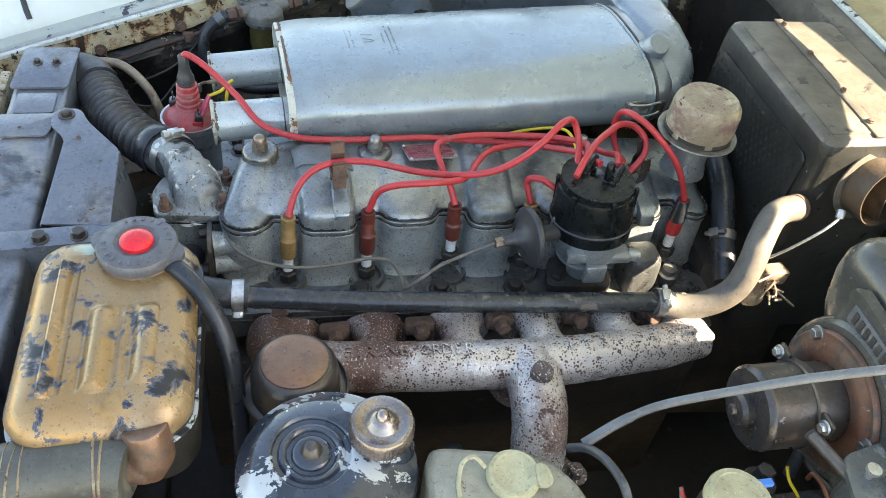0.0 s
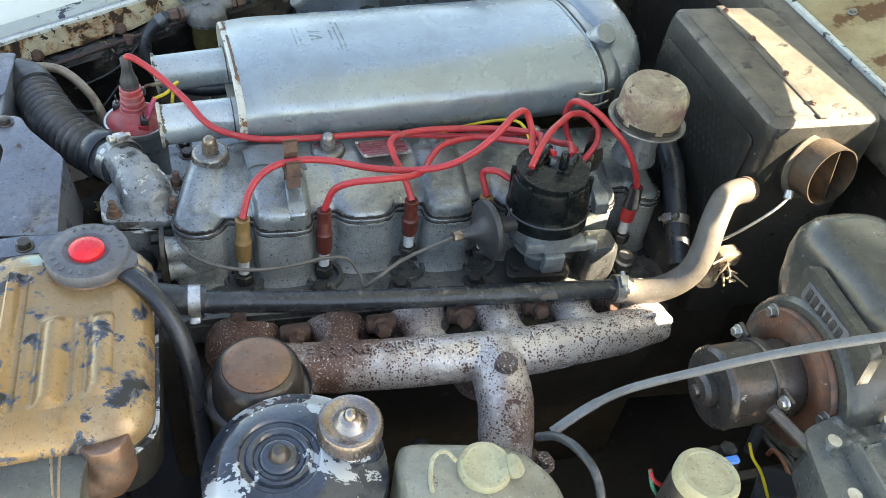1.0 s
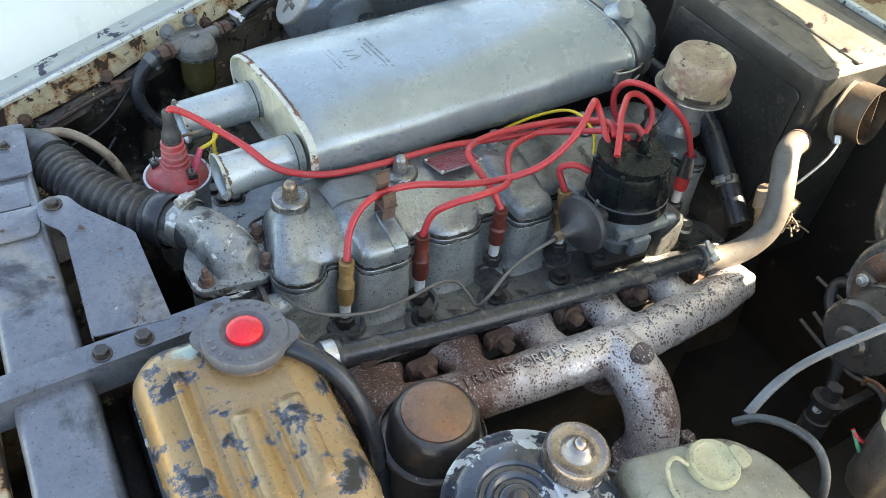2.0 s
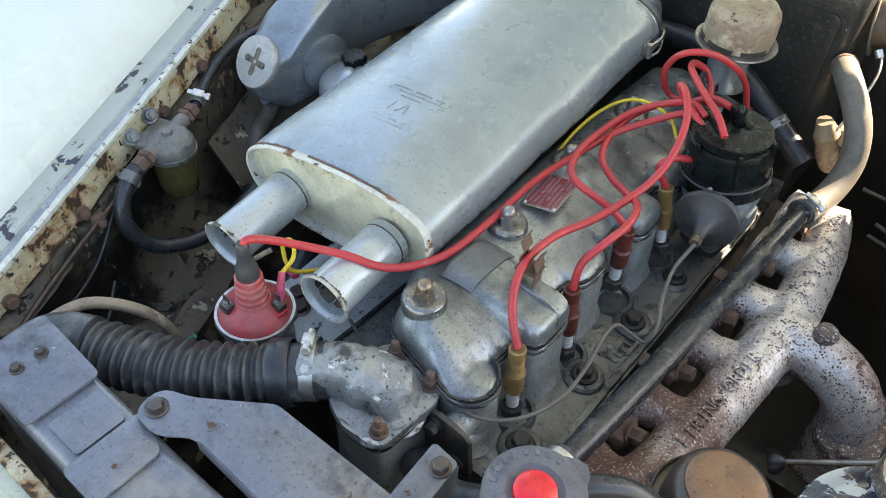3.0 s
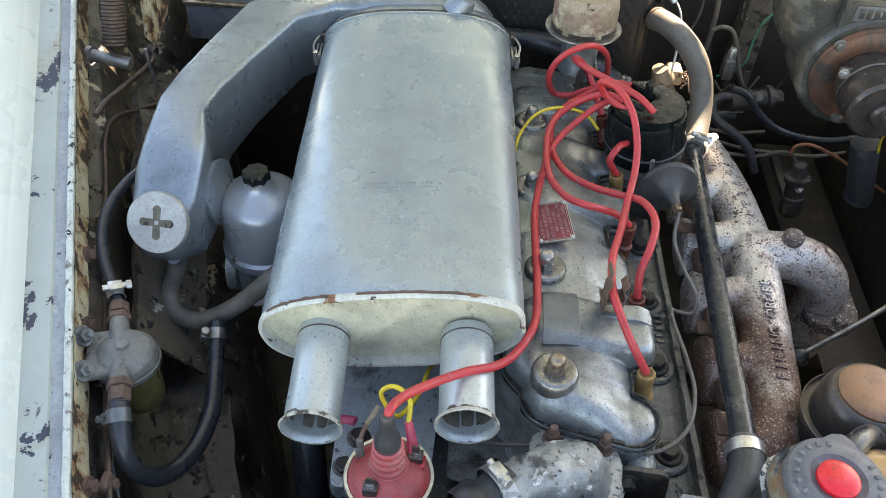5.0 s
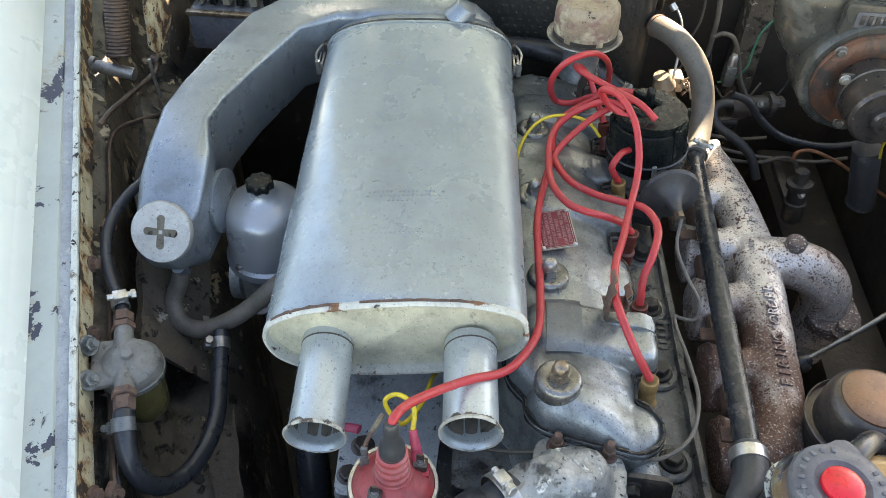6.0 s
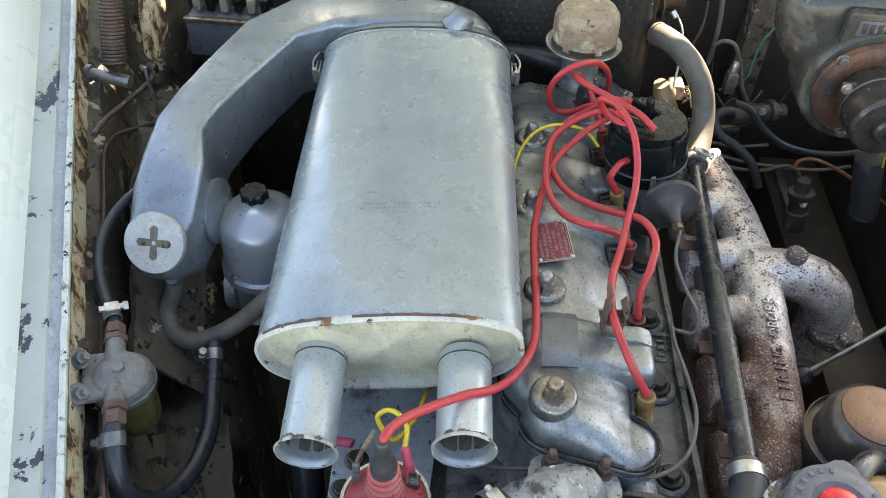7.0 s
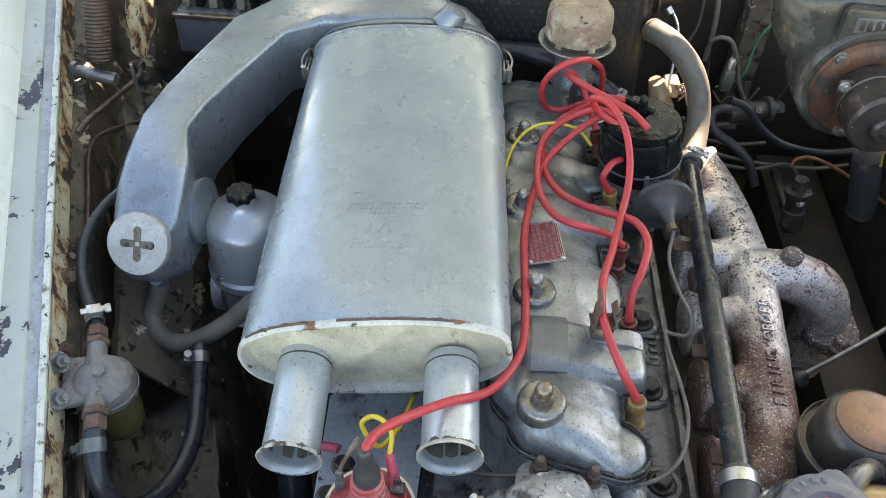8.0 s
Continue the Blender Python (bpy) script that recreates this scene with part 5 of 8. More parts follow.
# ---- ignition ----
coil = thing("ignition_coil", "upright ignition coil with a dusty red cap", "ignition coil", (-0.104, 0.876, 0.74))
cx, cy = -0.104, 0.876
bm = bmesh.new()
lathe(bm, [(0.030, 0.735), (0.033, 0.742), (0.033, 0.852), (0.0335, 0.858)], (cx, cy, 0), seg=44)
part("can", bm, GREYMETAL, coil)
bm = bmesh.new()
lathe(bm, [(0.0335, 0.856), (0.0375, 0.858), (0.0382, 0.861), (0.0372, 0.865), (0.0345, 0.865)], (cx, cy, 0), seg=44, cap1=False)
part("rim", bm, ZINC, coil, "bright crimped rim")
bm = bmesh.new()
lathe(bm, [(0.0350, 0.861), (0.0335, 0.866), (0.026, 0.873), (0.0185, 0.878), (0.0165, 0.882)], (cx, cy, 0), seg=44)
part("cap", bm, REDCAP, coil)
bm = bmesh.new()
prof = [(0.0165, 0.881)]
for i in range(4):
    z = 0.883 + 0.008 * i
    prof += [(0.0148 - 0.0007 * i, z), (0.0148 - 0.0007 * i, z + 0.004), (0.0126 - 0.0007 * i, z + 0.0055), (0.0126 - 0.0007 * i, z + 0.0072)]
prof += [(0.0108, 0.915)]
lathe(bm, prof, (cx, cy, 0), seg=36)
part("ribbed_boot", bm, REDCAP, coil, "red ribbed rubber boot")
bm = bmesh.new()
lathe(bm, [(0.0104, 0.908), (0.0108, 0.911), (0.0104, 0.922), (0.0092, 0.925), (0.0070, 0.932), (0.0062, 0.938), (0.0060, 0.951), (0.0046, 0.953)], (cx, cy, 0), seg=28)
part("lead_boot", bm, DUSTRUBBER, coil, "grey rubber boot")
for dx, dy in ((0.012, -0.021), (-0.020, 0.012)):
    bm = bmesh.new()
    box(bm, (cx + dx, cy + dy, 0.876), (0.010, 0.012, 0.010), 0.001)
    box(bm, (cx + dx, cy + dy, 0.884), (0.0012, 0.0065, 0.016))
    t = part("terminal", bm, GUNMETAL, coil)
    bm = bmesh.new()
    bolt(bm, (cx + dx, cy + dy, 0.880), UP, 0.003, 0.003, 1.3)
    part("screw", bm, STEEL, t)
bm = bmesh.new()
box(bm, (cx + 0.010, cy - 0.024, 0.870), (0.012, 0.010, 0.008), 0.001)
part("terminal_block", bm, REDLEAD, coil)

pc2 = thing("spade_connector", "pink insulated spade connector with a yellow wire", "connector", (-0.088, 0.850, 0.885))
bm = bmesh.new()
tube(bm, [(-0.089, 0.857, 0.880), (-0.083, 0.860, 0.892), (-0.077, 0.863, 0.904)], lambda f: 0.0050 - 0.0016 * f, 12, flat=0.7)
part("sleeve", bm, PINK, pc2)
bm = bmesh.new()
tube(bm, [(-0.077, 0.863, 0.903), (-0.063, 0.863, 0.910), (-0.055, 0.870, 0.915), (-0.050, 0.880, 0.913), (-0.051, 0.888, 0.907), (-0.054, 0.888, 0.901), (-0.058, 0.881, 0.889), (-0.056, 0.873, 0.880), (-0.031, 0.862, 0.870), (-0.008, 0.858, 0.860), (0.016, 0.855, 0.850), (0.03, 0.852, 0.840)], 0.0021, 8)
part("wire", bm, YELLOWWIRE, pc2)
lug = thing("bare_spade", "bare grey spade terminal on a frayed tan wire", "connector", (-0.092, 0.900, 0.875))
bm = bmesh.new()
box(bm, (-0.094, 0.901, 0.876), (0.0016, 0.0078, 0.016), 0.0004)
box(bm, (-0.0915, 0.901, 0.889), (0.0040, 0.0060, 0.011), 0.0012)
part("spade", bm, CLOUDY, lug)
bm = bmesh.new()
tube(bm, [(-0.0905, 0.901, 0.893), (-0.086, 0.899, 0.898), (-0.079, 0.896, 0.900)], 0.0018, 8)
part("frayed_core", bm, RUSTY, lug)
bm = bmesh.new()
tube(bm, [(-0.080, 0.8965, 0.900), (-0.072, 0.892, 0.904), (-0.066, 0.889, 0.906)], 0.0024, 8)
part("tan_sleeve", bm, TANWIRE, lug, "tan braided sleeve")
pc3 = thing("spare_connector", "loose pink insulated connector lying on the grey plate", "connector", (-0.05, 0.92, 0.81))
bm = bmesh.new()
tube(bm, [(-0.019, 0.921, 0.806), (-0.016, 0.930, 0.803), (-0.014, 0.941, 0.800)], 0.005, 12, flat=0.6)
part("sleeve", bm, PINK, pc3)


def ht_lead(pts, boot_to, boot_mat, label, second=None, ceramic=False):
    t = thing("ignition_lead", label, "ignition lead", pts[0], "ignition leads")
    bm = bmesh.new()
    tube(bm, pts, 0.0038, 14, smooth=6)
    part("cable", bm, REDLEAD, t)
    if boot_to:
        p0, p1 = vec(pts[0]), vec(boot_to)
        d = (p0 - p1)
        L = d.length
        bm = bmesh.new()
        lathe(bm, [(0.0082, 0), (0.0092, 0.003), (0.0092, L * 0.42), (0.0098, L * 0.45), (0.0076, L * 0.50), (0.0076, L * 0.95), (0.0068, L)], p1, d, 24)
        b = part("plug_boot", bm, boot_mat, t)
        bm = bmesh.new()
        lo = 0.40 if second else 0.76
        wide = 0.0100 if second else 0.0081
        lathe(bm, [(wide - 0.0002, L * lo), (wide, L * (lo + 0.01)), (0.0081, L * 0.985), (0.0062, L * 1.0)], p1, d, 24)
        part("sleeve", bm, second or boot_mat, b)
        pl = thing("spark_plug", "white ceramic spark plug in its well", "spark plug", p1, "spark plugs")
        bm = bmesh.new()
        lathe(bm, [(0.0062, -0.02), (0.0062, 0.004)], p1, d, 18)
        part("insulator", bm, CERAMIC, pl)
        bm = bmesh.new()
        hexagon(bm, p1 - d.normalized() * 0.034, d, 0.0110, 0.012)
        part("hex", bm, IRON, pl)
    return t


ht_lead([(-0.1035, 0.8757, 0.947), (-0.099, 0.8735, 0.955), (-0.080, 0.8645, 0.946), (-0.056, 0.842, 0.934), (-0.038, 0.818, 0.9268), (-0.022, 0.794, 0.917), (-0.002, 0.777, 0.913), (0.033, 0.762, 0.912), (0.084, 0.760, 0.910), (0.134, 0.762, 0.909), (0.183, 0.763, 0.908), (0.238, 0.757, 0.906), (0.294, 0.744, 0.910), (0.328, 0.719, 0.921), (0.348, 0.690, 0.936), (0.357, 0.660, 0.945)], None, None, "red lead from the coil to the distributor cap")
ht_lead([(0.009, 0.659, 0.885), (0.019, 0.675, 0.909), (0.037, 0.687, 0.925), (0.064, 0.694, 0.931), (0.103, 0.692, 0.931), (0.15, 0.680, 0.926), (0.195, 0.670, 0.927), (0.231, 0.662, 0.937), (0.259, 0.661, 0.953), (0.286, 0.668, 0.972), (0.310, 0.685, 0.984), (0.330, 0.700, 0.975), (0.338, 0.688, 0.952), (0.331, 0.664, 0.940)], (0.007, 0.655, 0.828), OCHRE, "red ignition lead with an ochre plug boot")
ht_lead([(0.097, 0.661, 0.887), (0.107, 0.662, 0.913), (0.125, 0.654, 0.929), (0.155, 0.648, 0.936), (0.19, 0.657, 0.930), (0.212, 0.680, 0.918), (0.227, 0.706, 0.914), (0.250, 0.731, 0.912), (0.292, 0.745, 0.909), (0.337, 0.744, 0.912), (0.365, 0.728, 0.918), (0.382, 0.704, 0.925), (0.385, 0.680, 0.940), (0.376, 0.656, 0.945)], (0.097, 0.656, 0.828), BROWN, "red ignition lead with a dark brown plug boot")
ht_lead([(0.196, 0.662, 0.890), (0.190, 0.676, 0.908), (0.182, 0.697, 0.922), (0.180, 0.718, 0.929), (0.196, 0.736, 0.926), (0.235, 0.750, 0.920), (0.285, 0.752, 0.917), (0.326, 0.746, 0.918), (0.348, 0.731, 0.924), (0.356, 0.710, 0.935), (0.350, 0.688, 0.948), (0.342, 0.668, 0.945)], (0.198, 0.663, 0.838), BROWN, "red ignition lead with a brown boot and white plug")
ht_lead([(0.289, 0.668, 0.882), (0.285, 0.676, 0.896), (0.283, 0.680, 0.906), (0.287, 0.677, 0.913), (0.297, 0.670, 0.916), (0.308, 0.662, 0.912), (0.318, 0.655, 0.908)], (0.290, 0.660, 0.828), OCHRE, "short red ignition lead with an ochre plug boot")
ht_lead([(0.390, 0.680, 0.890), (0.408, 0.688, 0.902), (0.430, 0.700, 0.922), (0.432, 0.712, 0.938), (0.418, 0.722, 0.950), (0.398, 0.718, 0.956), (0.378, 0.702, 0.958), (0.355, 0.680, 0.960), (0.334, 0.654, 0.958), (0.320, 0.636, 0.948)], (0.378, 0.668, 0.835), BROWN, "red ignition lead looped behind the distributor")
ht_lead([(0.485, 0.668, 0.878), (0.481, 0.670, 0.890), (0.470, 0.673, 0.914), (0.456, 0.680, 0.936), (0.438, 0.691, 0.954), (0.424, 0.703, 0.965), (0.411, 0.718, 0.969), (0.406, 0.733, 0.963), (0.406, 0.744, 0.950), (0.407, 0.750, 0.932), (0.411, 0.747, 0.912), (0.416, 0.738, 0.899), (0.414, 0.720, 0.900), (0.404, 0.698, 0.918), (0.384, 0.664, 0.940)], (0.484, 0.664, 0.826), REDLEAD, "red ignition lead with a black and red plug boot", RUBBER)


yw = thing("yellow_wire", "thin yellow wire looping beside the air cleaner", "wire", (0.28, 0.78, 0.88))
bm = bmesh.new()
tube(bm, [(0.200, 0.790, 0.870), (0.245, 0.787, 0.880), (0.287, 0.787, 0.893), (0.323, 0.780, 0.905), (0.345, 0.762, 0.918), (0.350, 0.736, 0.925), (0.348, 0.707, 0.920), (0.34, 0.690, 0.905)], 0.0019, 8)
part("wire", bm, YELLOWWIRE, yw)

# distributor
dist = thing("distributor", "distributor with a black ribbed cap and vacuum unit", "distributor", (0.348, 0.638, 0.80))
da = Vector((-0.04, 0.10, 1.0)).normalized()
dc = Vector((0.350, 0.632, 0.884))
bm = bmesh.new()
lathe(bm, [(0.0435, -0.008), (0.0475, -0.006), (0.0478, 0.008), (0.0462, 0.010), (0.0455, 0.018), (0.0442, 0.044), (0.0428, 0.049), (0.038, 0.0515), (0.015, 0.052)], dc, da, 56)
cap = part("cap", bm, BAKELITE, dist)
a, u, v = frame_of(da)
for i in range(6):
    k = math.pi / 3 * i + 0.1
    d = u * math.cos(k) + v * math.sin(k)
    bm = bmesh.new()
    rot = Matrix((d, a.cross(d), a)).transposed().to_4x4()
    box(bm, dc + d * 0.0438 + a * 0.034, (0.0045, 0.0060, 0.044), 0.0018, rot)
    part("rib", bm, BAKELITE, cap)
notch, half = Vector((0.61, 0.79, 0)), 0.0125
cross = Vector((-0.79, 0.61, 0))
gap = math.asin(half / 0.0415)
heading = math.atan2(notch.y, notch.x)
poly = [Vector((0.0415 * math.cos(k), 0.0415 * math.sin(k), 0)) for k in (heading + gap + (2 * math.pi - 2 * gap) * i / 40 for i in range(41))] + [notch * -0.004 - cross * half, notch * -0.004 + cross * half]
bm = bmesh.new()
prism(bm, [dc + a * 0.0505 + p for p in poly], a * 0.0095, 0.0016)
part("raised_top", bm, BAKELITE, cap, "raised top with a slot where the leads enter")
bm = bmesh.new()
for off in (0.0165, -0.0165):
    rot = Matrix((notch, cross, UP)).transposed().to_4x4()
    box(bm, dc + a * 0.060 + notch * 0.016 + cross * off, (0.040, 0.0085, 0.008), 0.003, rot)
part("lead_bracket", bm, BAKELITE, cap, "two bars beside the lead slot")
bm = bmesh.new()
lathe(bm, [(0.0058, 0), (0.0052, 0.012), (0.0046, 0.020), (0.0030, 0.022)], dc + a * 0.058 + Vector((0.012, 0.000, 0)), a, 8)
part("lead_guard", bm, BAKELITE, cap)
bm = bmesh.new()
lathe(bm, [(0.0479, 0.0085), (0.0484, 0.0095), (0.0470, 0.0108)], dc, da, 56, False, False)
part("seam_line", bm, DUSTGREY, cap, "pale worn line round the cap")
bm = bmesh.new()
lathe(bm, [(0.016, -0.10), (0.017, -0.06), (0.024, -0.050), (0.030, -0.036), (0.040, -0.030), (0.0425, -0.022), (0.0425, -0.005)], dc, da, 44)
box(bm, dc + Vector((0.018, -0.028, -0.028)), (0.055, 0.022, 0.010), 0.002)
box(bm, dc + Vector((-0.020, -0.036, -0.020)), (0.030, 0.012, 0.014), 0.002)
box(bm, dc + Vector((0.004, -0.040, -0.046)), (0.026, 0.010, 0.026), 0.003)
lathe(bm, [(0.030, -0.050), (0.0325, -0.049), (0.0325, -0.045), (0.030, -0.044)], dc, da, 40)
jitter(bm, 0.0006, 70)
body = part("body", bm, GREYMETAL, dist, "dull grey die-cast body")
bm = bmesh.new()
prism(bm, fillet_poly([dc + Vector(p) for p in ((-0.045, -0.030, -0.085), (0.035, -0.038, -0.085), (0.042, 0.01, -0.085), (-0.03, 0.02, -0.085))], 0.012), (0, 0, 0.010), 0.002)
bolt(bm, dc + Vector((-0.030, -0.018, -0.075)), UP, 0.007, 0.006)
bolt(bm, dc + Vector((0.022, -0.026, -0.075)), UP, 0.007, 0.006)
part("clamp_plate", bm, IRON, dist)
bm = bmesh.new()
lathe(bm, [(0.0075, 0), (0.0075, 0.012), (0.006, 0.014)], dc + Vector((0.044, -0.030, -0.028)), (1, -0.2, 0), 16)
part("adjuster", bm, GREYMETAL, dist)
for sgn in (-1, 1):
    bm = bmesh.new()
    d = Vector((sgn * 0.99, -0.1, 0))
    pts = [dc + d * 0.046 + a * z for z in (-0.03, -0.01, 0.004, 0.012)]
    tube(bm, [pts[0], pts[1] + d * 0.004, pts[2] + d * 0.002, pts[3] - d * 0.001], 0.003, 8, flat=0.4)
    part("spring_clip", bm, ZINC, dist)
vp = Vector((0.272, 0.612, 0.883))
va = Vector((1, 0.18, 0.0)).normalized()
bm = bmesh.new()
lathe(bm, [(0.0045, -0.034), (0.0060, -0.028), (0.0075, -0.020), (0.012, -0.012), (0.022, -0.006), (0.0325, -0.003), (0.0345, 0.0), (0.0340, 0.003), (0.030, 0.006), (0.020, 0.009), (0.012, 0.012), (0.009, 0.018), (0.009, 0.04)], vp, va, 48)
vac = part("vacuum_unit", bm, DUSTGREY, dist, "dusty flat vacuum capsule")
bm = bmesh.new()
hexagon(bm, vp - va * 0.042, va, 0.0058, 0.011)
part("union_nut", bm, BRASSNUT, vac, "small brass union")

vpipe = thing("vacuum_pipe", "thin grey vacuum pipe winding along the head", "pipe", (0.2, 0.62, 0.85))
bm = bmesh.new()
tube(bm, [(0.231, 0.604, 0.883), (0.205, 0.608, 0.866), (0.172, 0.600, 0.857), (0.145, 0.588, 0.847), (0.132, 0.590, 0.833), (0.130, 0.606, 0.835), (0.118, 0.617, 0.850), (0.095, 0.618, 0.855), (0.054, 0.611, 0.855), (0.011, 0.609, 0.857), (-0.031, 0.622, 0.860), (-0.055, 0.650, 0.860), (-0.062, 0.685, 0.868), (-0.058, 0.715, 0.866), (-0.056, 0.75, 0.855), (-0.05, 0.79, 0.84), (-0.02, 0.84, 0.80)], 0.0020, 8)
part("pipe", bm, GREYHOSE, vpipe)

# ---- breather ----
br = thing("breather_cap", "weathered tin oil filler breather with a slotted brim", "breather cap", (0.494, 0.709, 0.87))
bc, ba = Vector((0.494, 0.709, 0.948)), Vector((0.02, 0.0, 1)).normalized()
bm = bmesh.new()
lathe(bm, [(0.0385, 0.003), (0.0400, 0.004), (0.0405, 0.018), (0.0400, 0.036), (0.0385, 0.043), (0.034, 0.048), (0.0335, 0.0495), (0.012, 0.0505)], bc, ba, 56)
part("dome", bm, TIN, br)
bm = bmesh.new()
lathe(bm, [(0.036, 0.0005), (0.0465, 0.0), (0.0480, 0.0015), (0.0475, 0.0032), (0.0400, 0.0035), (0.0385, 0.0025)], bc, ba, 56)
part("brim", bm, STEEL, br, "rolled bright brim")
a, u, v = frame_of(ba)
# solid black strips on the dome paint the darkness of open vents
for i in range(6):
    k0, k1 = 2 * math.pi * i / 6, 2 * math.pi * (i + 0.78) / 6
    bm = bmesh.new()
    rings = []
    for j in range(9):
        k = k0 + (k1 - k0) * j / 8
        d = u * math.cos(k) + v * math.sin(k)
        rings.append([bc + d * r + a * h for r, h in ((0.0390, 0.0045), (0.0405, 0.0045), (0.0408, 0.0095), (0.0392, 0.0095))])
    loft(bm, rings)
    part("dark_slot_strip", bm, DEEPSHADE, br, "dark strip drawn for an open slot")
bm = bmesh.new()
lathe(bm, [(0.034, 0.0), (0.034, 0.012)], bc + a * 0.001, ba, 40)
part("gauze", bm, IRON, br)
bm = bmesh.new()
lathe(bm, [(0.028, -0.055), (0.026, -0.045), (0.0235, -0.040), (0.0235, 0.001)], bc, ba, 36)
part("neck", bm, CAST, br)

# ---- coolant pipe and hoses ----
cp = thing("coolant_pipe", "chipped black steel coolant pipe along the head", "pipe", (0.18, 0.562, 0.85))
bm = bmesh.new()
tube(bm, [(-0.060, 0.575, 0.859), (-0.02, 0.571, 0.854), (0.10, 0.565, 0.843), (0.25, 0.559, 0.834), (0.35, 0.555, 0.829), (0.415, 0.552, 0.827), (0.44, 0.550, 0.826)], lambda f: 0.0130 if f < 0.12 or f > 0.93 else 0.0116, 28)
part("pipe", bm, PIPEBLACK, cp)
for x in (-0.005, 0.12, 0.28):
    bm = bmesh.new()
    box(bm, (x, 0.575, 0.830 - 0.05 * x), (0.016, 0.020, 0.004), 0.001)
    part("bracket", bm, RUSTY, cp)
rh = thing("heater_hose", "faded grey heater hose bending up to the bulkhead", "hose", (0.5, 0.55, 0.86))
bm = bmesh.new()
tube(bm, [(0.418, 0.553, 0.828), (0.445, 0.545, 0.824), (0.477, 0.538, 0.836), (0.500, 0.537, 0.858), (0.512, 0.545, 0.886), (0.522, 0.560, 0.910), (0.540, 0.580, 0.925), (0.562, 0.593, 0.925), (0.585, 0.602, 0.919)], 0.0150, 28)
part("hose", bm, GREYHOSE, rh)
bm = bmesh.new()
lathe(bm, [(0.0150, -0.004), (0.0162, -0.003), (0.0162, 0.003), (0.0150, 0.004)], (0.5835, 0.6014, 0.9195), (0.9, 0.4, -0.2), 28, False, False)
part("end_band", bm, RUSTY, rh)
hose_clamp("hose_clamp", (0.424, 0.551, 0.827), (1, -0.1, -0.05), 0.0152, (-0.1, -0.3, 1), "bright worm-drive clamp on the grey heater hose", ZINC)
lh = thing("bypass_hose", "dusty black hose from the coolant pipe to the thermostat", "hose", (-0.08, 0.59, 0.86))
bm = bmesh.new()
tube(bm, [(-0.036, 0.5725, 0.856), (-0.060, 0.575, 0.859), (-0.085, 0.584, 0.858), (-0.108, 0.60, 0.850), (-0.115, 0.64, 0.83), (-0.10, 0.68, 0.81)], 0.0150, 24)
part("hose", bm, DUSTRUBBER, lh)
hose_clamp("hose_clamp", (-0.046, 0.5735, 0.857), (1, -0.05, -0.05), 0.0156, (0, -0.7, -0.7), "pale worm-drive clamp on the bypass hose", ZINC)
bh = thing("rear_hose", "black rubber hose behind the breather", "hose", (0.55, 0.7, 0.87))
bm = bmesh.new()
tube(bm, [(0.56, 0.860, 0.880), (0.565, 0.80, 0.884), (0.558, 0.750, 0.885), (0.553, 0.702, 0.872), (0.545, 0.664, 0.852), (0.537, 0.625, 0.83), (0.53, 0.59, 0.81)], 0.0145, 22)
part("hose", bm, RUBBER, bh)
hose_clamp("hose_clamp", (0.540, 0.640, 0.838), (0.25, 0.85, 0.5), 0.0148, (-0.8, -0.3, 0.3), "dull clamp on the rear hose", STEEL)
tap = thing("heater_tap", "frayed tan tap and linkage behind the heater hose", "heater tap", (0.555, 0.575, 0.83))
bm = bmesh.new()
lathe(bm, [(0.013, -0.03), (0.015, -0.01), (0.013, 0.01), (0.016, 0.02), (0.010, 0.04)], (0.552, 0.575, 0.830), (-0.2, 0.4, 1), 16)
box(bm, (0.566, 0.565, 0.848), (0.03, 0.02, 0.02), 0.003)
jitter(bm, 0.003, 60)
part("body", bm, TIN, tap)
for i in range(9):
    bm = bmesh.new()
    p = Vector((0.560 + random.uniform(-0.012, 0.012), 0.560 + random.uniform(-0.01, 0.01), 0.84 + random.uniform(-0.015, 0.015)))
    tube(bm, [p, p + Vector((random.uniform(-0.012, 0.012), -0.012, random.uniform(0.0, 0.016))), p + Vector((random.uniform(-0.02, 0.02), -0.02, random.uniform(-0.005, 0.02)))], 0.0013, 6, smooth=3)
    part("frayed_strand", bm, TIN, tap)
ln = thing("control_wire", "thin pale control wire running to the heater box", "wire", (0.56, 0.56, 0.9))
bm = bmesh.new()
tube(bm, [(0.545, 0.573, 0.862), (0.57, 0.568, 0.885), (0.60, 0.566, 0.915), (0.625, 0.575, 0.93)], 0.0018, 8)
lathe(bm, [(0.005, 0), (0.005, 0.01)], (0.622, 0.575, 0.925), (0.3, 0.5, 0.6), 12)
part("wire", bm, ZINC, ln)

# ---- exhaust manifold ----
man = thing("exhaust_manifold", "mottled white and rusty cast exhaust manifold", "exhaust manifold", (0.24, 0.5, 0.8))
bm = bmesh.new()
MAIN = [(-0.014, 0.576, 0.790), (-0.013, 0.547, 0.798), (0.006, 0.524, 0.803), (0.045, 0.514, 0.803), (0.12, 0.507, 0.802), (0.19, 0.502, 0.802), (0.25, 0.499, 0.802), (0.312, 0.500, 0.801), (0.38, 0.507, 0.798), (0.43, 0.515, 0.794), (0.474, 0.526, 0.790)]
tube(bm, MAIN, lambda f: 0.0270 - 0.0015 * max(0.0, (f - 0.55) / 0.45), 32, smooth=8)
tube(bm, [(0.257, 0.505, 0.802), (0.257, 0.475, 0.804), (0.255, 0.447, 0.804), (0.252, 0.424, 0.795), (0.250, 0.408, 0.774), (0.249, 0.402, 0.745), (0.249, 0.402, 0.66)], lambda f: 0.0300 - 0.002 * f, 32)
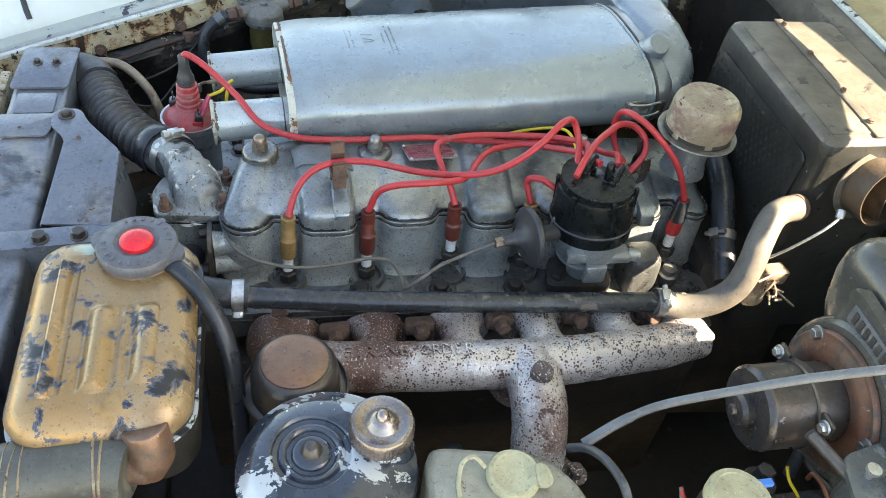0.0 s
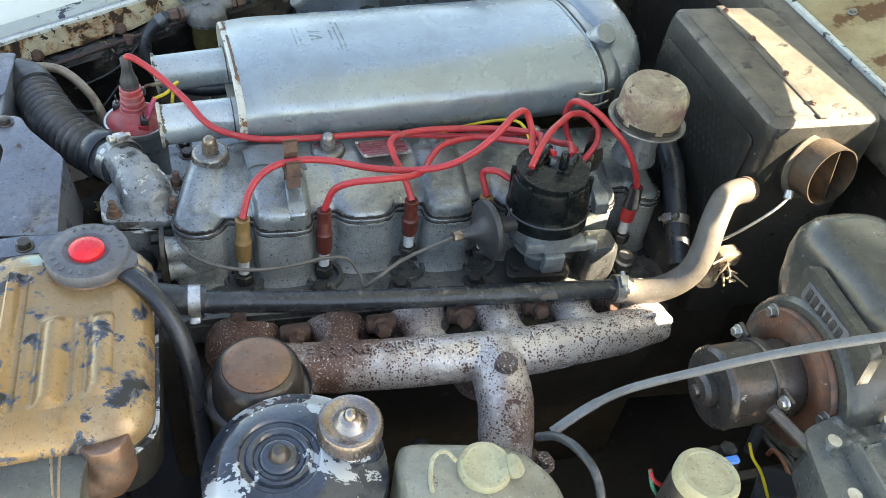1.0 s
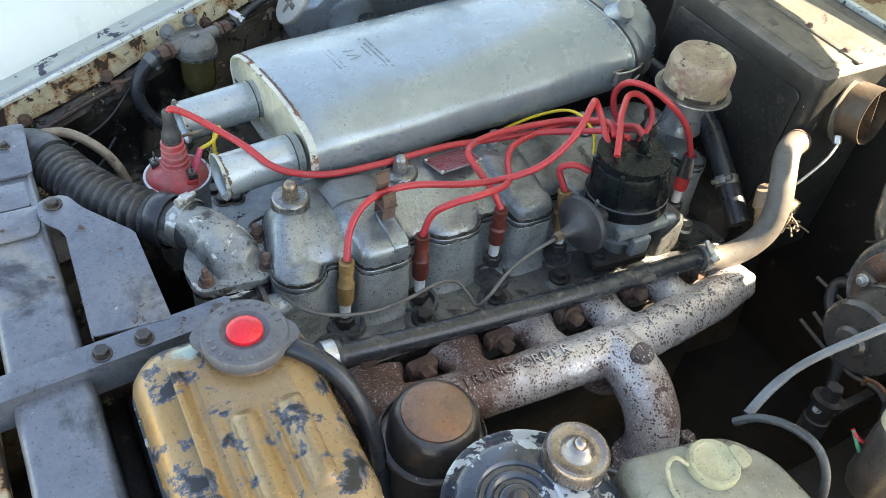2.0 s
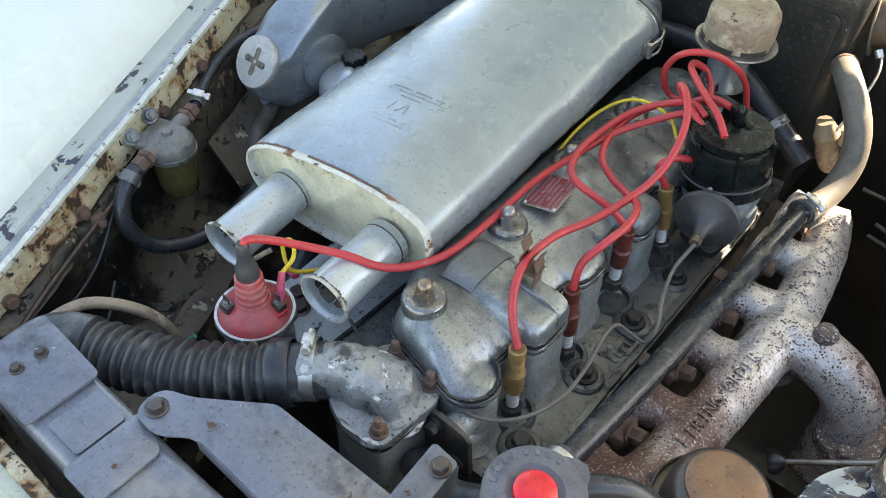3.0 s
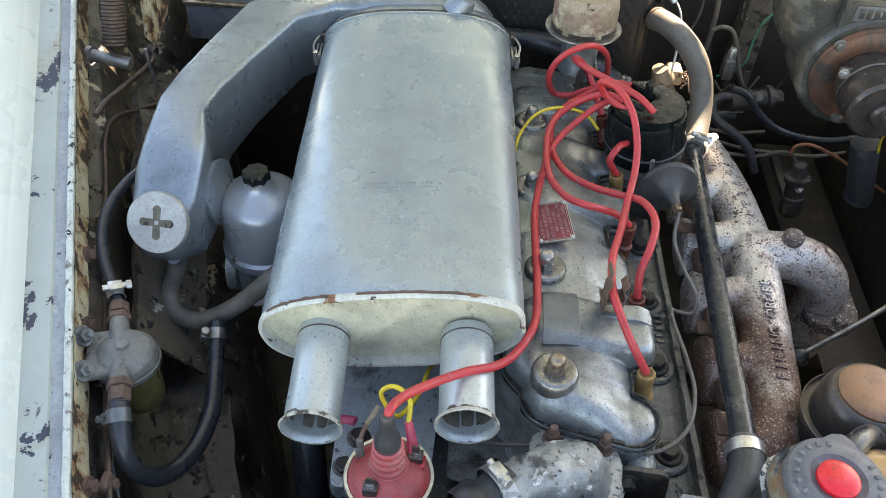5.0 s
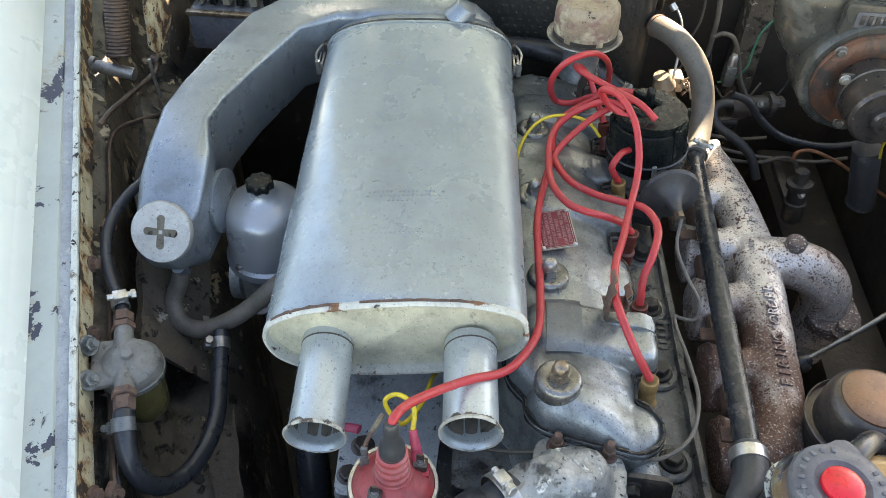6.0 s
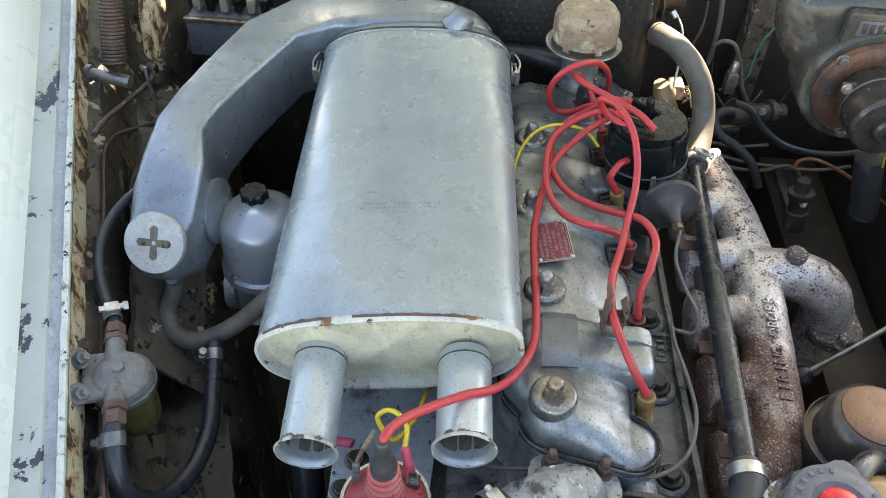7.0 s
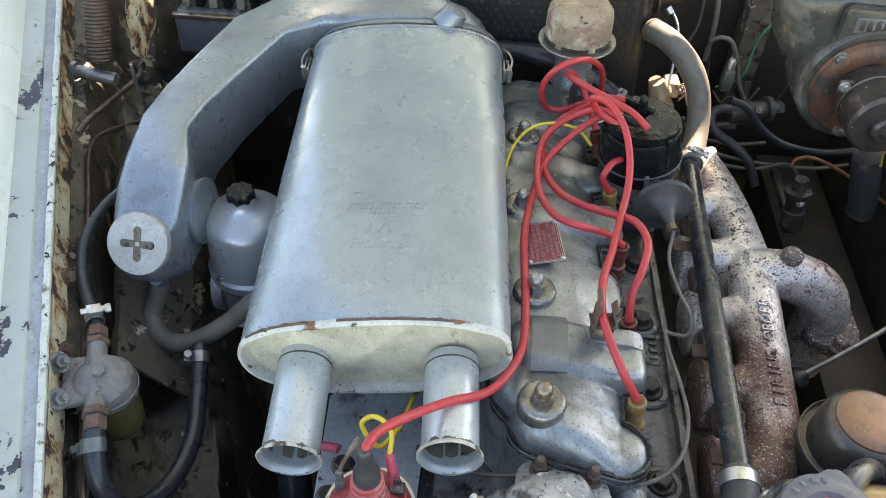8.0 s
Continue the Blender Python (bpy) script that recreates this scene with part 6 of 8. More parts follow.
lathe(bm, [(0.036, -0.03), (0.033, 0.0), (0.020, 0.024)], (0.252, 0.500, 0.793), (0, 0, 1), 28)
for x in (0.004, 0.096, 0.190, 0.281, 0.372, 0.452):
    rings = []
    for f in (0.0, 0.25, 0.5, 0.75, 1.0):
        yy, hx, hz, zz = 0.510 + 0.064 * f, 0.034 - 0.012 * math.sin(math.pi * f), 0.021 - 0.002 * f, 0.802 - 0.004 * f
        rings.append([Vector((x + hx * math.cos(k), yy, zz + hz * math.sin(k))) for k in (2 * math.pi * j / 28 for j in range(28))])
    loft(bm, rings)
    prism(bm, fillet_poly([(x - 0.043, 0.577, 0.780), (x - 0.027, 0.577, 0.805), (x, 0.577, 0.8120), (x + 0.027, 0.577, 0.805), (x + 0.043, 0.577, 0.780), (x + 0.024, 0.577, 0.756), (x - 0.024, 0.577, 0.756)], 0.012), (0, -0.017, 0), 0.003)
bm = cast(bm, 0.0024, 5)
jitter(bm, 0.0010, 40)
jitter(bm, 0.0004, 160)
trunk = part("log", bm, MANIFOLD, man, "long cast log with runners and outlet bend", sharp=70)
for x in (0.052, 0.146, 0.238, 0.330, 0.420):
    bm = bmesh.new()
    box(bm, (x, 0.560, 0.803), (0.034, 0.016, 0.020), 0.005)
    jitter(bm, 0.0012, 60)
    bolt(bm, (x, 0.553, 0.807), (0, -1, 0.25), 0.0085, 0.012, 1.4, spin=x * 9)
    part("bridge_clamp", bm, RUSTY, man, "rusty bridge and nut")
bm = bmesh.new()
lathe(bm, [(0.012, -0.012), (0.0115, 0.008), (0.009, 0.011)], (0.256, 0.461, 0.833), (0, -0.15, 1), 20)
jitter(bm, 0.0006, 80)
part("boss", bm, MANIDARK, man, "rust-brown boss")
bm = bmesh.new()
prism(bm, fillet_poly([(0.198, 0.390, 0.735), (0.212, 0.424, 0.735), (0.280, 0.424, 0.735), (0.298, 0.390, 0.735), (0.280, 0.362, 0.735), (0.212, 0.362, 0.735)], 0.015), (0, 0, 0.014), 0.003)
bolt(bm, (0.290, 0.390, 0.749), UP, 0.009, 0.010, 1.5)
bolt(bm, (0.206, 0.390, 0.749), UP, 0.009, 0.010, 1.5)
part("outlet_flange", bm, MANIDARK, man)
for i, ch in enumerate("FIRING ORDER"):
    if ch != " ":
        x = 0.061 + 0.0116 * i
        lettering(ch, 0.0170, (x, 0.5095 - 0.05 * (x - 0.061), 0.8298), (1, -0.05, 0), (0, 0.97, 0.12), 0.0016, "raised_letter", MANIFOLD, man)
for i, ch in enumerate("153624"):
    x = 0.300 + 0.020 * i
    lettering(ch, 0.0170, (x, 0.497 + 0.10 * (x - 0.30), 0.8285 - 0.055 * (x - 0.30)), (1, 0.10, 0), (0, 0.97, 0.12), 0.0016, "raised_number", MANIFOLD, man)

# ---- thermostat, top hose, radiator ----
th = thing("thermostat_housing", "corroded pale alloy thermostat housing", "thermostat housing", (-0.09, 0.72, 0.80))


bm = bmesh.new()
tube(bm, [(-0.088, 0.722, 0.850), (-0.089, 0.724, 0.862), (-0.092, 0.731, 0.872), (-0.099, 0.745, 0.878), (-0.108, 0.762, 0.879), (-0.120, 0.783, 0.877)], lambda f: 0.0390 - 0.0155 * min(1.0, f * 1.5) ** 0.8, 36)
jitter(bm, 0.0062, 34)
jitter(bm, 0.0026, 110)
part("elbow", bm, CORROD, th, "rough elbow crusted with white corrosion")
bm = bmesh.new()
poly = fillet_poly([(-0.136, 0.688, 0.858), (-0.062, 0.682, 0.858), (-0.042, 0.715, 0.858), (-0.050, 0.760, 0.858), (-0.124, 0.764, 0.858), (-0.140, 0.730, 0.858)], 0.014)
prism(bm, poly, (0, 0, 0.010), 0.003)
jitter(bm, 0.0012, 60)
part("flange", bm, CORROD, th, "crusted bolted flange")
bm = bmesh.new()
prism(bm, [vec(p) + Vector((0, 0, -0.0025)) for p in poly], (0, 0, 0.0025))
part("gasket", bm, GASKET, th)
bm = bmesh.new()
prism(bm, fillet_poly([(-0.133, 0.692, 0.74), (-0.064, 0.686, 0.74), (-0.046, 0.716, 0.74), (-0.052, 0.756, 0.74), (-0.122, 0.760, 0.74), (-0.136, 0.730, 0.74)], 0.014), (0, 0, 0.1155), 0.003)
jitter(bm, 0.0012, 40)
part("body", bm, CASTLOW, th)
for p in ((-0.124, 0.700, 0.868), (-0.058, 0.742, 0.868), (-0.062, 0.698, 0.868)):
    bm = bmesh.new()
    bolt(bm, p, UP, 0.0062, 0.008, 1.35)
    lathe(bm, [(0.0038, 0.008), (0.0038, 0.018), (0.003, 0.019)], p, UP, 12)
    part("bolt", bm, RUSTY, th)
for z in (0.846, 0.817):
    bm = bmesh.new()
    lathe(bm, [(0.0150, 0.0), (0.0135, 0.006), (0.0130, 0.018), (0.0150, 0.030)], (-0.0735, 0.662, z), (1, 0.05, 0), 24)
    jitter(bm, 0.0008, 60)
    part("pipe_stub", bm, CASTLOW, th)
bm = bmesh.new()
prism(bm, fillet_poly([(-0.074, 0.636, 0.80), (-0.074, 0.642, 0.862), (-0.074, 0.684, 0.866), (-0.074, 0.690, 0.80)], 0.010), (-0.005, 0, 0), 0.0015)
plate_ob = part("blanking_plate", bm, IRON, th, "dark oval plate on two studs")
for y, z in ((0.676, 0.850), (0.652, 0.816)):
    bm = bmesh.new()
    bolt(bm, (-0.079, y, z), (-1, 0, 0), 0.0065, 0.008, 1.3)
    part("nut", bm, IRON, plate_ob)

top = thing("top_hose", "dusty corrugated black radiator top hose", "hose", (-0.19, 0.87, 0.86))
HOSE = [(-0.300, 0.992, 0.828), (-0.270, 0.992, 0.845), (-0.243, 0.982, 0.853), (-0.225, 0.954, 0.855), (-0.209, 0.915, 0.857), (-0.191, 0.876, 0.860), (-0.166, 0.836, 0.865), (-0.139, 0.802, 0.870), (-0.111, 0.772, 0.874)]
bm = bmesh.new()


def hose_r(f):
    mid = max(0.0, min(1.0, (f - 0.37) / 0.04)) * max(0.0, min(1.0, (0.86 - f) / 0.04))
    return 0.0256 - 0.0032 * mid + mid * 0.0064 * (0.5 + 0.5 * math.cos(f * 2 * math.pi * 31)) ** 1.6


tube(bm, HOSE, hose_r, 36, smooth=40)
part("ribbed_hose", bm, DUSTRUBBER, top)
bm = bmesh.new()
tube(bm, HOSE[:4], lambda f: 0.0312 if f < 0.55 else 0.0312 - 0.003 * (f - 0.55), 32, smooth=8)
part("cuff", bm, DUSTRUBBER, top, "thick grey moulded cuff")
bm = bmesh.new()
lathe(bm, [(0.0285, -0.010), (0.0300, -0.008), (0.0300, 0.008), (0.0285, 0.010)], (-0.1365, 0.8005, 0.8705), (0.64, -0.76, 0.12), 32, False, False)
part("end_cuff", bm, RUBBER, top, "smooth black end")
hose_clamp("hose_clamp", (-0.119, 0.783, 0.8745), (0.6, -0.8, 0.05), 0.0272, (0.2, 0.1, 1), "bright worm-drive clamp on the top hose", ZINC)

rad = thing("radiator", "dusty blue-grey radiator top tank with a bolted strap", "radiator", (-0.28, 0.65, 0.85))
bm = bmesh.new()
rings = []
for y in [0.25 + 0.02 * i for i in range(38)]:
    rings.append([Vector((-0.279 + a, y, 0.872 + b)) for a, b in rounded(0.032, 0.030, 0.010, 5)])
loft(bm, rings)
jitter(bm, 0.0012, 16)
part("top_tank", bm, RADGREY, rad)
bm = bmesh.new()
prism(bm, fillet_poly([(-0.312, 0.895, 0.9035), (-0.246, 0.895, 0.9035), (-0.242, 0.985, 0.9035), (-0.308, 0.985, 0.9035)], 0.006), (0, 0, 0.003), 0.001)
part("end_strap", bm, RADGREY, rad)
for x, y in ((-0.288, 0.948), (-0.266, 0.948)):
    bm = bmesh.new()
    bolt(bm, (x, y, 0.9065), UP, 0.0042, 0.004, 1.4)
    part("bolt", bm, GUNMETAL, rad)
bm = bmesh.new()
prism(bm, fillet_poly([(-0.300, 0.845, 0.9035), (-0.256, 0.845, 0.9035), (-0.256, 0.885, 0.9035), (-0.300, 0.885, 0.9035)], 0.004), (0, 0, 0.0016), 0.0005)
part("maker_plate", bm, RADGREY, rad, "worn blank maker's plate")
bm = bmesh.new()
box(bm, (-0.283, 0.62, 0.55), (0.055, 0.72, 0.60), 0.004)
part("core", bm, DEEPSHADE, rad)
bm = bmesh.new()
prism(bm, fillet_poly([(-0.256, 0.800, 0.9035), (-0.246, 0.842, 0.9035), (-0.315, 0.842, 0.9035), (-0.315, 0.800, 0.9035)], 0.006), (0, 0, 0.0025), 0.0008)
part("strap", bm, RADGREY, rad)

rad.location.z -= 0.010

sh = thing("fan_shroud_plate", "flat blue-grey sheet metal fan guard plate", "fan guard", (-0.2, 0.72, 0.9))
bm = bmesh.new()
poly = [(-0.236, 0.640, 0.908), (-0.169, 0.634, 0.908), (-0.172, 0.757, 0.908), (-0.212, 0.812, 0.908), (-0.222, 0.838, 0.908), (-0.250, 0.836, 0.908), (-0.252, 0.806, 0.908), (-0.232, 0.780, 0.908)]
prism(bm, fillet_poly(poly, [0.004, 0.004, 0.006, 0.01, 0.012, 0.012, 0.01, 0.01], 4), (0, 0, 0.002), 0.0006)
part("plate", bm, RADGREY, sh)
bm = bmesh.new()
prism(bm, [(-0.1715, 0.757, 0.908), (-0.1690, 0.634, 0.908), (-0.160, 0.634, 0.84), (-0.163, 0.75, 0.84)], (-0.0016, 0, 0))
prism(bm, [(-0.2355, 0.640, 0.908), (-0.2315, 0.780, 0.908), (-0.2315, 0.780, 0.894), (-0.2355, 0.640, 0.894)], (-0.0016, 0, 0))
part("skirt", bm, RADGREY, sh)
bm = bmesh.new()
bolt(bm, (-0.236, 0.824, 0.910), UP, 0.0064, 0.005, 1.5)
part("bolt", bm, GUNMETAL, sh)

sh.location += Vector((-0.001, 0.006, -0.0085))

brk = thing("cross_bracket", "dark angle-iron bracket bolted across the radiator", "bracket", (-0.2, 0.63, 0.9))
bm = bmesh.new()
prism(bm, fillet_poly([(-0.345, 0.605, 0.905), (-0.118, 0.622, 0.905), (-0.116, 0.648, 0.905), (-0.345, 0.632, 0.905)], 0.003), (0, 0, 0.004), 0.0012)
prism(bm, [(-0.345, 0.605, 0.905), (-0.118, 0.622, 0.905), (-0.118, 0.622, 0.872), (-0.345, 0.605, 0.872)], (0, 0.004, 0))
part("angle", bm, RADGREY, brk)
for x, y in ((-0.234, 0.624), (-0.198, 0.627), (-0.130, 0.630)):
    bm = bmesh.new()
    bolt(bm, (x, y, 0.909), UP, 0.0068, 0.006, 1.3)
    part("bolt", bm, GUNMETAL, brk)

brk.location.z -= 0.008

# ---- header tank ----
tank = thing("header_tank", "brass-coloured header tank with flaking black paint", "header tank", (-0.147, 0.47, 0.87))
bm = bmesh.new()
tx0, tx1, ty0, ty1 = -0.2205, -0.0775, 0.371, 0.585
NX, NY = 56, 84
grooves = ((-0.193, 0.401, 0.548, 0.0062), (-0.152, 0.404, 0.488, 0.0060), (-0.1145, 0.409, 0.488, 0.0060))


def tank_z(x, y):
    z = 0.946
    for gx, g0, g1, dep in grooves:
        d = abs(x - gx)
        along = min(1.0, max(0.0, min(y - g0, g1 - y) / 0.008 + 0.5))
        z += dep * max(0.0, 1 - (d / 0.0105) ** 2) ** 1.3 * along - 0.0022 * max(0.0, 1 - (abs(d - 0.0135) / 0.004) ** 2) * along
    return z


rings = []
for r, dz in ((0.0, -0.090), (0.0, -0.045), (0.0, -0.030), (-0.001, -0.022), (0.004, -0.012), (0.011, -0.005), (0.020, -0.0015), (0.030, 0.0)):
    rings.append([Vector(((tx0 + tx1) / 2 + a, (ty0 + ty1) / 2 + b, 0.946 + dz)) for a, b in rounded((tx1 - tx0) / 2 - r, (ty1 - ty0) / 2 - r, max(0.034 - r, 0.008), 8)])
loft(bm, rings, True, False)
edge = [ed for ed in bm.edges if len(ed.link_faces) == 1]
low = bm.copy()
bmesh.ops.delete(bm, geom=[f for f in bm.faces if f.calc_center_median().z < 0.912], context="FACES")
part("shell", bm, BRASS, tank)
bmesh.ops.delete(low, geom=[f for f in low.faces if f.calc_center_median().z >= 0.912], context="FACES")
part("base", low, TANKBLACK, tank, "black painted lower half")
bm = bmesh.new()
grid = {}
for i in range(NX + 1):
    for j in range(NY + 1):
        x = tx0 + 0.028 + (tx1 - tx0 - 0.056) * i / NX
        y = ty0 + 0.028 + (ty1 - ty0 - 0.056) * j / NY
        edge_d = min(i, NX - i, j, NY - j)
        grid[i, j] = bm.verts.new((x, y, tank_z(x, y) - (0.0012 if edge_d == 0 else 0)))
for i in range(NX):
    for j in range(NY):
        bm.faces.new((grid[i, j], grid[i + 1, j], grid[i + 1, j + 1], grid[i, j + 1]))
part("ribbed_top", bm, BRASS, tank, "top face with three pressed ribs")
bm = bmesh.new()
rings = [[Vector(((tx0 + tx1) / 2 + a, (ty0 + ty1) / 2 + b, 0.912 + dz)) for a, b in rounded((tx1 - tx0) / 2 + r, (ty1 - ty0) / 2 + r, 0.034, 8)] for r, dz in ((0.0, 0.0), (0.0025, 0.0), (0.003, -0.002), (0.0, -0.004))]
loft(bm, rings, False, False)
part("seam", bm, BLUEBLACK, tank, "black soldered seam")
kc = Vector((-0.128, 0.553, 0.946))
bm = bmesh.new()
lathe(bm, [(0.036, -0.004), (0.033, 0.003), (0.026, 0.006), (0.024, 0.010)], kc, UP, 44)
part("neck", bm, COPPERTOP, tank, "darkened filler neck")
fc = thing("filler_cap", "grey pressure cap with a round red button", "filler cap", kc)
bm = bmesh.new()
lathe(bm, [(0.0345, 0.003), (0.0355, 0.006), (0.0355, 0.0125), (0.0340, 0.0148), (0.030, 0.0150), (0.0285, 0.0162), (0.0200, 0.0165), (0.0185, 0.0150), (0.0160, 0.0140)], kc, UP, 56)
for k in (-0.35, math.pi - 0.35):
    d = Vector((math.cos(k), math.sin(k), 0))
    s = Vector((-d.y, d.x, 0))
    prism(bm, fillet_poly([kc + d * 0.028 - s * 0.018 + UP * 0.006, kc + d * 0.0435 - s * 0.005 + UP * 0.005, kc + d * 0.0435 + s * 0.005 + UP * 0.005, kc + d * 0.028 + s * 0.018 + UP * 0.006], 0.006), UP * 0.006, 0.0015)
part("disc", bm, FILLERGREY, fc)
bm = bmesh.new()
lathe(bm, [(0.0152, 0.013), (0.0146, 0.0175), (0.0118, 0.0200), (0.006, 0.0212), (0.001, 0.0214)], kc, UP, 40)
part("button", bm, REDBUTTON, fc, "glossy red button")
for i in range(22):
    k = 2 * math.pi * i / 22
    if i % 11 < 8:
        bm = bmesh.new()
        d = Vector((math.cos(k), math.sin(k), 0))
        rot = Matrix((d, UP.cross(d), UP)).transposed().to_4x4()
        box(bm, kc + d * 0.0285 + UP * 0.0166, (0.0045, 0.0030, 0.0010), 0.0003, rot)
        part("worn_letter_bar", bm, FILLERGREY, fc)
oh = thing("overflow_hose", "black rubber overflow hose from the header tank", "hose", (-0.06, 0.49, 0.9))
bm = bmesh.new()
tube(bm, [(-0.104, 0.540, 0.945), (-0.090, 0.527, 0.946), (-0.072, 0.508, 0.936), (-0.058, 0.488, 0.912), (-0.050, 0.470, 0.878), (-0.048, 0.455, 0.83), (-0.048, 0.44, 0.75), (-0.048, 0.43, 0.60), (-0.048, 0.42, 0.39)], 0.0086, 18)
part("hose", bm, RUBBER, oh)
bm = bmesh.new()
lathe(bm, [(0.0060, -0.012), (0.0072, -0.010), (0.0072, 0.006)], (-0.104, 0.540, 0.945), (0.7, -0.7, 0.05), 16)
part("copper_stub", bm, COPPERTOP, oh, "copper end of the neck pipe")
bm = bmesh.new()
tube(bm, [(-0.113, 0.372, 0.926), (-0.111, 0.366, 0.908), (-0.111, 0.360, 0.888), (-0.112, 0.357, 0.872)], lambda f: 0.0185 if f < 0.55 else 0.0185 - 0.024 * (f - 0.55), 24)
tube(bm, [(-0.112, 0.362, 0.890), (-0.135, 0.366, 0.886)], 0.0195, 24, smooth=2)
bm = cast(bm, 0.0018, 4)
jitter(bm, 0.0008, 60)
stub = part("outlet_stub", bm, COPPERTOP, tank, "bare copper outlet stub")
stub.location += Vector((0.0, 0.006, 0.004))
lo = thing("lower_hose", "dusty grey lower hose with wire clips", "hose", (-0.2, 0.36, 0.87))
bm = bmesh.new()
tube(bm, [(-0.126, 0.366, 0.884), (-0.150, 0.371, 0.884), (-0.19, 0.370, 0.882), (-0.25, 0.366, 0.874), (-0.33, 0.36, 0.862)], 0.0290, 30)
part("hose", bm, LOWHOSE, lo)
for c, ang in ((Vector((-0.148, 0.3705, 0.884)), 0.0), (Vector((-0.154, 0.3710, 0.884)), 0.1), (Vector((-0.206, 0.3695, 0.880)), 0.0), (Vector((-0.213, 0.369, 0.879)), -0.1), (Vector((-0.220, 0.3685, 0.878)), 0.0)):
    bm = bmesh.new()
    lathe(bm, [(0.0288, -0.0014), (0.0308, 0.0), (0.0288, 0.0014)], c, (1, ang, -0.12), 32, False, False)
    part("wire_clip", bm, TIN, lo)

lo.location += Vector((0.0, -0.004, 0.012))

# ---- reservoirs ----
rs = thing("round_reservoir", "round reservoir with flaking black paint and a knurled cap", "reservoir", (0.024, 0.335, 0.84))
rc = Vector((0.0285, 0.341, 0.0))
CAN = [(0.064, 0.80), (0.068, 0.83), (0.069, 0.890), (0.0735, 0.893), (0.0748, 0.897), (0.0735, 0.901), (0.067, 0.904), (0.060, 0.911), (0.050, 0.916), (0.034, 0.9190), (0.0325, 0.9182), (0.0310, 0.9155), (0.0275, 0.9150), (0.0255, 0.9180), (0.0235, 0.9186), (0.0215, 0.9178), (0.0195, 0.9150), (0.0165, 0.9148), (0.0150, 0.9175), (0.0128, 0.9185), (0.006, 0.919)]
hub = Vector((0.0155, 0.347, 0.0))
bm = bmesh.new()
loft(bm, [[rc.lerp(hub, min(1.0, max(0.0, (0.075 - r) / 0.041))) + Vector((r * math.cos(a), r * math.sin(a), h)) for a in (2 * math.pi * i / 72 for i in range(72))] for r, h in CAN])
part("can", bm, BLUEBLACK, rs)
bm = bmesh.new()
lathe(bm, [(0.0095, 0.917), (0.0088, 0.920), (0.0075, 0.9215), (0.0060, 0.926), (0.004, 0.9275)], hub, UP, 20)
part("centre_nut", bm, GUNMETAL, rs)
k = Vector((0.073, 0.357, 0.0))
bm = bmesh.new()
lathe(bm, [(0.030, 0.900), (0.027, 0.912), (0.024, 0.918)], k, UP, 36)
part("filler_neck", bm, BLUEBLACK, rs)
bm = bmesh.new()
seg = 96
rings = []
for r, h in ((0.0245, 0.918), (0.0262, 0.920), (0.0262, 0.934), (0.0250, 0.9365), (0.0225, 0.9372), (0.0185, 0.9355), (0.0140, 0.9355), (0.0105, 0.9400), (0.0085, 0.9425), (0.0060, 0.9440), (0.0052, 0.9470), (0.0030, 0.9495), (0.0005, 0.950)):
    rings.append([k + Vector(((r + (0.0008 * (i % 2) if 0.919 < h < 0.935 else 0)) * math.cos(2 * math.pi * i / seg), (r + (0.0008 * (i % 2) if 0.919 < h < 0.935 else 0)) * math.sin(2 * math.pi * i / seg), h)) for i in range(seg)])
loft(bm, rings)
part("knurled_cap", bm, CAPBROWN, rs, "dull plated cap with brown tarnish and a pip")

cu = thing("oil_filter_cup", "dark metal cup with a rusted copper top", "filter", (0.004, 0.457, 0.85))
c0 = Vector((0.007, 0.4605, -0.006))
bm = bmesh.new()
lathe(bm, [(0.0455, 0.848), (0.0500, 0.850), (0.0505, 0.856), (0.0490, 0.857), (0.0480, 0.852), (0.0425, 0.853), (0.0418, 0.860), (0.0415, 0.874), (0.0400, 0.883), (0.0370, 0.8895), (0.0335, 0.8925), (0.0310, 0.8935)], c0, UP, 56)
part("cup", bm, GUNMETAL, cu)
bm = bmesh.new()
lathe(bm, [(0.0315, 0.8930), (0.0310, 0.8952), (0.0275, 0.8972), (0.020, 0.8984), (0.010, 0.8990), (0.001, 0.8991)], c0, UP, 48)
part("top", bm, COPPERTOP, cu)
bm = bmesh.new()
lathe(bm, [(0.044, 0.70), (0.045, 0.850)], c0, UP, 40)
part("canister", bm, IRON, cu)

wb = thing("washer_bottle", "grimy translucent washer bottle with a pale cap", "bottle", (0.175, 0.27, 0.85))
bm = bmesh.new()
wp = [(0.108, 0.345), (0.205, 0.327), (0.232, 0.288), (0.238, 0.15), (0.115, 0.15), (0.104, 0.30)]
rings = []
for s, h in ((0.96, 0.76), (1.0, 0.775), (1.0, 0.900), (0.985, 0.912), (0.94, 0.919), (0.86, 0.922), (0.5, 0.924), (0.05, 0.924)):
    ctr = Vector((0.172, 0.248, 0))
    rings.append([ctr + (Vector((x, y, 0)) - ctr) * s + UP * h for x, y, _ in [tuple(p) for p in fillet_poly([(x, y, 0) for x, y in wp], 0.016, 5)]])
loft(bm, rings)
jitter(bm, 0.001, 25)
part("tank", bm, BOTTLE, wb)
bm = bmesh.new()
wc = Vector((0.172, 0.303, 0.0))
lathe(bm, [(0.0210, 0.920), (0.0220, 0.922), (0.0220, 0.928), (0.0205, 0.9305), (0.0175, 0.9308), (0.0155, 0.9295), (0.002, 0.9292)], wc, UP, 44)
